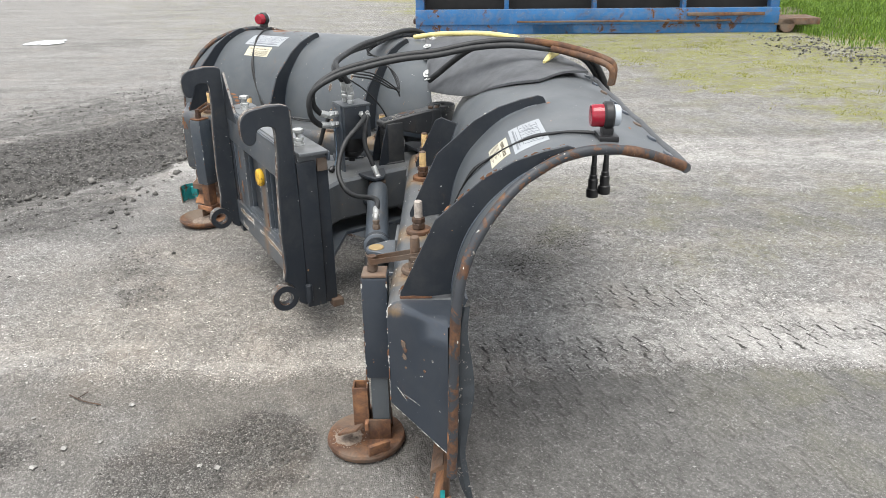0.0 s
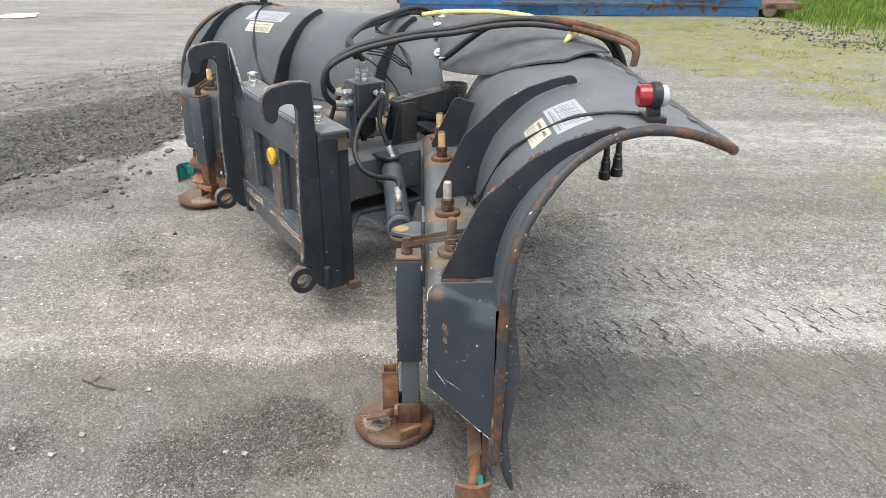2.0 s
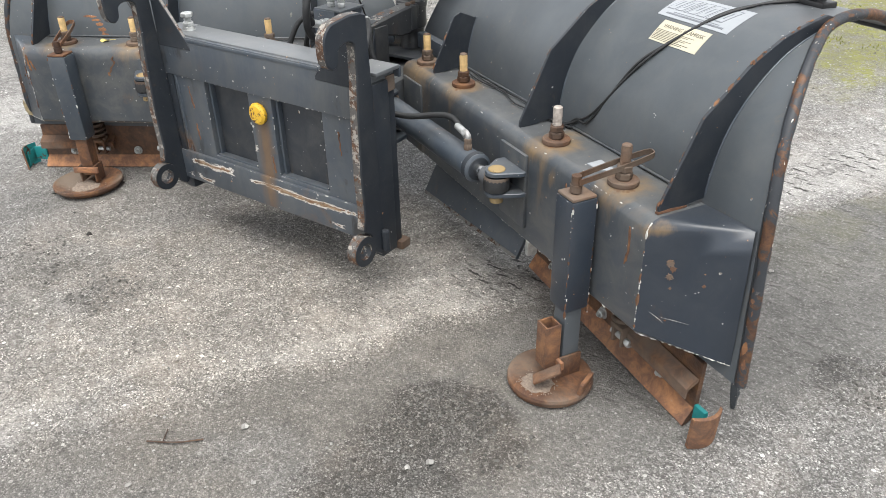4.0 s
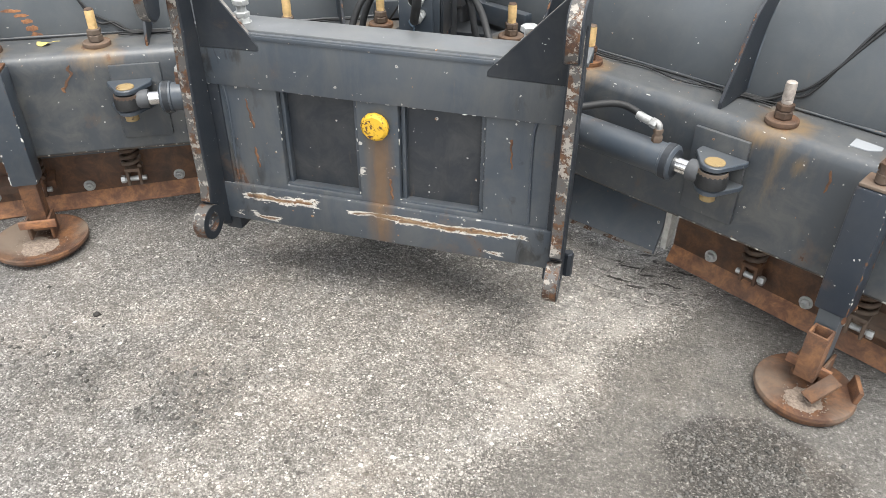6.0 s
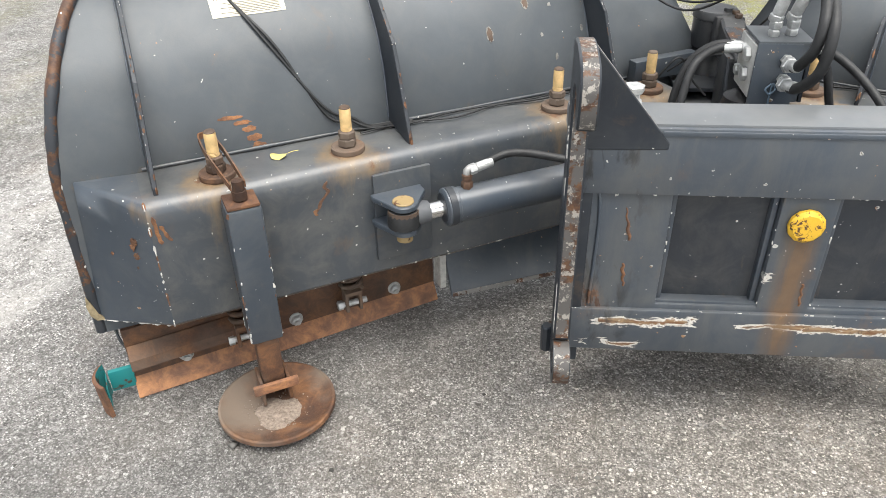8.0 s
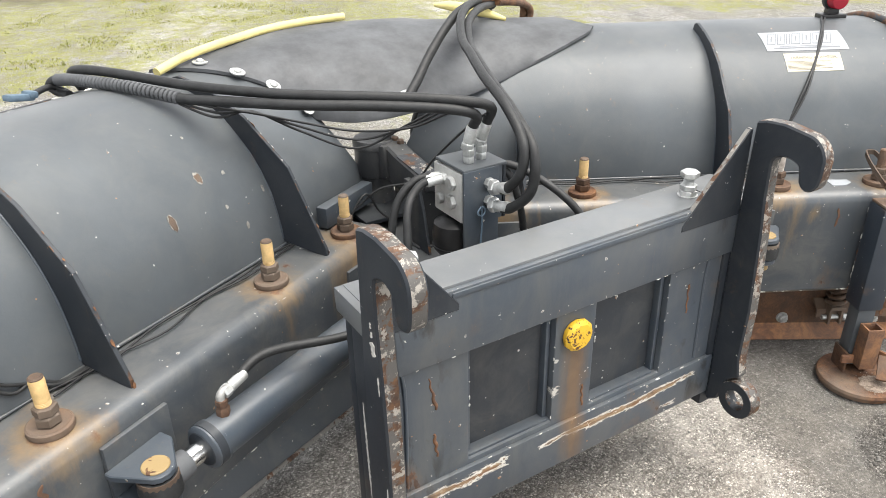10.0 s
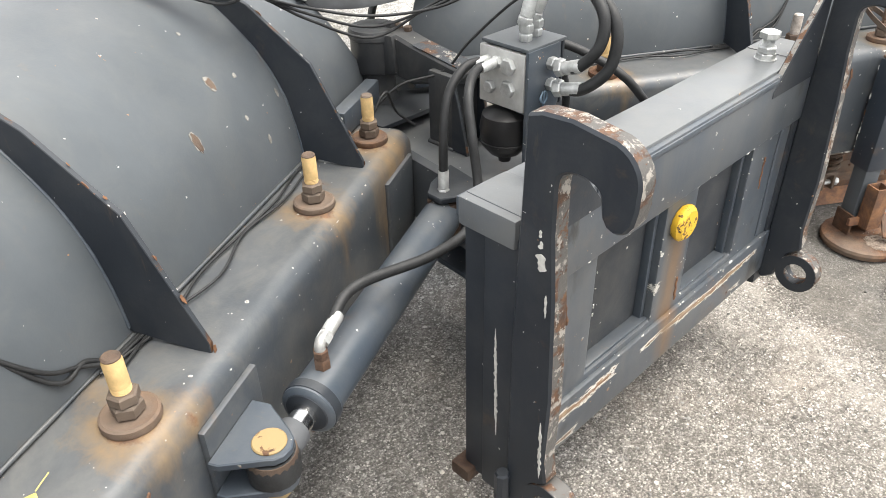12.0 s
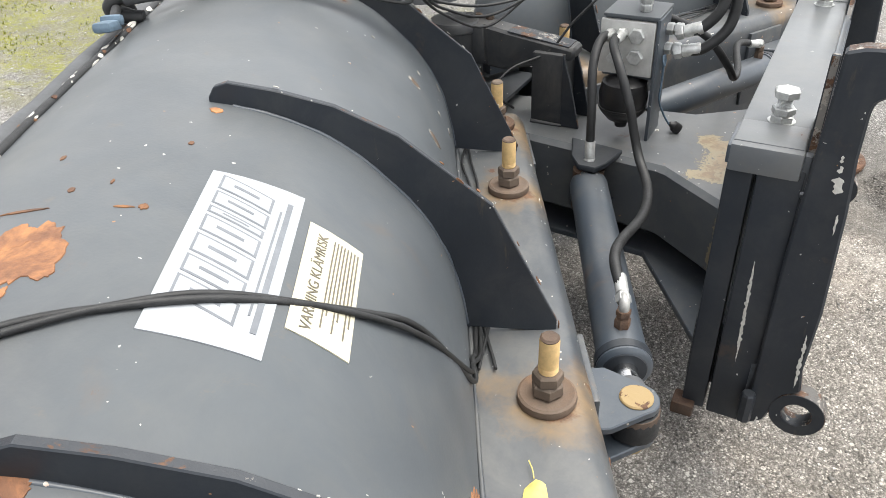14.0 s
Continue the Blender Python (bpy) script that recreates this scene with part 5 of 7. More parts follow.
# two from its back rise over the flap to the right wing
hose([(0.02, -0.475, 0.80), (0.022, -0.51, 0.812), (0.035, -0.545, 0.86), (0.045, -0.535, 0.925), (0.065, -0.44, 0.985), (0.10, -0.30, 1.02), (0.15, -0.17, 1.042), (0.205, -0.045, 1.055), (0.29, 0.09, 1.085), (0.40, 0.20, 1.10), (0.53, 0.295, 1.09), (0.60, 0.365, 1.075), (0.625, 0.44, 1.03), (0.61, 0.525, 0.93), (0.56, 0.60, 0.82), (0.50, 0.65, 0.70), (0.468, 0.69, 0.60), (0.463, 0.693, 0.515)], 0.0122, "thick black hydraulic hose", False)
hose([(0.02, -0.475, 0.755), (0.028, -0.52, 0.765), (0.05, -0.565, 0.82), (0.06, -0.555, 0.91), (0.08, -0.45, 0.97), (0.118, -0.31, 1.005), (0.165, -0.18, 1.028), (0.222, -0.055, 1.04), (0.305, 0.075, 1.068), (0.41, 0.18, 1.082), (0.52, 0.275, 1.075), (0.585, 0.345, 1.06), (0.605, 0.43, 1.02), (0.585, 0.52, 0.92), (0.535, 0.59, 0.80), (0.47, 0.63, 0.69), (0.435, 0.65, 0.60), (0.43, 0.651, 0.50)], 0.0122, "thick black hydraulic hose", False)
# quick couplings that hang from their ends in front of the board
for x, y, z in ((0.43, 0.651, 0.355), (0.463, 0.693, 0.373)):
    part("quick_coupling", lathe([(0.0, 0.0), (0.027, 0.0), (0.0285, 0.004), (0.0285, 0.038), (0.024, 0.042), (0.0225, 0.05), (0.0225, 0.085), (0.0185, 0.09), (0.0185, 0.105), (0.0145, 0.11), (0.0145, 0.15), (0.0, 0.152)], Matrix.Translation((x, y, z)), 20), plastic, plow, "black hydraulic quick coupling with dust cap")
hoses = {
    LEFT: ([(-0.06, -0.352, 0.802), (-0.115, -0.352, 0.80), (-0.17, -0.385, 0.77), (-0.195, -0.42, 0.70), (-0.215, -0.455, 0.60), (-0.29, -0.50, 0.565), (-0.42, -0.525, 0.575)], [(-0.05, -0.325, 0.80), (-0.11, -0.32, 0.80), (-0.165, -0.325, 0.76), (-0.195, -0.338, 0.68), (-0.205, -0.345, 0.565)]),
    RIGHT: ([(0.085, -0.352, 0.802), (0.14, -0.36, 0.80), (0.19, -0.42, 0.77), (0.231, -0.493, 0.722), (0.28, -0.545, 0.64), (0.35, -0.555, 0.585), (0.45, -0.55, 0.575)], [(0.085, -0.325, 0.80), (0.115, -0.335, 0.80), (0.145, -0.36, 0.765), (0.165, -0.375, 0.69), (0.19, -0.36, 0.62), (0.205, -0.345, 0.565)]),
}
for s in (LEFT, RIGHT):
    cyl, port, inner = cylinders[s]
    outer, short = hoses[s]
    hose(outer + [port + (inner - port).normalized() * 0.10 + Vector((0, 0, 0.035)), port], 0.010, "black cylinder hose")
    hose(short, 0.010, "short black cylinder hose")
# thin loose wires beside the hoses
for k in range(3):
    d = 0.012 * k
    part("loose_wire", tube([(-0.68, 0.20, 1.012), (-0.59, 0.06, 0.998), (-0.50, -0.06, 0.985 - d), (-0.40, -0.05 + d, 0.95), (-0.28, -0.02, 0.90 - d), (-0.14, -0.06, 0.86 - 2 * d), (-0.03, -0.16 + d, 0.875), (0.03, -0.26, 0.93 + d), (0.03, -0.36, 0.955 + d)], 0.0032, 6, 6), rubber, plow)
part("loose_wire", tube([(-0.16, -0.06, 0.64), (-0.10, -0.10, 0.70), (-0.03, -0.17, 0.73), (0.0, -0.22, 0.80), (0.03, -0.30, 0.885), (0.035, -0.38, 0.945), (0.03, -0.41, 0.962)], 0.0032, 6, 6), rubber, plow)
part("loose_wire", tube([(-0.20, -0.09, 0.62), (-0.14, -0.09, 0.69), (-0.09, -0.07, 0.62), (-0.05, -0.09, 0.58)], 0.0032, 6, 6), rubber, plow)

# ---- rubber flap over the middle ----


LOW = spline([(-0.205, 0.125, 0.868), (-0.07, 0.055, 0.850), (0.10, 0.014, 0.862), (0.35, 0.028, 0.892), (0.56, 0.012, 0.953), (0.72, 0.028, 0.992), (0.785, 0.065, 1.008)], 10)
TOP = spline([(-0.56, 0.30, 1.00), (-0.38, 0.40, 1.03), (-0.15, 0.47, 1.045), (0.12, 0.47, 1.04), (0.36, 0.46, 1.02), (0.56, 0.42, 1.005), (0.70, 0.36, 1.0)], 10)


def flap_at(i, s, off):
    """i counts along the low and top edges, s runs from the low edge to the top edge."""
    a, c = LOW[i], TOP[i]
    p = a.lerp(c, s)
    p.z = a.z + (c.z - a.z) * math.sin(math.pi / 2 * s) ** 0.75 + 0.02 * math.sin(math.pi * s)
    v = -abs(p.x) * SH - p.y * CH
    if v > -0.70 and (p.x < -0.15 or p.x > 0.3):
        p.z = max(p.z, height_at(v) + 0.013)
    p.z += 0.005 * noise.noise(Vector((p.x * 5, p.y * 6, 3))) + off
    return p


b = bmesh.new()
nx, nv = len(LOW) - 1, 18
layers = []
for off in (0.0, -0.009):
    layers.append([[b.verts.new(flap_at(i, k / nv, off)) for k in range(nv + 1)] for i in range(nx + 1)])
for rows in layers:
    for i in range(nx):
        for k in range(nv):
            b.faces.new((rows[i][k], rows[i][k + 1], rows[i + 1][k + 1], rows[i + 1][k]))
top, low = layers
for i in range(nx):
    for k in (0, nv):
        b.faces.new((top[i][k], top[i + 1][k], low[i + 1][k], low[i][k]))
for k in range(nv):
    for i in (0, nx):
        b.faces.new((top[i][k], top[i][k + 1], low[i][k + 1], low[i][k]))
flap = part("rubber_flap", b, rubber_sheet, plow, "large grey rubber flap bolted over the middle gap", 0.9)
w = wing(LEFT)
for u, v in ((0.117, -0.200), (0.165, -0.271), (0.212, -0.349), (0.242, -0.451)):
    nv2 = normal_at(v)
    p = w(u, v, height_at(v)) + Vector((0, 0, 0.018))
    d = w(u, v + nv2.x, height_at(v) + nv2.y) - w(u, v, height_at(v))
    m = aim(p, p + d)
    c = part("flap_washer", lathe([(0.0, 0), (0.021, 0), (0.021, 0.003), (0, 0.003)], m, 20), steel, flap, "broad zinc washer")
    part("flap_bolt", lathe([(0.011, 0.003), (0.010, 0.008), (0.006, 0.011), (0, 0.012)], m, 12), steel, c)
# pipe that holds the flap down, black sleeve and rusty end
hold = [(0.05, -0.003, 0.905), (0.10, 0.022, 0.945), (0.158, 0.056, 0.996), (0.24, 0.10, 1.055), (0.33, 0.16, 1.088), (0.45, 0.235, 1.10)]
bar = part("hold_down_bar", tube(hold, 0.0135, 10, 6, None, 0.03), rubber, plow, "black sleeved hold-down bar")
part("bar_washer", lathe([(0.0, 0), (0.022, 0), (0.022, 0.004), (0, 0.005)], aim((0.05, -0.003, 0.912), (0.0, -0.1, 1.2)), 18), steel, bar)
part("rusty_end", tube([(0.45, 0.235, 1.10), (0.56, 0.30, 1.093), (0.67, 0.362, 1.072), (0.755, 0.41, 1.045), (0.775, 0.422, 1.025), (0.776, 0.425, 0.99), (0.768, 0.425, 0.955)], 0.0135, 8, 6, None, 0.06), rust, bar, "rusty bar end")
part("rusty_end", tube([(0.56, 0.285, 1.078), (0.68, 0.345, 1.058), (0.762, 0.388, 1.035), (0.79, 0.402, 1.012), (0.79, 0.405, 0.985), (0.782, 0.405, 0.955)], 0.012, 8, 6, None, 0.06), rust, bar, "rusty bar end")
part("yellow_strip", tube([(-0.555, 0.235, 1.016), (-0.45, 0.30, 1.036), (-0.30, 0.365, 1.05), (-0.184, 0.408, 1.058), (-0.05, 0.44, 1.06), (0.08, 0.45, 1.06)], 0.012, 6, 6, None, 0.05), yellow_pale, plow, "pale yellow plastic strip along the top")
part("yellow_tag", tube([(0.565, 0.245, 1.028), (0.515, 0.325, 1.048), (0.465, 0.40, 1.058), (0.42, 0.455, 1.062)], 0.014, 8, 5, None, 0, lambda t: 0.006 + 0.012 * math.sin(math.pi * t)), yellow_pale, flap, "short yellow strap")

# ---- stickers, cables and marker lamps on the wings ----


def sticker(side, u0, u1, v0, v1, lift, steps=6):
    b = bmesh.new()
    rows = []
    for h in (lift, lift - 0.0012):
        rows.append([[b.verts.new(skin(side, u0 + (u1 - u0) * i / steps, v0 + (v1 - v0) * k / steps, h)) for k in range(steps + 1)] for i in range(steps + 1)])
    for r in rows:
        for i in range(steps):
            for k in range(steps):
                b.faces.new((r[i][k], r[i + 1][k], r[i + 1][k + 1], r[i][k + 1]))
    a, c = rows
    for i in range(steps):
        for k in (0, steps):
            b.faces.new((a[i][k], a[i + 1][k], c[i + 1][k], c[i][k]))
            b.faces.new((a[k][i], a[k][i + 1], c[k][i + 1], c[k][i]))
    return b


def slanted(side, u0, u1, v0, v1, lift, lean):
    """A thin slanted bar on the board's skin."""
    b = bmesh.new()
    s = -1 if side == LEFT else 1
    rows = []
    for k in range(7):
        f = k / 6
        v, d = v0 + (v1 - v0) * f, s * lean * (f - 0.5)
        rows.append([b.verts.new(skin(side, u + d, v, h)) for u, h in ((u0, lift), (u1, lift), (u1, lift - 0.001), (u0, lift - 0.001))])
    for p, q in zip(rows, rows[1:]):
        for k in range(4):
            b.faces.new((p[k], p[(k + 1) % 4], q[(k + 1) % 4], q[k]))
    b.faces.new(rows[0])
    b.faces.new(rows[-1])
    return b


def scab(side, u, v, ru, rv, lift, seed):
    """A ragged patch on the board's skin, as (u, v) radii."""
    rnd = random.Random(seed)
    b = bmesh.new()
    n = 44
    ph = rnd.random() * 9
    ring, foot = [], []
    for k in range(n):
        a = math.tau * k / n
        r = 1 + 0.4 * noise.noise(Vector((math.cos(a) * 1.6 + ph, math.sin(a) * 1.6, seed))) + 0.2 * noise.noise(Vector((math.cos(a) * 5 + ph, math.sin(a) * 5, seed)))
        ring.append(b.verts.new(skin(side, u + ru * r * math.cos(a), v + rv * r * math.sin(a), lift)))
        foot.append(b.verts.new(skin(side, u + ru * r * 1.03 * math.cos(a), v + rv * r * 1.03 * math.sin(a), lift - 0.003)))
    ctr = b.verts.new(skin(side, u, v, lift))
    for k in range(n):
        b.faces.new((ctr, ring[k], ring[(k + 1) % n]))
        b.faces.new((ring[k], ring[(k + 1) % n], foot[(k + 1) % n], foot[k]))
    return b


SCABS = {LEFT: [(1.326, -0.492, 0.046, 0.026, 1), (1.295, -0.515, 0.02, 0.018, 2), (1.352, -0.468, 0.012, 0.010, 3), (1.385, -0.49, 0.012, 0.004, 4), (1.006, -0.404, 0.007, 0.007, 5), (1.572, -0.398, 0.014, 0.012, 6),
                (1.133, -0.540, 0.005, 0.003, 7), (1.213, -0.498, 0.005, 0.003, 8), (1.197, -0.463, 0.005, 0.0015, 9), (1.246, -0.436, 0.002, 0.008, 10), (1.243, -0.418, 0.005, 0.004, 21), (1.247, -0.533, 0.002, 0.022, 22),
                (0.525, -0.247, 0.004, 0.003, 23), (0.488, -0.169, 0.005, 0.003, 24), (0.526, -0.133, 0.004, 0.002, 25), (0.400, -0.134, 0.004, 0.003, 26), (0.485, -0.115, 0.004, 0.002, 27), (1.10, -0.41, 0.004, 0.003, 28),
                (1.388, -0.1125, 0.019, 0.0009, 11), (1.372, -0.1122, 0.019, 0.0008, 12), (1.357, -0.1095, 0.019, 0.0009, 13), (1.343, -0.1065, 0.016, 0.0011, 14), (1.333, -0.1035, 0.016, 0.0011, 19), (1.327, -0.1012, 0.016, 0.0008, 20)],
         RIGHT: [(1.0, -0.425, 0.008, 0.006, 15), (1.62, -0.42, 0.012, 0.008, 16), (1.10, -0.60, 0.012, 0.003, 17), (1.3, -0.62, 0.010, 0.002, 18)]}
for side in (LEFT, RIGHT):
    for u, v, ru, rv, seed in SCABS[side]:
        part("rust_scab", scab(side, u, v, ru, rv, 0.0011, seed), rust_red if ru > 0.006 else torn if u < 0.6 else rust_orange, boards[side])
for u, v in ((0.56, -0.176), (0.681, -0.142)):
    spot = part("torn_spot", scab(LEFT, u, v, 0.010, 0.009, 0.0010, int(u * 100)), torn, boards[LEFT], "torn paint round a plugged hole")
    part("plug_hole", scab(LEFT, u, v, 0.0082, 0.0072, 0.0016, int(u * 90)), rust_dark, spot)


def warning_text(side, parent, u, v, size):
    cu = bpy.data.curves.new("warning_text", "FONT")
    cu.body, cu.size, cu.align_x, cu.align_y, cu.extrude = "VARNING KLÄMRISK", size, "CENTER", "CENTER", 0.0002
    tmp = new("tmp", cu)
    dg = bpy.context.evaluated_depsgraph_get()
    me = bpy.data.meshes.new_from_object(tmp.evaluated_get(dg))
    bpy.data.objects.remove(tmp)
    for vert in me.vertices:
        x, y, z = vert.co
        du = x if side == RIGHT else -x
        vert.co = skin(side, u + du, v - y * 0.78, 0.0017 + z)
    me.materials.append(ink)
    ob = new("warning_text", me)
    ob.parent = parent
    return ob


for side in (LEFT, RIGHT):
    du = 0.0 if side == LEFT else 0.02
    board = boards[side]
    s1 = part("maker_sticker", sticker(side, 1.155 + du, 1.416 + du, -0.282, -0.374, 0.0012), white_label, board, "white sticker with pale outlined lettering shapes")
    # lettering as plain slanted outlined shapes
    k = 0
    u = 1.172 + du
    while u < 1.375 + du:
        wd = (0.028, 0.024, 0.012, 0.028, 0.030, 0.026)[k % 6]
        part("letter_shape", slanted(side, u, u + wd, -0.308, -0.362, 0.0016, 0.022), ink_pale, s1)
        part("letter_inset", slanted(side, u + 0.0025, u + wd - 0.0025, -0.3105, -0.3595, 0.0019, 0.020), white_label, s1)
        part("letter_counter", slanted(side, u + wd * 0.40, u + wd * 0.55, -0.322, -0.348, 0.0022, 0.0106), ink_pale, s1)
        u += wd + 0.005
        k += 1
    part("small_print", sticker(side, 1.18 + du, 1.39 + du, -0.2905, -0.2955, 0.0017, 4), ink_pale, s1)
    part("small_print", sticker(side, 1.20 + du, 1.37 + du, -0.2985, -0.3005, 0.0017, 4), ink_pale, s1)
    s2 = part("warning_sticker", sticker(side, 1.193 + du * 1.4, 1.367 + du * 1.6, -0.221, -0.272, 0.0012), cream_label, board, "cream warning sticker")
    warning_text(side, s2, 1.282 + du * 1.5, -0.2575, 0.0165)
    for k in range(8):
        v = -0.2475 + 0.0031 * k
        part("text_line", sticker(side, 1.205 + du, 1.345 + du - 0.02 * (k % 3), v, v + 0.0011, 0.0017, 3), ink, s2)
    # lamp cable
    w = wing(side)
    corner = [w(0.93, -0.088, 0.612), w(1.00, -0.090, 0.613), w(1.05, -0.093, 0.616)]
    line = corner + [skin(side, u, v, 0.0042) for u, v in ((1.09, -0.104), (1.15, -0.106), (1.242, -0.163), (1.29, -0.215), (1.36, -0.318), (1.405, -0.41), (1.43, -0.468), (1.46, -0.52))]
    part("lamp_cable", tube(line, 0.0038, 6, 6), rubber, board)
    line = [p + Vector((0.0, -0.008, 0.001)) for p in corner] + [skin(side, u, v, 0.0046) for u, v in ((1.10, -0.104), (1.16, -0.111), (1.25, -0.160), (1.30, -0.222), (1.357, -0.325), (1.40, -0.40), (1.437, -0.462), (1.468, -0.52))]
    part("lamp_cable", tube(line, 0.0034, 6, 6), rubber, board)
    w = wing(side)
    for j in (0, 1):
        line = [w(0.3 + 0.13 * k, -0.06 - 0.03 * abs(math.sin(k * 1.3 + j)) + 0.012 * j, 0.613) for k in range(7)]
        part("beam_cable", tube(line, 0.0026, 6, 6), rubber, beams[side])
    # marker lamp: red towards the back, clear towards the front
    c = wing(side)(1.485, -0.515, 1.060)
    back = Vector((-side * SH, -CH, 0.0))
    lamp = part("marker_lamp", lathe([(0.0, -0.013), (0.033, -0.013), (0.037, -0.008), (0.037, 0.008), (0.033, 0.013), (0, 0.013)], aim(c, c + back), 24), plastic, plow, "red and clear rubber marker lamp")
    part("red_lens", lathe([(0.030, 0.012), (0.029, 0.04), (0.026, 0.045), (0.0, 0.047)], aim(c, c + back), 24), red_lens, lamp, "red lens")
    part("clear_lens", lathe([(0.029, 0.012), (0.027, 0.028), (0.024, 0.031), (0.0, 0.032)], aim(c, c - back), 24), clear_lens, lamp, "clear lens")
    neck = block(0.04, 0.03, 0.03, Matrix.Translation(c + Vector((0, 0, -0.042))) @ pose(0, 0, 0, 0, 0, -28.9 * side), 0.006)
    block(0.085, 0.05, 0.018, Matrix.Translation(c + Vector((0, 0, -0.056))) @ pose(0, 0, 0, 0, 0, -28.9 * side), 0.004, neck)
    part("lamp_base", neck, plastic, lamp)

part("white_tape", prism([(1.305, 0.012), (1.303, -0.036), (1.368, -0.03), (1.37, -0.008), (1.345, 0.012)], lambda u, v, d: wing(RIGHT)(u, v, d), 0.604, 0.6075, 0), white_label, beams[RIGHT], "scrap of white tape")
cap = block(0.072, 0.030, 0.017, Matrix.Translation((-0.876, 0.285, 0.990)) @ pose(0, 0, 0, 0, 12, 35), 0.0075)
block(0.026, 0.036, 0.019, Matrix.Translation((-0.850, 0.303, 0.990)) @ pose(0, 0, 0, 0, 12, 35), 0.008, cap)
part("blue_cap", cap, blue_cord, boards[LEFT], "faded blue plug cap")
part("cap_cable", tube([(-0.845, 0.305, 0.988), (-0.81, 0.338, 0.992), (-0.785, 0.362, 0.985), (-0.76, 0.35, 0.97)], 0.008, 8, 6), rubber, boards[LEFT])

# ---- ground ----


def smooth(a, b, x):
    t = min(1, max(0, (x - a) / (b - a)))
    return t * t * (3 - 2 * t)


def soil_frame(x, y):
    """Across and along the churned soil strip."""
    return 0.2 - 0.464 * (x + 1.17) - 0.886 * (y + 1.63), -0.886 * (x + 1.17) + 0.464 * (y + 1.63)


def soil_at(x, y):
    """How churned the strip of soil is at a place: a grey trodden fringe, then the dark core, 0 to 1."""
    q, along = soil_frame(x, y)
    ragged = 0.10 * noise.noise(Vector((x * 1.7, y * 1.7, 5))) + 0.08 * noise.noise(Vector((x * 5, y * 5, 9))) + 0.05 * noise.noise(Vector((x * 14, y * 14, 2)))
    q, w = q + ragged, along + q + 1.6 * ragged
    edge = smooth(-0.02, 0.10, q)
    fringe = 0.42 * smooth(0.25, 0.6, w) * (1 - smooth(4.5, 7.5, w))
    core = smooth(1.32, 1.62, w) * (1 - 0.75 * smooth(2.9, 4.3, w)) * (1 - smooth(4.4, 6.5, w))
    return edge * max(fringe, core) * (1 - smooth(3.2, 5.0, q))


def lane_at(x, y):
    """Pale worn lane (positive) and dark damp lane (negative) along the drive."""
    s = 0.875 * x - 0.48 * y + 0.07 * noise.noise(Vector((x * 1.6, y * 1.6, 2))) + 0.05 * noise.noise(Vector((x * 5, y * 5, 3)))
    a = 0.48 * x + 0.875 * y
    away_a = smooth(1.8, 6.0, abs(a))
    s += 0.5 * away_a * noise.noise(Vector((a * 0.22, 4.0, 1.0))) + 0.16 * away_a * noise.noise(Vector((x * 0.7, y * 0.7, 8)))
    dim = 1 - 0.45 * smooth(-0.5, 0.3, a) * (1 - smooth(0.9, 1.4, a))
    pale = smooth(0.05, 0.75, s) * (1 - smooth(0.97, 1.10, s)) * dim * (1 - 0.35 * smooth(0.2, 0.9, -a)) * (1 - 0.5 * smooth(1.35, 1.9, -a))
    dark = smooth(1.0, 1.14, s) * (1 - smooth(1.62, 1.95, s)) * (0.6 + 0.4 * smooth(-1.2, -0.2, a)) * (1 - 0.75 * away_a)
    pale2 = smooth(-2.6, -2.2, s) * (1 - smooth(-1.7, -1.3, s)) * 0.6
    dark2 = smooth(-1.2, -0.9, s) * (1 - smooth(-0.5, -0.2, s)) * 0.35
    return 0.85 * pale + pale2 - dark - dark2


# (0.32, 0.42) and (0.1, 0.75) put the boards' shade into the ground tone.
GRIT_AND_SHADE = ((1.05, -1.42, 0.42), (0.98, -1.12, 0.22), (0.62, -2.0, 0.35), (0.32, 0.42, 0.30), (0.1, 0.75, 0.25), (-0.35, -1.30, 0.22), (-0.75, -1.30, 0.3), (1.9, -0.35, 0.2), (-10.2, -0.4, 1.1))


def grit_shade_at(x, y):
    """Patches of dark, loose, coarse grit, and of shade under the boards, 0 to 1."""
    n = noise.fractal(Vector((x * 3.1, y * 3.1, 6)), 0.9, 2.1, 4)
    best = 0.0
    for cx, cy, r in GRIT_AND_SHADE:
        best = max(best, 1 - math.hypot(x - cx, y - cy) / r)
    return smooth(-0.05, 0.35, best - 0.25 + 0.35 * n) if best > 0 else 0.0


TREADS = ((0.74, 1.02, -0.1, 0.95, 1.0), (0.30, 0.52, 0.55, 1.5, 0.9), (0.66, 0.90, 1.05, 2.4, 0.9), (1.03, 1.33, 0.05, 1.9, 0.36), (1.33, 1.72, 0.0, 1.6, 0.3), (0.60, 0.95, -1.3, -0.3, 0.22))


def tread_at(x, y):
    s, a = 0.875 * x - 0.48 * y, 0.48 * x + 0.875 * y
    best = 0.0
    for s0, s1, a0, a1, deep in TREADS:
        best = max(best, deep * smooth(s0 - 0.03, s0 + 0.03, s) * (1 - smooth(s1 - 0.03, s1 + 0.03, s)) * smooth(a0 - 0.25, a0 + 0.15, a) * (1 - smooth(a1 - 0.25, a1 + 0.25, a)))
    return best


def moss_at(x, y):
    n = noise.fractal(Vector((x * 0.45, y * 0.45, 4)), 0.9, 2.1, 4)
    near = smooth(2.3, 3.4, y + 0.8 * n) * smooth(-0.5, 0.5, x) * (1 - smooth(1.5, 2.3, x))
    return max(0.95 * near, smooth(3.2, 5.6, y + 0.12 * x + 1.5 * n))


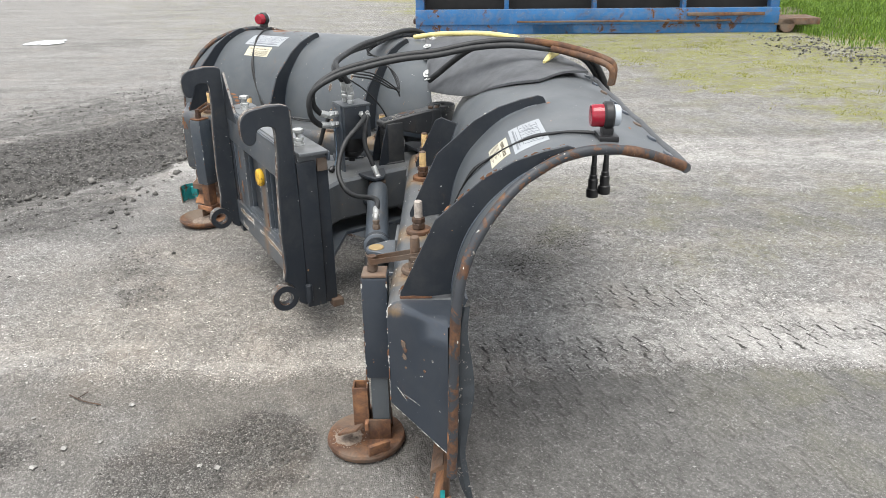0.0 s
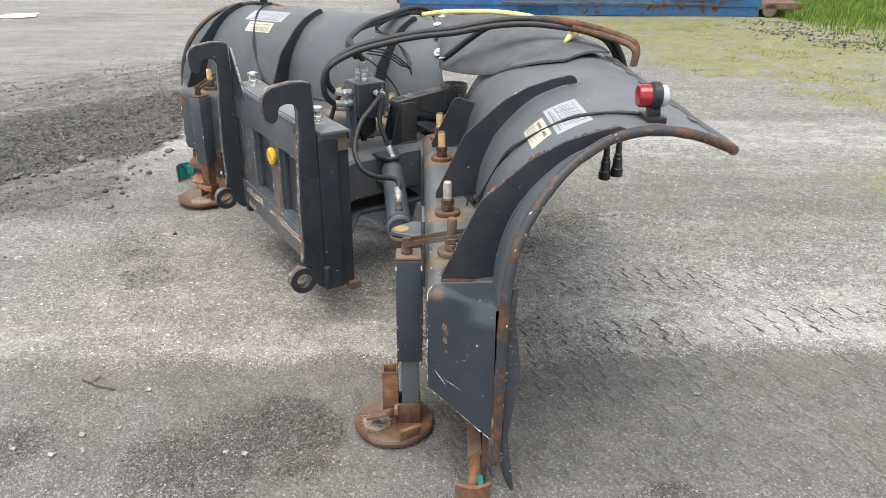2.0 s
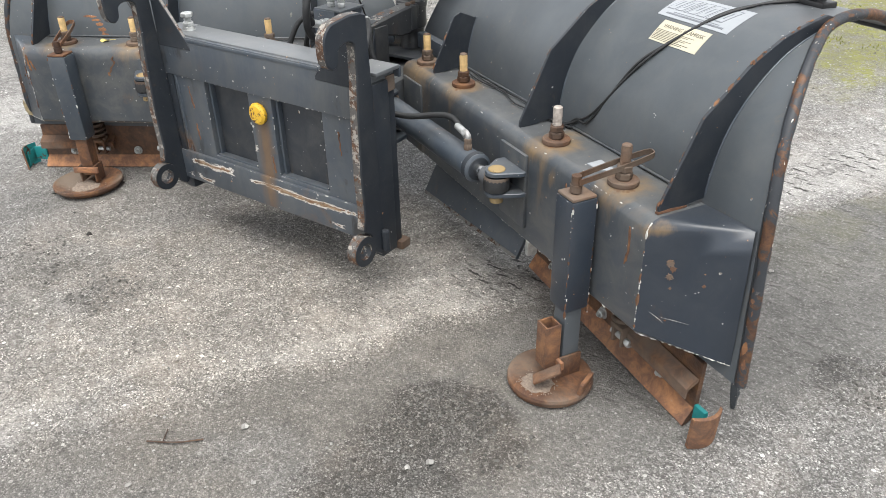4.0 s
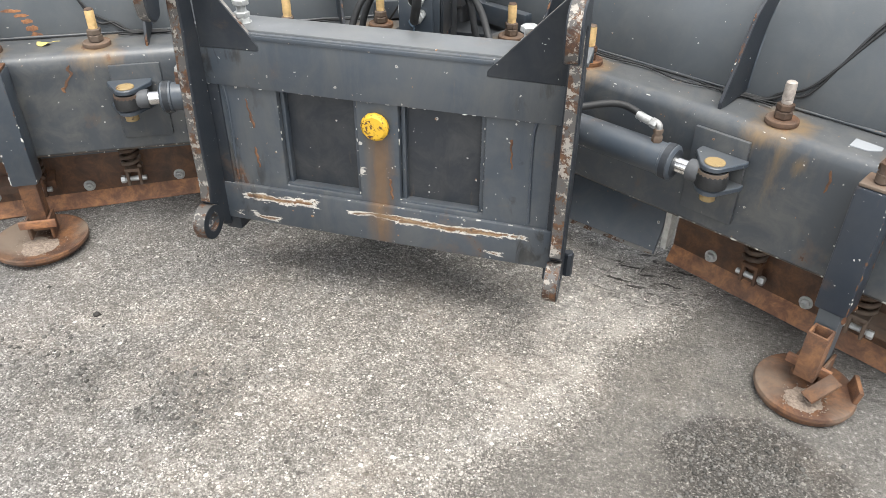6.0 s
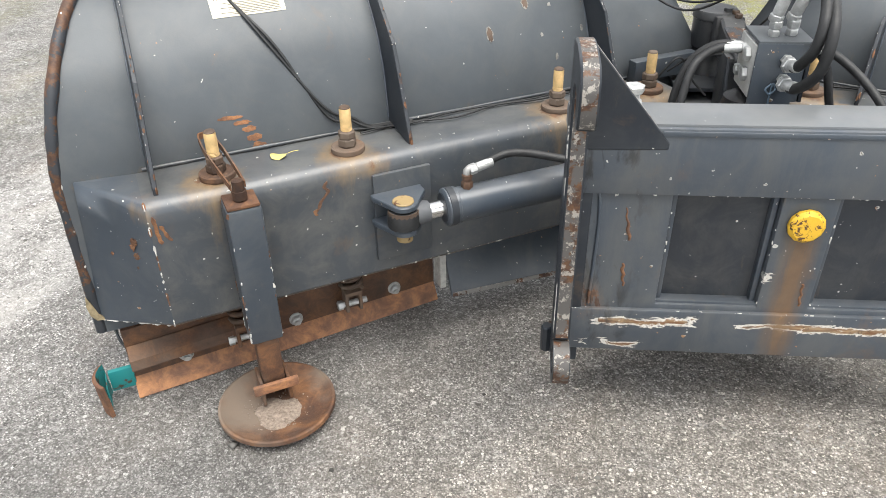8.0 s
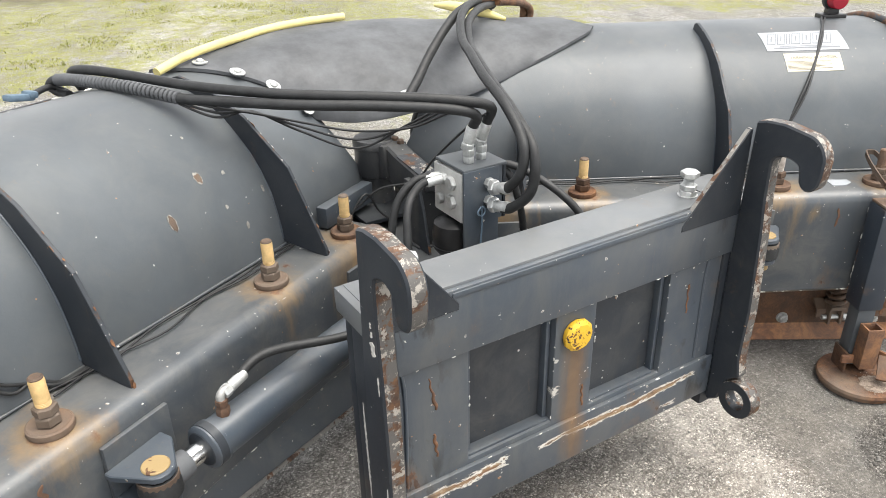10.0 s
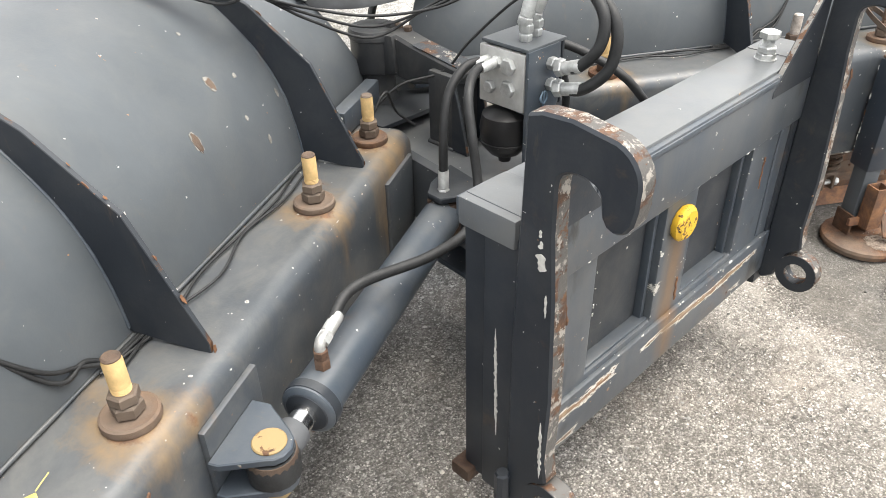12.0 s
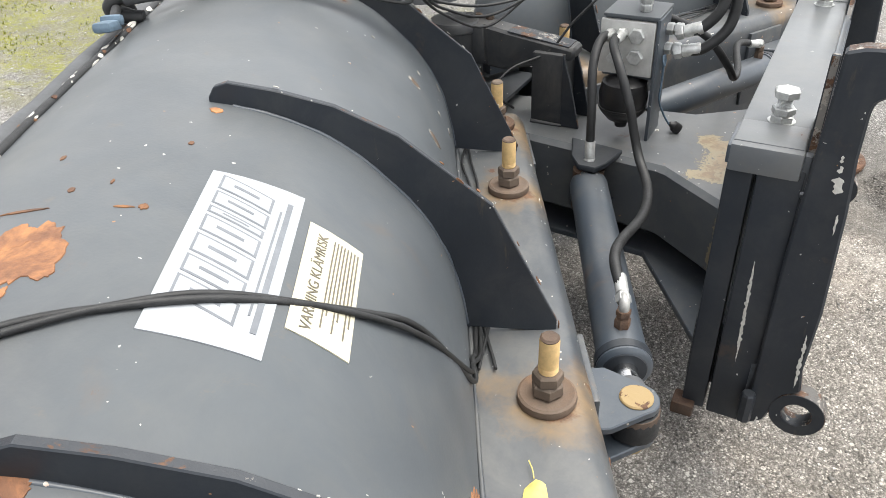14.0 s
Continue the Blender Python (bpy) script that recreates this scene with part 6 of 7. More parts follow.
def ground_z(x, y):
    z = 0.004 * noise.noise(Vector((x * 2.5, y * 2.5, 1)))
    r = math.hypot(x, y)
    z += 0.02 * noise.noise(Vector((x * 0.5, y * 0.5, 7))) * smooth(3, 8, r)
    s = soil_at(x, y) if -9 < x < 1 and -5 < y < 4 else 0.0
    if s > 0.01:
        q, along = soil_frame(x, y)
        rut = 1 - abs(noise.noise(Vector(((along + q) * 2.6, (q - along) * 0.45, 3.0))) * 2.2)
        lump = noise.fractal(Vector((x * 5, y * 5, 0.3)), 0.7, 2.1, 5)
        z += s * (0.004 + 0.035 * max(0.0, rut) + 0.040 * max(-0.4, lump))
    return z


m = Mat("gravel_yard")


def attr(mat, name):
    n = mat.t.nodes.new("ShaderNodeAttribute")
    n.attribute_name = name
    return n.outputs["Fac"]


soil_f, lane_f, moss_f, grit_shade_f, tread_f = attr(m, "soil"), attr(m, "lane"), attr(m, "moss"), attr(m, "coarse"), attr(m, "tread")
fine, mid = m.noise(230, 3, 0.8), m.noise(17, 8, 0.7)
# grains of three sizes, each with its own grey and dark joints
grit, cell = m.voronoi(240, "F1", "Color"), m.voronoi(240)
big, big_cell = m.voronoi(105, "F1", "Color"), m.voronoi(105)
lump_c, lump_cell = m.voronoi(48, "F1", "Color"), m.voronoi(48)
base = m.ramp(m.axis(0, grit), [(0.0, (0.095, 0.092, 0.088)), (0.3, (0.195, 0.189, 0.180)), (0.62, (0.265, 0.257, 0.245)), (0.86, (0.35, 0.340, 0.324)), (0.97, (0.58, 0.567, 0.545))])
base = m.mix(m.ramp(cell, [(0.44, 0.0), (0.66, 0.6)]), base, (0.075, 0.072, 0.067))
stone = m.math("MULTIPLY", m.ramp(m.axis(1, big), [(0.66, 0.0), (0.70, 0.85)]), m.ramp(big_cell, [(0.34, 1.0), (0.40, 0.0)]))
base = m.mix(stone, base, m.ramp(m.axis(2, big), [(0.0, (0.09, 0.088, 0.085)), (0.45, (0.25, 0.243, 0.232)), (0.8, (0.38, 0.37, 0.352)), (1.0, (0.66, 0.65, 0.62))]))
rock = m.math("MULTIPLY", m.ramp(m.axis(1, lump_c), [(0.87, 0.0), (0.89, 1.0)]), m.ramp(lump_cell, [(0.26, 1.0), (0.31, 0.0)]))
base = m.mix(rock, base, m.ramp(m.axis(2, lump_c), [(0.0, (0.08, 0.076, 0.072)), (0.5, (0.27, 0.262, 0.25)), (1.0, (0.62, 0.61, 0.585))]))
# darker hollows and paler clods a few centimetres wide
clod = m.noise(30, 6, 0.8, 0.3, m.warp(0.05, 8))
away = m.ramp(m.math("ADD", m.axis(1), m.math("MULTIPLY", m.noise(1.1, 4), 1.2)), [(0.0, 0.5), (0.8, 1.0)])
base = m.mix(m.math("MULTIPLY", m.ramp(clod, [(0.39, 0.85), (0.46, 0.0)]), away), base, (0.085, 0.082, 0.076))
base = m.mix(m.math("MULTIPLY", m.ramp(clod, [(0.55, 0.0), (0.62, 0.55)]), away), base, (0.46, 0.45, 0.43))
base = m.mix(m.ramp(mid, [(0.38, 0.45), (0.50, 0.0)]), base, (0.11, 0.107, 0.10))
base = m.mix(m.ramp(m.noise(2.7, 6, 0.65), [(0.50, 0.0), (0.72, 0.3)]), base, (0.26, 0.22, 0.185))
# long drags along the drive, the pale lane and the dark damp lane
turned = m.t.nodes.new("ShaderNodeMapping")
m.t.links.new(m.coord, turned.inputs["Vector"])
turned.inputs["Rotation"].default_value = (0, 0, radians(-61.3))
drag = m.noise(1.0, 8, 0.7, 0.5, m.stretch(0.55, 3.0, 1, turned.outputs[0]))
cloud = m.noise(5.5, 7, 0.7)
tone_f = m.math("ADD", m.math("MULTIPLY", lane_f, 1.05), m.math("ADD", m.math("MULTIPLY", m.math("SUBTRACT", drag, 0.5), 2.6), m.math("MULTIPLY", m.math("SUBTRACT", cloud, 0.5), 1.7)))
tone_f = m.math("SUBTRACT", tone_f, m.math("MULTIPLY", grit_shade_f, 0.35))
base = m.mix(1.0, base, m.math("MAXIMUM", m.math("ADD", m.math("MULTIPLY", tone_f, 0.55), 1.12), 0.48), "MULTIPLY")
base = m.mix(m.ramp(tone_f, [(0.45, 0.0), (1.3, 0.40)]), base, (0.52, 0.51, 0.49))
packed = m.math("MULTIPLY", m.ramp(m.math("MULTIPLY", lane_f, -1.0), [(0.2, 0.0), (0.8, 0.6)]), m.ramp(grit_shade_f, [(0.1, 1.0), (0.5, 0.0)]))
base = m.mix(packed, base, m.mix(m.ramp(m.noise(14, 8, 0.75), [(0.36, 0.0), (0.62, 1.0)]), (0.13, 0.127, 0.12), (0.235, 0.229, 0.217)))
# fine stones and pits
chip = m.noise(85, 5, 0.85, 0.2)
base = m.mix(m.ramp(chip, [(0.37, 0.7), (0.45, 0.0)]), base, (0.055, 0.053, 0.05))
base = m.mix(m.ramp(chip, [(0.56, 0.0), (0.64, 0.55)]), base, (0.58, 0.57, 0.545))
# dry brown earth trodden into the gravel beside the frame
near_x = m.math("SUBTRACT", 1.0, m.math("DIVIDE", m.math("ABSOLUTE", m.math("SUBTRACT", m.axis(0), 0.2)), 1.5), clamp=True)
near_y = m.math("SUBTRACT", 1.0, m.math("DIVIDE", m.math("ABSOLUTE", m.math("ADD", m.axis(1), 1.1)), 1.1), clamp=True)
tan = m.math("MULTIPLY", m.math("MULTIPLY", near_x, near_y), m.ramp(m.noise(3.1, 6, 0.65), [(0.35, 0.3), (0.62, 1.0)]))
base = m.mix(m.ramp(tan, [(0.0, 0.0), (0.35, 0.9)]), base, (1.0, 0.953, 0.893), "MULTIPLY")
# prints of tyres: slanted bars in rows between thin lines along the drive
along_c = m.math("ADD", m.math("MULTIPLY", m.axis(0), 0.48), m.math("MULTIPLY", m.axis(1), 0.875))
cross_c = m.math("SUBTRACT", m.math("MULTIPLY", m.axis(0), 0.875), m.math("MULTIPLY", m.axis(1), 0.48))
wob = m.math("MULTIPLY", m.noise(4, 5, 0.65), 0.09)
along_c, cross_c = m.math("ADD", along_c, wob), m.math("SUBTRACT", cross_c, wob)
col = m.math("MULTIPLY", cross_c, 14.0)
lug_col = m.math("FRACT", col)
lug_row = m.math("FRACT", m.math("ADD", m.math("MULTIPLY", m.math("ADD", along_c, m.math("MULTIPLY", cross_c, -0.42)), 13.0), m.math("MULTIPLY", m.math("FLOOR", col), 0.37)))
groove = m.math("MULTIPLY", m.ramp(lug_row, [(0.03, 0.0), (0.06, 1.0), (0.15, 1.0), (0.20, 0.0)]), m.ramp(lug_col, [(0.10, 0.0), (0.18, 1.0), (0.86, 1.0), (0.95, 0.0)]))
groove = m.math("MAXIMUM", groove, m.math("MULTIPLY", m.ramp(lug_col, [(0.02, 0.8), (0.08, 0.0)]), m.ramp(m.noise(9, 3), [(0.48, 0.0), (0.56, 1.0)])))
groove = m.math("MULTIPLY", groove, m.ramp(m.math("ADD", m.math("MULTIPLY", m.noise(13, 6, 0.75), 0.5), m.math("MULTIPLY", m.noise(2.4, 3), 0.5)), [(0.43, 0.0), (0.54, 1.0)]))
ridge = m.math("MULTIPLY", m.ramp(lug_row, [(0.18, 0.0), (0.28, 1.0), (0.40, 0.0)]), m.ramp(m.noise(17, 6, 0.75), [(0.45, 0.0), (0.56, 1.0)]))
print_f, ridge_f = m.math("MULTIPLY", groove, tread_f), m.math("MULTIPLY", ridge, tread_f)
# Shade of the relief put into the colour: grooves darkened, ridges paled.
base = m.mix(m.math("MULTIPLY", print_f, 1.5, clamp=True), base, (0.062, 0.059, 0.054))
base = m.mix(m.math("MULTIPLY", ridge_f, 0.55), base, (0.42, 0.41, 0.39))
# moss between the stones
speck = m.ramp(m.math("ADD", m.noise(55, 6, 0.75), m.math("MULTIPLY", m.noise(9, 5, 0.7), 0.6)), [(0.72, 0.15), (0.86, 1.0)])
patch = m.ramp(m.math("ADD", m.noise(2.6, 8, 0.75, 0.5, m.stretch(1, 0.6, 1)), m.math("MULTIPLY", moss_f, 0.30)), [(0.66, 0.0), (0.80, 0.95)])
patch = m.math("MULTIPLY", m.math("MULTIPLY", patch, speck), m.ramp(moss_f, [(0.02, 0.0), (0.4, 1.0)]))
base = m.mix(patch, base, m.mix(m.noise(60, 5, 0.7), (0.10, 0.115, 0.02), (0.37, 0.37, 0.07)))
brown = m.math("MULTIPLY", m.ramp(m.noise(3.4, 7, 0.75), [(0.46, 0.0), (0.62, 0.45)]), moss_f)
base = m.mix(brown, base, m.mix(m.noise(48, 6, 0.75), (0.05, 0.043, 0.03), (0.25, 0.215, 0.14)))
olive = m.math("MULTIPLY", m.ramp(m.noise(2.1, 7, 0.7), [(0.46, 0.0), (0.62, 0.5)]), m.ramp(m.axis(1), [(0.0, 0.0), (1.0, 1.0)]))
base = m.mix(m.math("MULTIPLY", olive, m.ramp(m.math("ADD", m.math("MULTIPLY", lane_f, 0.5), m.noise(26, 6, 0.7)), [(0.42, 1.0), (0.62, 0.0)])), base, (0.19, 0.185, 0.10))
# dark earth under the far verge
earth = m.ramp(m.math("SUBTRACT", m.math("ADD", m.axis(1), m.math("MULTIPLY", m.noise(1.1, 7, 0.7), 3.0)), 10.6), [(0.0, 0.0), (1.0, 0.85)])
base = m.mix(earth, base, m.mix(m.noise(22, 6, 0.75), (0.035, 0.03, 0.02), (0.15, 0.13, 0.08)))
# churned soil: dark earth streaked along the ruts, with grey crushed stone
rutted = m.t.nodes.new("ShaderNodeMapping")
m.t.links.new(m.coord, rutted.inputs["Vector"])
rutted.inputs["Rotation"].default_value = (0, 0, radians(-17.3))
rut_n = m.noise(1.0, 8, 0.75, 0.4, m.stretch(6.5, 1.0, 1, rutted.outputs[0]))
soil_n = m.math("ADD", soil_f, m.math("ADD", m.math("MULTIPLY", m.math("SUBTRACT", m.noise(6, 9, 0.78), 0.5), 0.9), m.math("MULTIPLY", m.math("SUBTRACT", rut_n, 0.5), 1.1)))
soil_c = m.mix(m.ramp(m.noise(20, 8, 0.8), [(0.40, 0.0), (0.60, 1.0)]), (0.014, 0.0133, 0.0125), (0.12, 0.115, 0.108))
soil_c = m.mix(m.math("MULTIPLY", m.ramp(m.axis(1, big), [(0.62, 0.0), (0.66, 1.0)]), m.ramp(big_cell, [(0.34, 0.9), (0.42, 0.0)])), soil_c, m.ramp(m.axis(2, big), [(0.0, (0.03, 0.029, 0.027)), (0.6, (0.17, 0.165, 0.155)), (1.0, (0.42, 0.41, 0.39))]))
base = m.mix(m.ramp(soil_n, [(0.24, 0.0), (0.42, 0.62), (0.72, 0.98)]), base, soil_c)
base_rough = m.math("ADD", m.math("MULTIPLY", fine, 0.2), 0.72)
height = m.math("ADD", m.math("MULTIPLY", fine, 0.35), m.math("ADD", m.math("MULTIPLY", cell, -0.9), m.math("ADD", m.math("ADD", m.math("MULTIPLY", mid, 0.9), m.math("ADD", m.math("MULTIPLY", clod, 1.6), m.math("MULTIPLY", chip, 1.2))), m.math("ADD", m.math("ADD", m.math("MULTIPLY", print_f, -2.6), m.math("MULTIPLY", ridge_f, 1.0)), m.math("ADD", m.math("MULTIPLY", stone, 0.8), m.math("MULTIPLY", rock, 1.4))))))
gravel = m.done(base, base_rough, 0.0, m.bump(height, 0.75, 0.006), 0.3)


def axis_steps():
    out, v, step = [0.0], 0.0, 0.036
    while v < 900:
        if v > 3.6:
            step *= 1.13
        v += step
        out.append(v)
    return [-q for q in out[:0:-1]] + out


gx = axis_steps()
n = len(gx)
pts = [(x - 0.4, y - 0.4) for x in gx for y in gx]
me = bpy.data.meshes.new("ground")
me.from_pydata([(x, y, ground_z(x, y)) for x, y in pts], [], [(i * n + k, (i + 1) * n + k, (i + 1) * n + k + 1, i * n + k + 1) for i in range(n - 1) for k in range(n - 1)])
for name, fn in (("soil", soil_at), ("lane", lane_at), ("moss", moss_at), ("coarse", grit_shade_at), ("tread", tread_at)):
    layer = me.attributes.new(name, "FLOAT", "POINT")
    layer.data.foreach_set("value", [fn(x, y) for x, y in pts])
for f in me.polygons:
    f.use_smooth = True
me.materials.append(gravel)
ground = tagged(new("ground", me), "pale grey gravel yard with moss and worn lanes", "ground", "", "structure")


def pebble_mesh(bm, p, r, seed):
    rnd = random.Random(seed)
    start = len(bm.verts)
    v = []
    for d in ((1, 0, 0), (-1, 0, 0), (0, 1, 0), (0, -1, 0), (0, 0, 1), (0, 0, -1), (0.6, 0.6, 0.5), (-0.6, 0.6, 0.4), (0.6, -0.6, 0.45), (-0.6, -0.6, 0.5)):
        q = Vector(d) * r * rnd.uniform(0.65, 1.2)
        q.z *= 0.62
        v.append(bm.verts.new(p + q))
    bmesh.ops.convex_hull(bm, input=v)


OCTA = [(0, 2, 4), (2, 1, 4), (1, 3, 4), (3, 0, 4), (2, 0, 5), (1, 2, 5), (3, 1, 5), (0, 3, 5)]


def pebbles(name, count, place_fn, sizes, material, label, seed, power=3.0):
    """Many small angular stones as one mesh."""
    rnd, gen = random.Random(seed), np.random.RandomState(seed)
    at = np.array([p for p in (place_fn(rnd) for _ in range(count)) if p is not None])
    n = len(at)
    corner = np.array([(1, 0, 0), (-1, 0, 0), (0, 1, 0), (0, -1, 0), (0, 0, 0.7), (0, 0, -0.6)])
    co = corner[None] * gen.uniform(0.65, 1.25, (n, 6, 1)) + gen.uniform(-0.22, 0.22, (n, 6, 3))
    turn = gen.uniform(0, math.tau, n)
    ca, sa = np.cos(turn)[:, None], np.sin(turn)[:, None]
    x, y = co[:, :, 0] * ca - co[:, :, 1] * sa, co[:, :, 0] * sa + co[:, :, 1] * ca
    r = (sizes[0] + (sizes[1] - sizes[0]) * gen.uniform(0, 1, n) ** power)[:, None]
    co = np.stack([at[:, :1] + r * x, at[:, 1:2] + r * y, at[:, 2:3] + r * (co[:, :, 2] + 0.2)], axis=2)
    faces = (np.array(OCTA)[None] + 6 * np.arange(n)[:, None, None]).ravel()
    me = bpy.data.meshes.new(name)
    me.vertices.add(n * 6)
    me.vertices.foreach_set("co", co.ravel())
    me.loops.add(n * 24)
    me.loops.foreach_set("vertex_index", faces.astype(np.int32))
    me.polygons.add(n * 8)
    me.polygons.foreach_set("loop_start", np.arange(0, n * 24, 3, dtype=np.int32))
    me.update(calc_edges=True)
    me.materials.append(material)
    return tagged(new(name, me), label, "stones", "", "stuff")


def stone_mat(name, lo, hi):
    m = Mat(name)
    isl = m.t.nodes.new("ShaderNodeNewGeometry").outputs["Random Per Island"]
    c = m.mix(isl, lo, hi)
    c = m.mix(m.math("MULTIPLY", m.noise(120, 4), 0.3), c, (0.2, 0.19, 0.17))
    return m.done(c, 0.85, 0, m.bump(m.noise(150, 4), 0.3, 0.003), 0.3)


stone_pale = stone_mat("pale_gravel", (0.11, 0.106, 0.10), (0.44, 0.43, 0.405))
stone_white = stone_mat("white_crushed_stone", (0.12, 0.117, 0.105), (0.50, 0.49, 0.46))
stone_mid = stone_mat("coarse_grit_stone", (0.04, 0.039, 0.036), (0.21, 0.203, 0.19))
stone_dark = stone_mat("dark_gravel", (0.012, 0.0115, 0.011), (0.22, 0.213, 0.20))


def yard(rnd):
    x, y = rnd.uniform(-3.2, 3.4), rnd.uniform(-2.6, 3.6)
    if rnd.random() < -0.9 * lane_at(x, y):
        return None
    return (x, y, ground_z(x, y))


def loose_grit(rnd):
    cx, cy, r = rnd.choice(GRIT_AND_SHADE)
    x, y = cx + rnd.gauss(0, r * 0.55), cy + rnd.gauss(0, r * 0.55)
    return (x, y, 0.0) if rnd.random() < grit_shade_at(x, y) + 0.1 else None


def near_soil(rnd):
    x, y = rnd.uniform(-6.6, -0.5), rnd.uniform(-3.6, 2.2)
    s = soil_at(x, y)
    if rnd.random() > s * 0.9 + 0.012:
        return None
    return (x, y, ground_z(x, y))


def soil_edge(rnd):
    x, y = rnd.uniform(-5.6, -0.5), rnd.uniform(-3.2, 1.4)
    q, along = soil_frame(x, y)
    if abs(q - 0.04) < 0.10 and 0.25 < along < 4.5 or abs(along + q - 1.5) < 0.16 and q > 0:
        return (x, y, ground_z(x, y) + 0.002)
    return None


def far_yard(rnd):
    x, y = rnd.uniform(-7, 4), 0.9 + 8 * rnd.random() ** 1.4
    return (x, y, ground_z(x, y))


pebbles("far_gravel", 26000, far_yard, (0.002, 0.010), stone_white, "loose stones on the far yard", 13)
pebbles("coarse_grit", 9000, loose_grit, (0.0015, 0.008), stone_mid, "patches of coarse loose grit on the yard", 14)
pebbles("loose_gravel", 60000, yard, (0.0012, 0.0058), stone_pale, "small loose grey stones on the yard", 11, 2.5)
pebbles("soil_edge_rubble", 9000, soil_edge, (0.003, 0.034), stone_mid, "grey broken stones along the soil's edge", 15, 6.0)
pebbles("dark_rubble", 60000, near_soil, (0.0015, 0.014), stone_dark, "dark crushed stones and clods", 12, 3.0)

# ---- blue container behind ----
A, B = Vector((-8.47, 4.19, 0)), Vector((-5.25, 9.15, 0))
along = (B - A).normalized()
ang = math.degrees(math.atan2(along.y, along.x))
L = (B - A).length
cont = thing("container", A, "blue rusty steel roll-off container on skids", "container")


def cblock(name, a, depth, z, sx, sy, sz, material, label="", bevel=0.01):
    mm = Matrix.Translation(A + along * a + Vector((-along.y, along.x, 0)) * depth + Vector((0, 0, z))) @ pose(0, 0, 0, 0, 0, ang)
    return part(name, block(sx, sy, sz, mm, bevel), material, cont, label)


cblock("bottom_skid", 1.35, 0.1, 0.08, 2.6, 0.14, 0.16, blue_steel)
cblock("bottom_skid", L - 2.0, 0.1, 0.08, 3.9, 0.14, 0.16, blue_steel, "rusty blue skid")
cblock("lower_rail", L / 2, 0.05, 0.27, L - 0.1, 0.12, 0.24, blue_steel, "blue lower rail, flaking to rust")
cblock("back_panel", L / 2, 0.35, 1.15, L - 0.2, 0.05, 1.7, black_inside, "black side panel")
for k in range(5):
    cblock("post", 0.12 + (L - 0.24) * k / 4, 0.14, 1.2, 0.14 if k in (0, 4) else 0.07, 0.18, 1.65, blue_steel)
cblock("top_rail", L / 2, 0.1, 2.05, L, 0.16, 0.14, blue_steel)
cblock("far_panel", L / 2, 2.3, 1.1, L, 0.06, 2.0, blue_steel)
cblock("floor_plate", L / 2, 1.2, 0.2, L, 2.2, 0.08, rust_dark)
cblock("coupling_bar", L - 0.9, -0.06, 0.30, 1.2, 0.05, 0.05, rust)
cblock("coupling_bar", L - 2.5, -0.05, 0.20, 3.4, 0.03, 0.03, rust)
cblock("end_skid", L + 0.25, 0.3, 0.17, 0.7, 0.6, 0.1, rust)
part("end_roller", lathe([(0.0, 0), (0.11, 0), (0.11, 0.3), (0, 0.3)], Matrix.Translation(A + along * (L + 0.1) + Vector((0, 0, 0.11))) @ pose(0, 0, 0, 90, 0, ang + 180), 16), rust, cont)


# ---- grass, leaf and puddle ----
grass_m = Mat("grass_blades")
isl = grass_m.t.nodes.new("ShaderNodeNewGeometry").outputs["Random Per Island"]
grass = grass_m.done(grass_m.mix(isl, (0.05, 0.11, 0.012), (0.18, 0.29, 0.03)), 0.6, 0, None, 0.3)
moss_m = Mat("moss_tufts")
isl = moss_m.t.nodes.new("ShaderNodeNewGeometry").outputs["Random Per Island"]
moss = moss_m.done(moss_m.mix(isl, (0.12, 0.15, 0.02), (0.38, 0.36, 0.08)), 0.7, 0, None, 0.3)


def tufts(name, count, where, tall, spread, blades, material, label, seed):
    rnd = random.Random(seed)
    verts, faces = [], []
    for _ in range(count):
        at = where(rnd)
        if at is None:
            continue
        h0 = rnd.uniform(*tall)
        for _k in range(blades):
            a, lean = rnd.random() * math.tau, rnd.uniform(0.1, 0.7)
            ox, oy = rnd.gauss(0, spread), rnd.gauss(0, spread)
            h, wd = h0 * rnd.uniform(0.5, 1.1), 0.004 + 0.012 * h0
            dx, dy = math.cos(a), math.sin(a)
            o = len(verts)
            x, y = at[0] + ox, at[1] + oy
            for s, z in ((0, 0), (0.4, 0.6), (1, 1)):
                cx, cy = x + dx * lean * h * s * s, y + dy * lean * h * s * s
                g = wd * (1 - s)
                verts += [(cx - dy * g, cy + dx * g, at[2] + h * z), (cx + dy * g, cy - dx * g, at[2] + h * z)]
            faces += [(o, o + 1, o + 3, o + 2), (o + 2, o + 3, o + 5, o + 4)]
    me = bpy.data.meshes.new(name)
    me.from_pydata(verts, [], faces)
    me.materials.append(material)
    return tagged(new(name, me), label, "grass", "", "stuff")


def verge(rnd):
    x = rnd.uniform(-11, -1.5)
    d = 8 * rnd.random() ** 1.3
    y = 8.7 - 0.73 * (x + 3.1) + d - 0.5 + 1.5 * noise.noise(Vector((x * 0.9, d * 0.6, 1)))
    if rnd.random() > 0.08 + smooth(0.0, 1.6, d) or (x + 5.25) * 0.545 + (y - 9.15) * 0.84 < 0.35 or noise.noise(Vector((x * 1.6, y * 1.6, 6))) > 0.28 + 0.2 * d:
        return None
    return (x, y, ground_z(x, y))


def bank(rnd):
    cx, cy = rnd.choice(((-3.7, 7.8), (-2.7, 7.7), (-4.4, 8.6), (-3.2, 8.3)))
    x, y = rnd.gauss(cx, 0.4), rnd.gauss(cy, 0.22)
    return (x, y, ground_z(x, y) + 0.05 * math.exp(-((x - cx) ** 2 + (y - cy) ** 2) / 0.06))


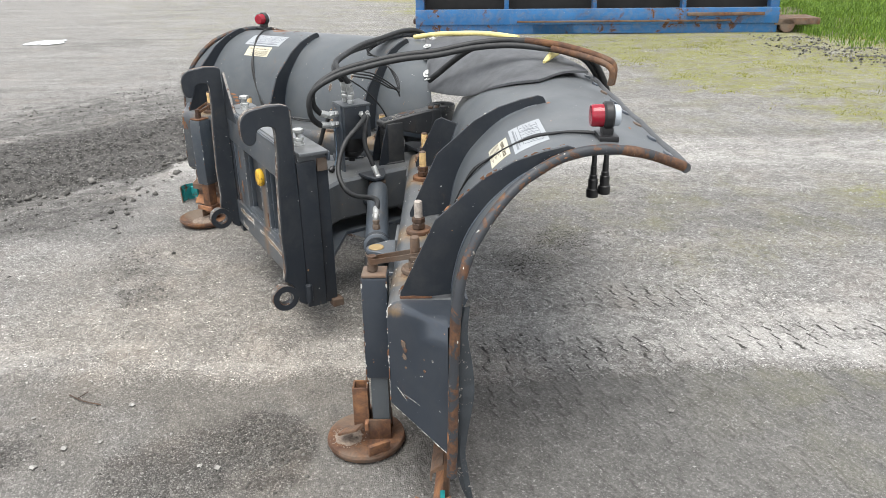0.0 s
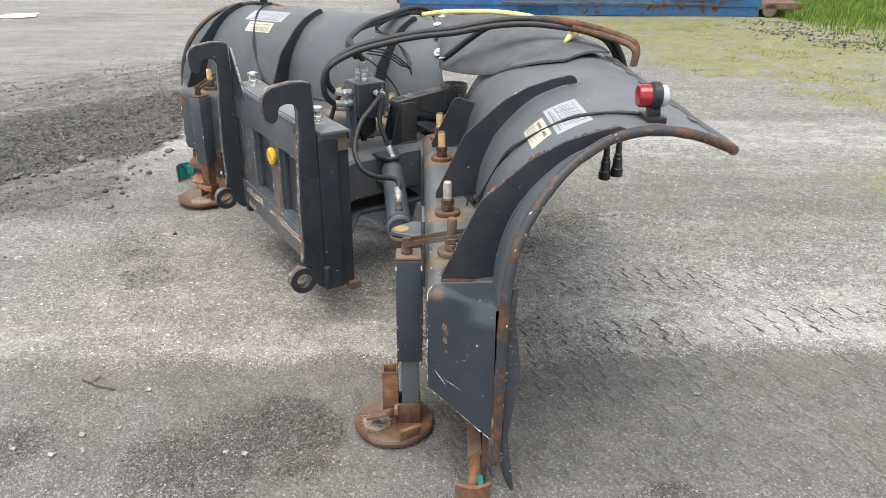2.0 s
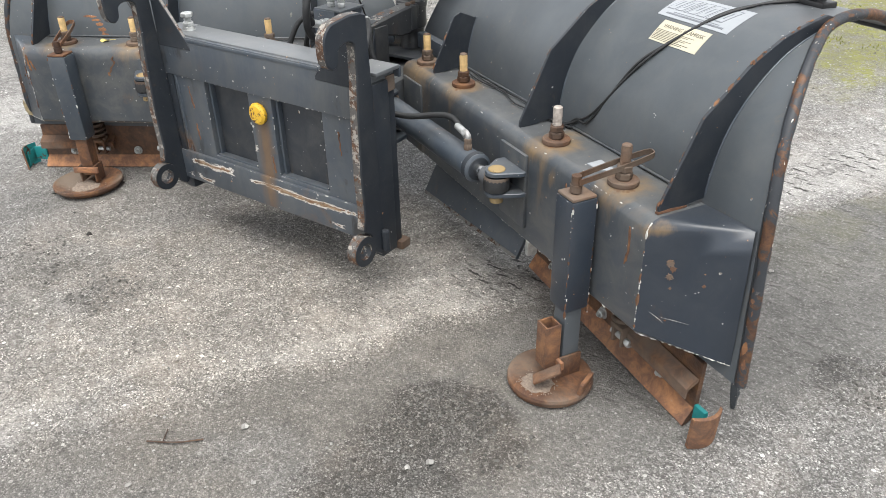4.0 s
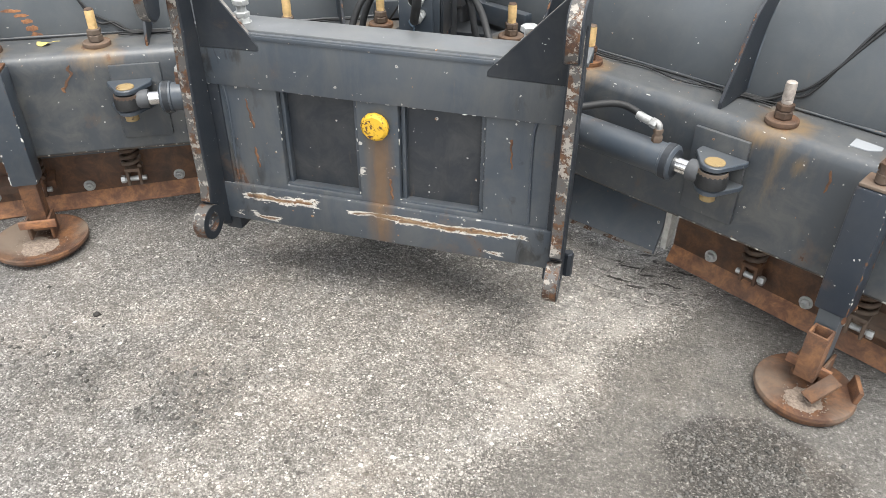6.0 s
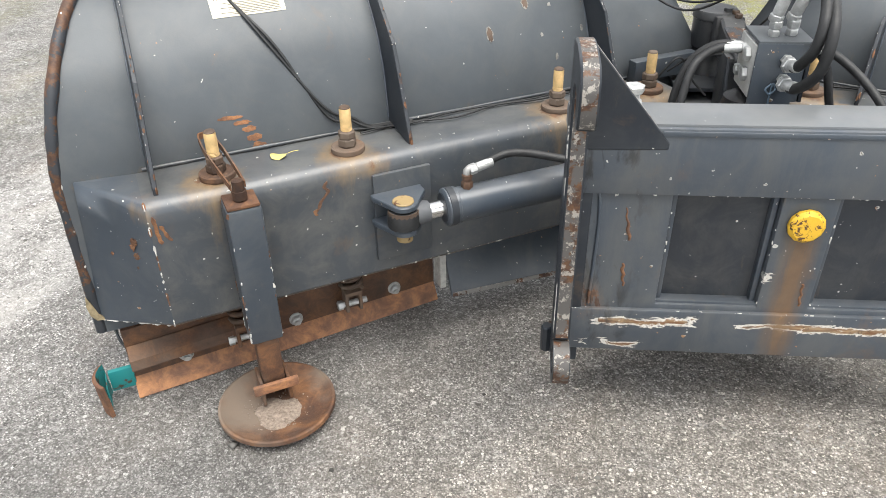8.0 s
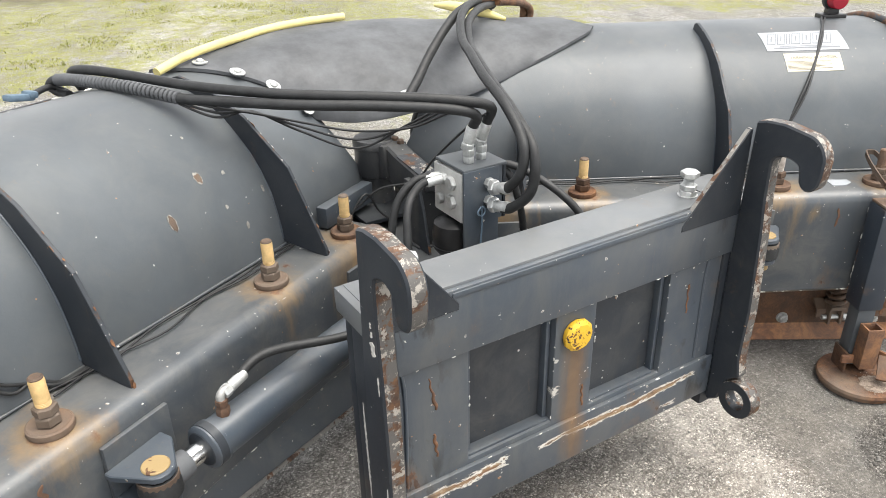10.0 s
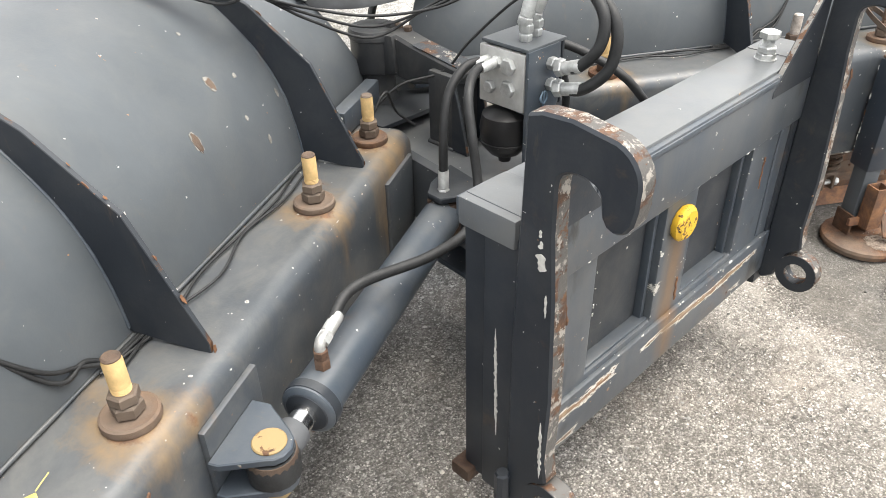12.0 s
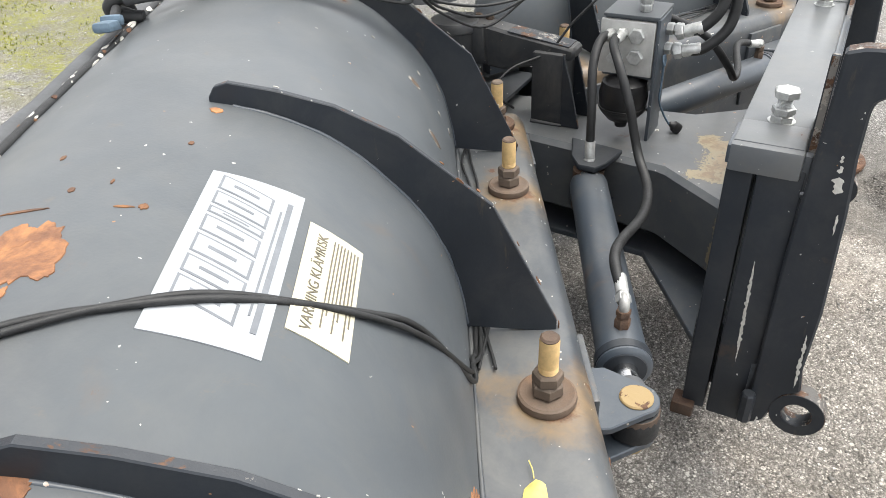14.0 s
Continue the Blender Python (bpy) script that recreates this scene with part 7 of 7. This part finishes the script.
def mossy(rnd):
    x, y = rnd.uniform(-7, 2.5), rnd.uniform(3.2, 10.5)
    q = moss_at(x, y) * smooth(-0.05, 0.35, noise.fractal(Vector((x * 1.5, y * 1.5, 8)), 0.9, 2.1, 4))
    if rnd.random() > q:
        return None
    return (x, y, ground_z(x, y))


tufts("verge_grass", 15000, verge, (0.05, 0.17), 0.07, 9, grass, "lush green grass on the yard's verge", 21)
pebbles("verge_rubble", 900, bank, (0.004, 0.03), stone_dark, "dark clods of earth on the verge", 16, 2.5)
tufts("moss_tufts", 13000, mossy, (0.006, 0.026), 0.04, 6, moss, "yellow green moss and short grass in gravel", 22)

b = bmesh.new()
rows = []
n = 14
c = wing(LEFT)(1.296, -0.035, 0.609)
ctr = b.verts.new(c + Vector((0, 0, 0.004)))
ring = []
for k in range(n):
    a = math.tau * k / n
    r = 0.0165 * (1 + 0.08 * math.sin(2 * a)) * (1.08 if k % 2 else 1.0)
    ring.append(b.verts.new(c + Vector((1.15 * r * math.cos(a), 0.9 * r * math.sin(a), 0.004 * math.cos(2 * a)))))
for k in range(n):
    b.faces.new((ctr, ring[k], ring[(k + 1) % n]))
r = bmesh.ops.extrude_face_region(b, geom=b.faces[:])
bmesh.ops.translate(b, vec=(0, 0, 0.0008), verts=[v for v in r["geom"] if isinstance(v, bmesh.types.BMVert)])
tube([c + Vector((0.02, 0.01, 0.003)), c + Vector((0.03, 0.016, 0.005)), c + Vector((0.042, 0.026, 0.004))], 0.0008, 5, 4, b)
leaf = part("fallen_leaf", b, leaf_yellow)
tagged(leaf, "small yellow birch leaf on the box beam", "leaf")

water_m = Mat("puddle_water")
water = water_m.done((0.25, 0.25, 0.24), 0.06, 0, None, 1.0)
water_m.bsdf.inputs["Coat Weight"].default_value = 1.0
b = bmesh.new()
ctr = b.verts.new((-10.95, -1.2, 0.016))
ring = []
for k in range(64):
    a = math.tau * k / 64
    r = 1 + 0.5 * noise.noise(Vector((math.cos(a) * 1.4, math.sin(a) * 1.4, 4))) + 0.25 * noise.noise(Vector((math.cos(a) * 5, math.sin(a) * 5, 2)))
    along, deep = 0.27 * r * math.cos(a), 0.36 * r * math.sin(a)
    ring.append(b.verts.new((-10.95 + 0.66 * along - 0.75 * deep, -1.2 + 0.75 * along + 0.66 * deep, 0.016)))
for k in range(64):
    b.faces.new((ctr, ring[k], ring[(k + 1) % 64]))
puddle = part("puddle", b, water)
tagged(puddle, "shallow rain puddle on the gravel yard", "puddle", "", "structure")

# ---- single loose stones that stand out on the yard ----
STONES = [(0.724, -1.70, 0.014), (1.535, 0.115, 0.012), (1.065, -1.297, 0.014), (0.577, -1.474, 0.014), (0.779, -1.793, 0.014), (0.69, -1.888, 0.013), (-1.335, -1.304, 0.022), (-1.231, -1.293, 0.016), (-1.536, -1.208, 0.02), (1.03, -1.34, 0.010), (0.742, -1.596, 0.010), (0.489, -1.778, 0.009), (0.12, -1.69, 0.008)]
for k, (x, y, r) in enumerate(STONES):
    b = bmesh.new()
    pebble_mesh(b, Vector((x, y, r * 0.45 + ground_z(x, y))), r, 40 + k)
    bmesh.ops.delete(b, geom=[q for q in b.verts if not q.link_faces], context="VERTS")
    dark = x < -1
    st = part("stone", b, stone_dark if dark else stone_pale, None, "", 0.3)
    tagged(st, "dark broken stone lying beside the soil" if dark else "pale grey stone lying loose on the gravel", "stone", "loose stones")

b = tube([(0.40, -1.66, 0.006), (0.47, -1.62, 0.008), (0.52, -1.57, 0.006)], 0.0025, 6, 5, None, 0.3)
tube([(0.44, -1.64, 0.007), (0.41, -1.60, 0.006)], 0.0018, 5, 1, b)
twig = part("twig", b, rust_dark)
tagged(twig, "thin dry brown twig lying on gravel", "twig")
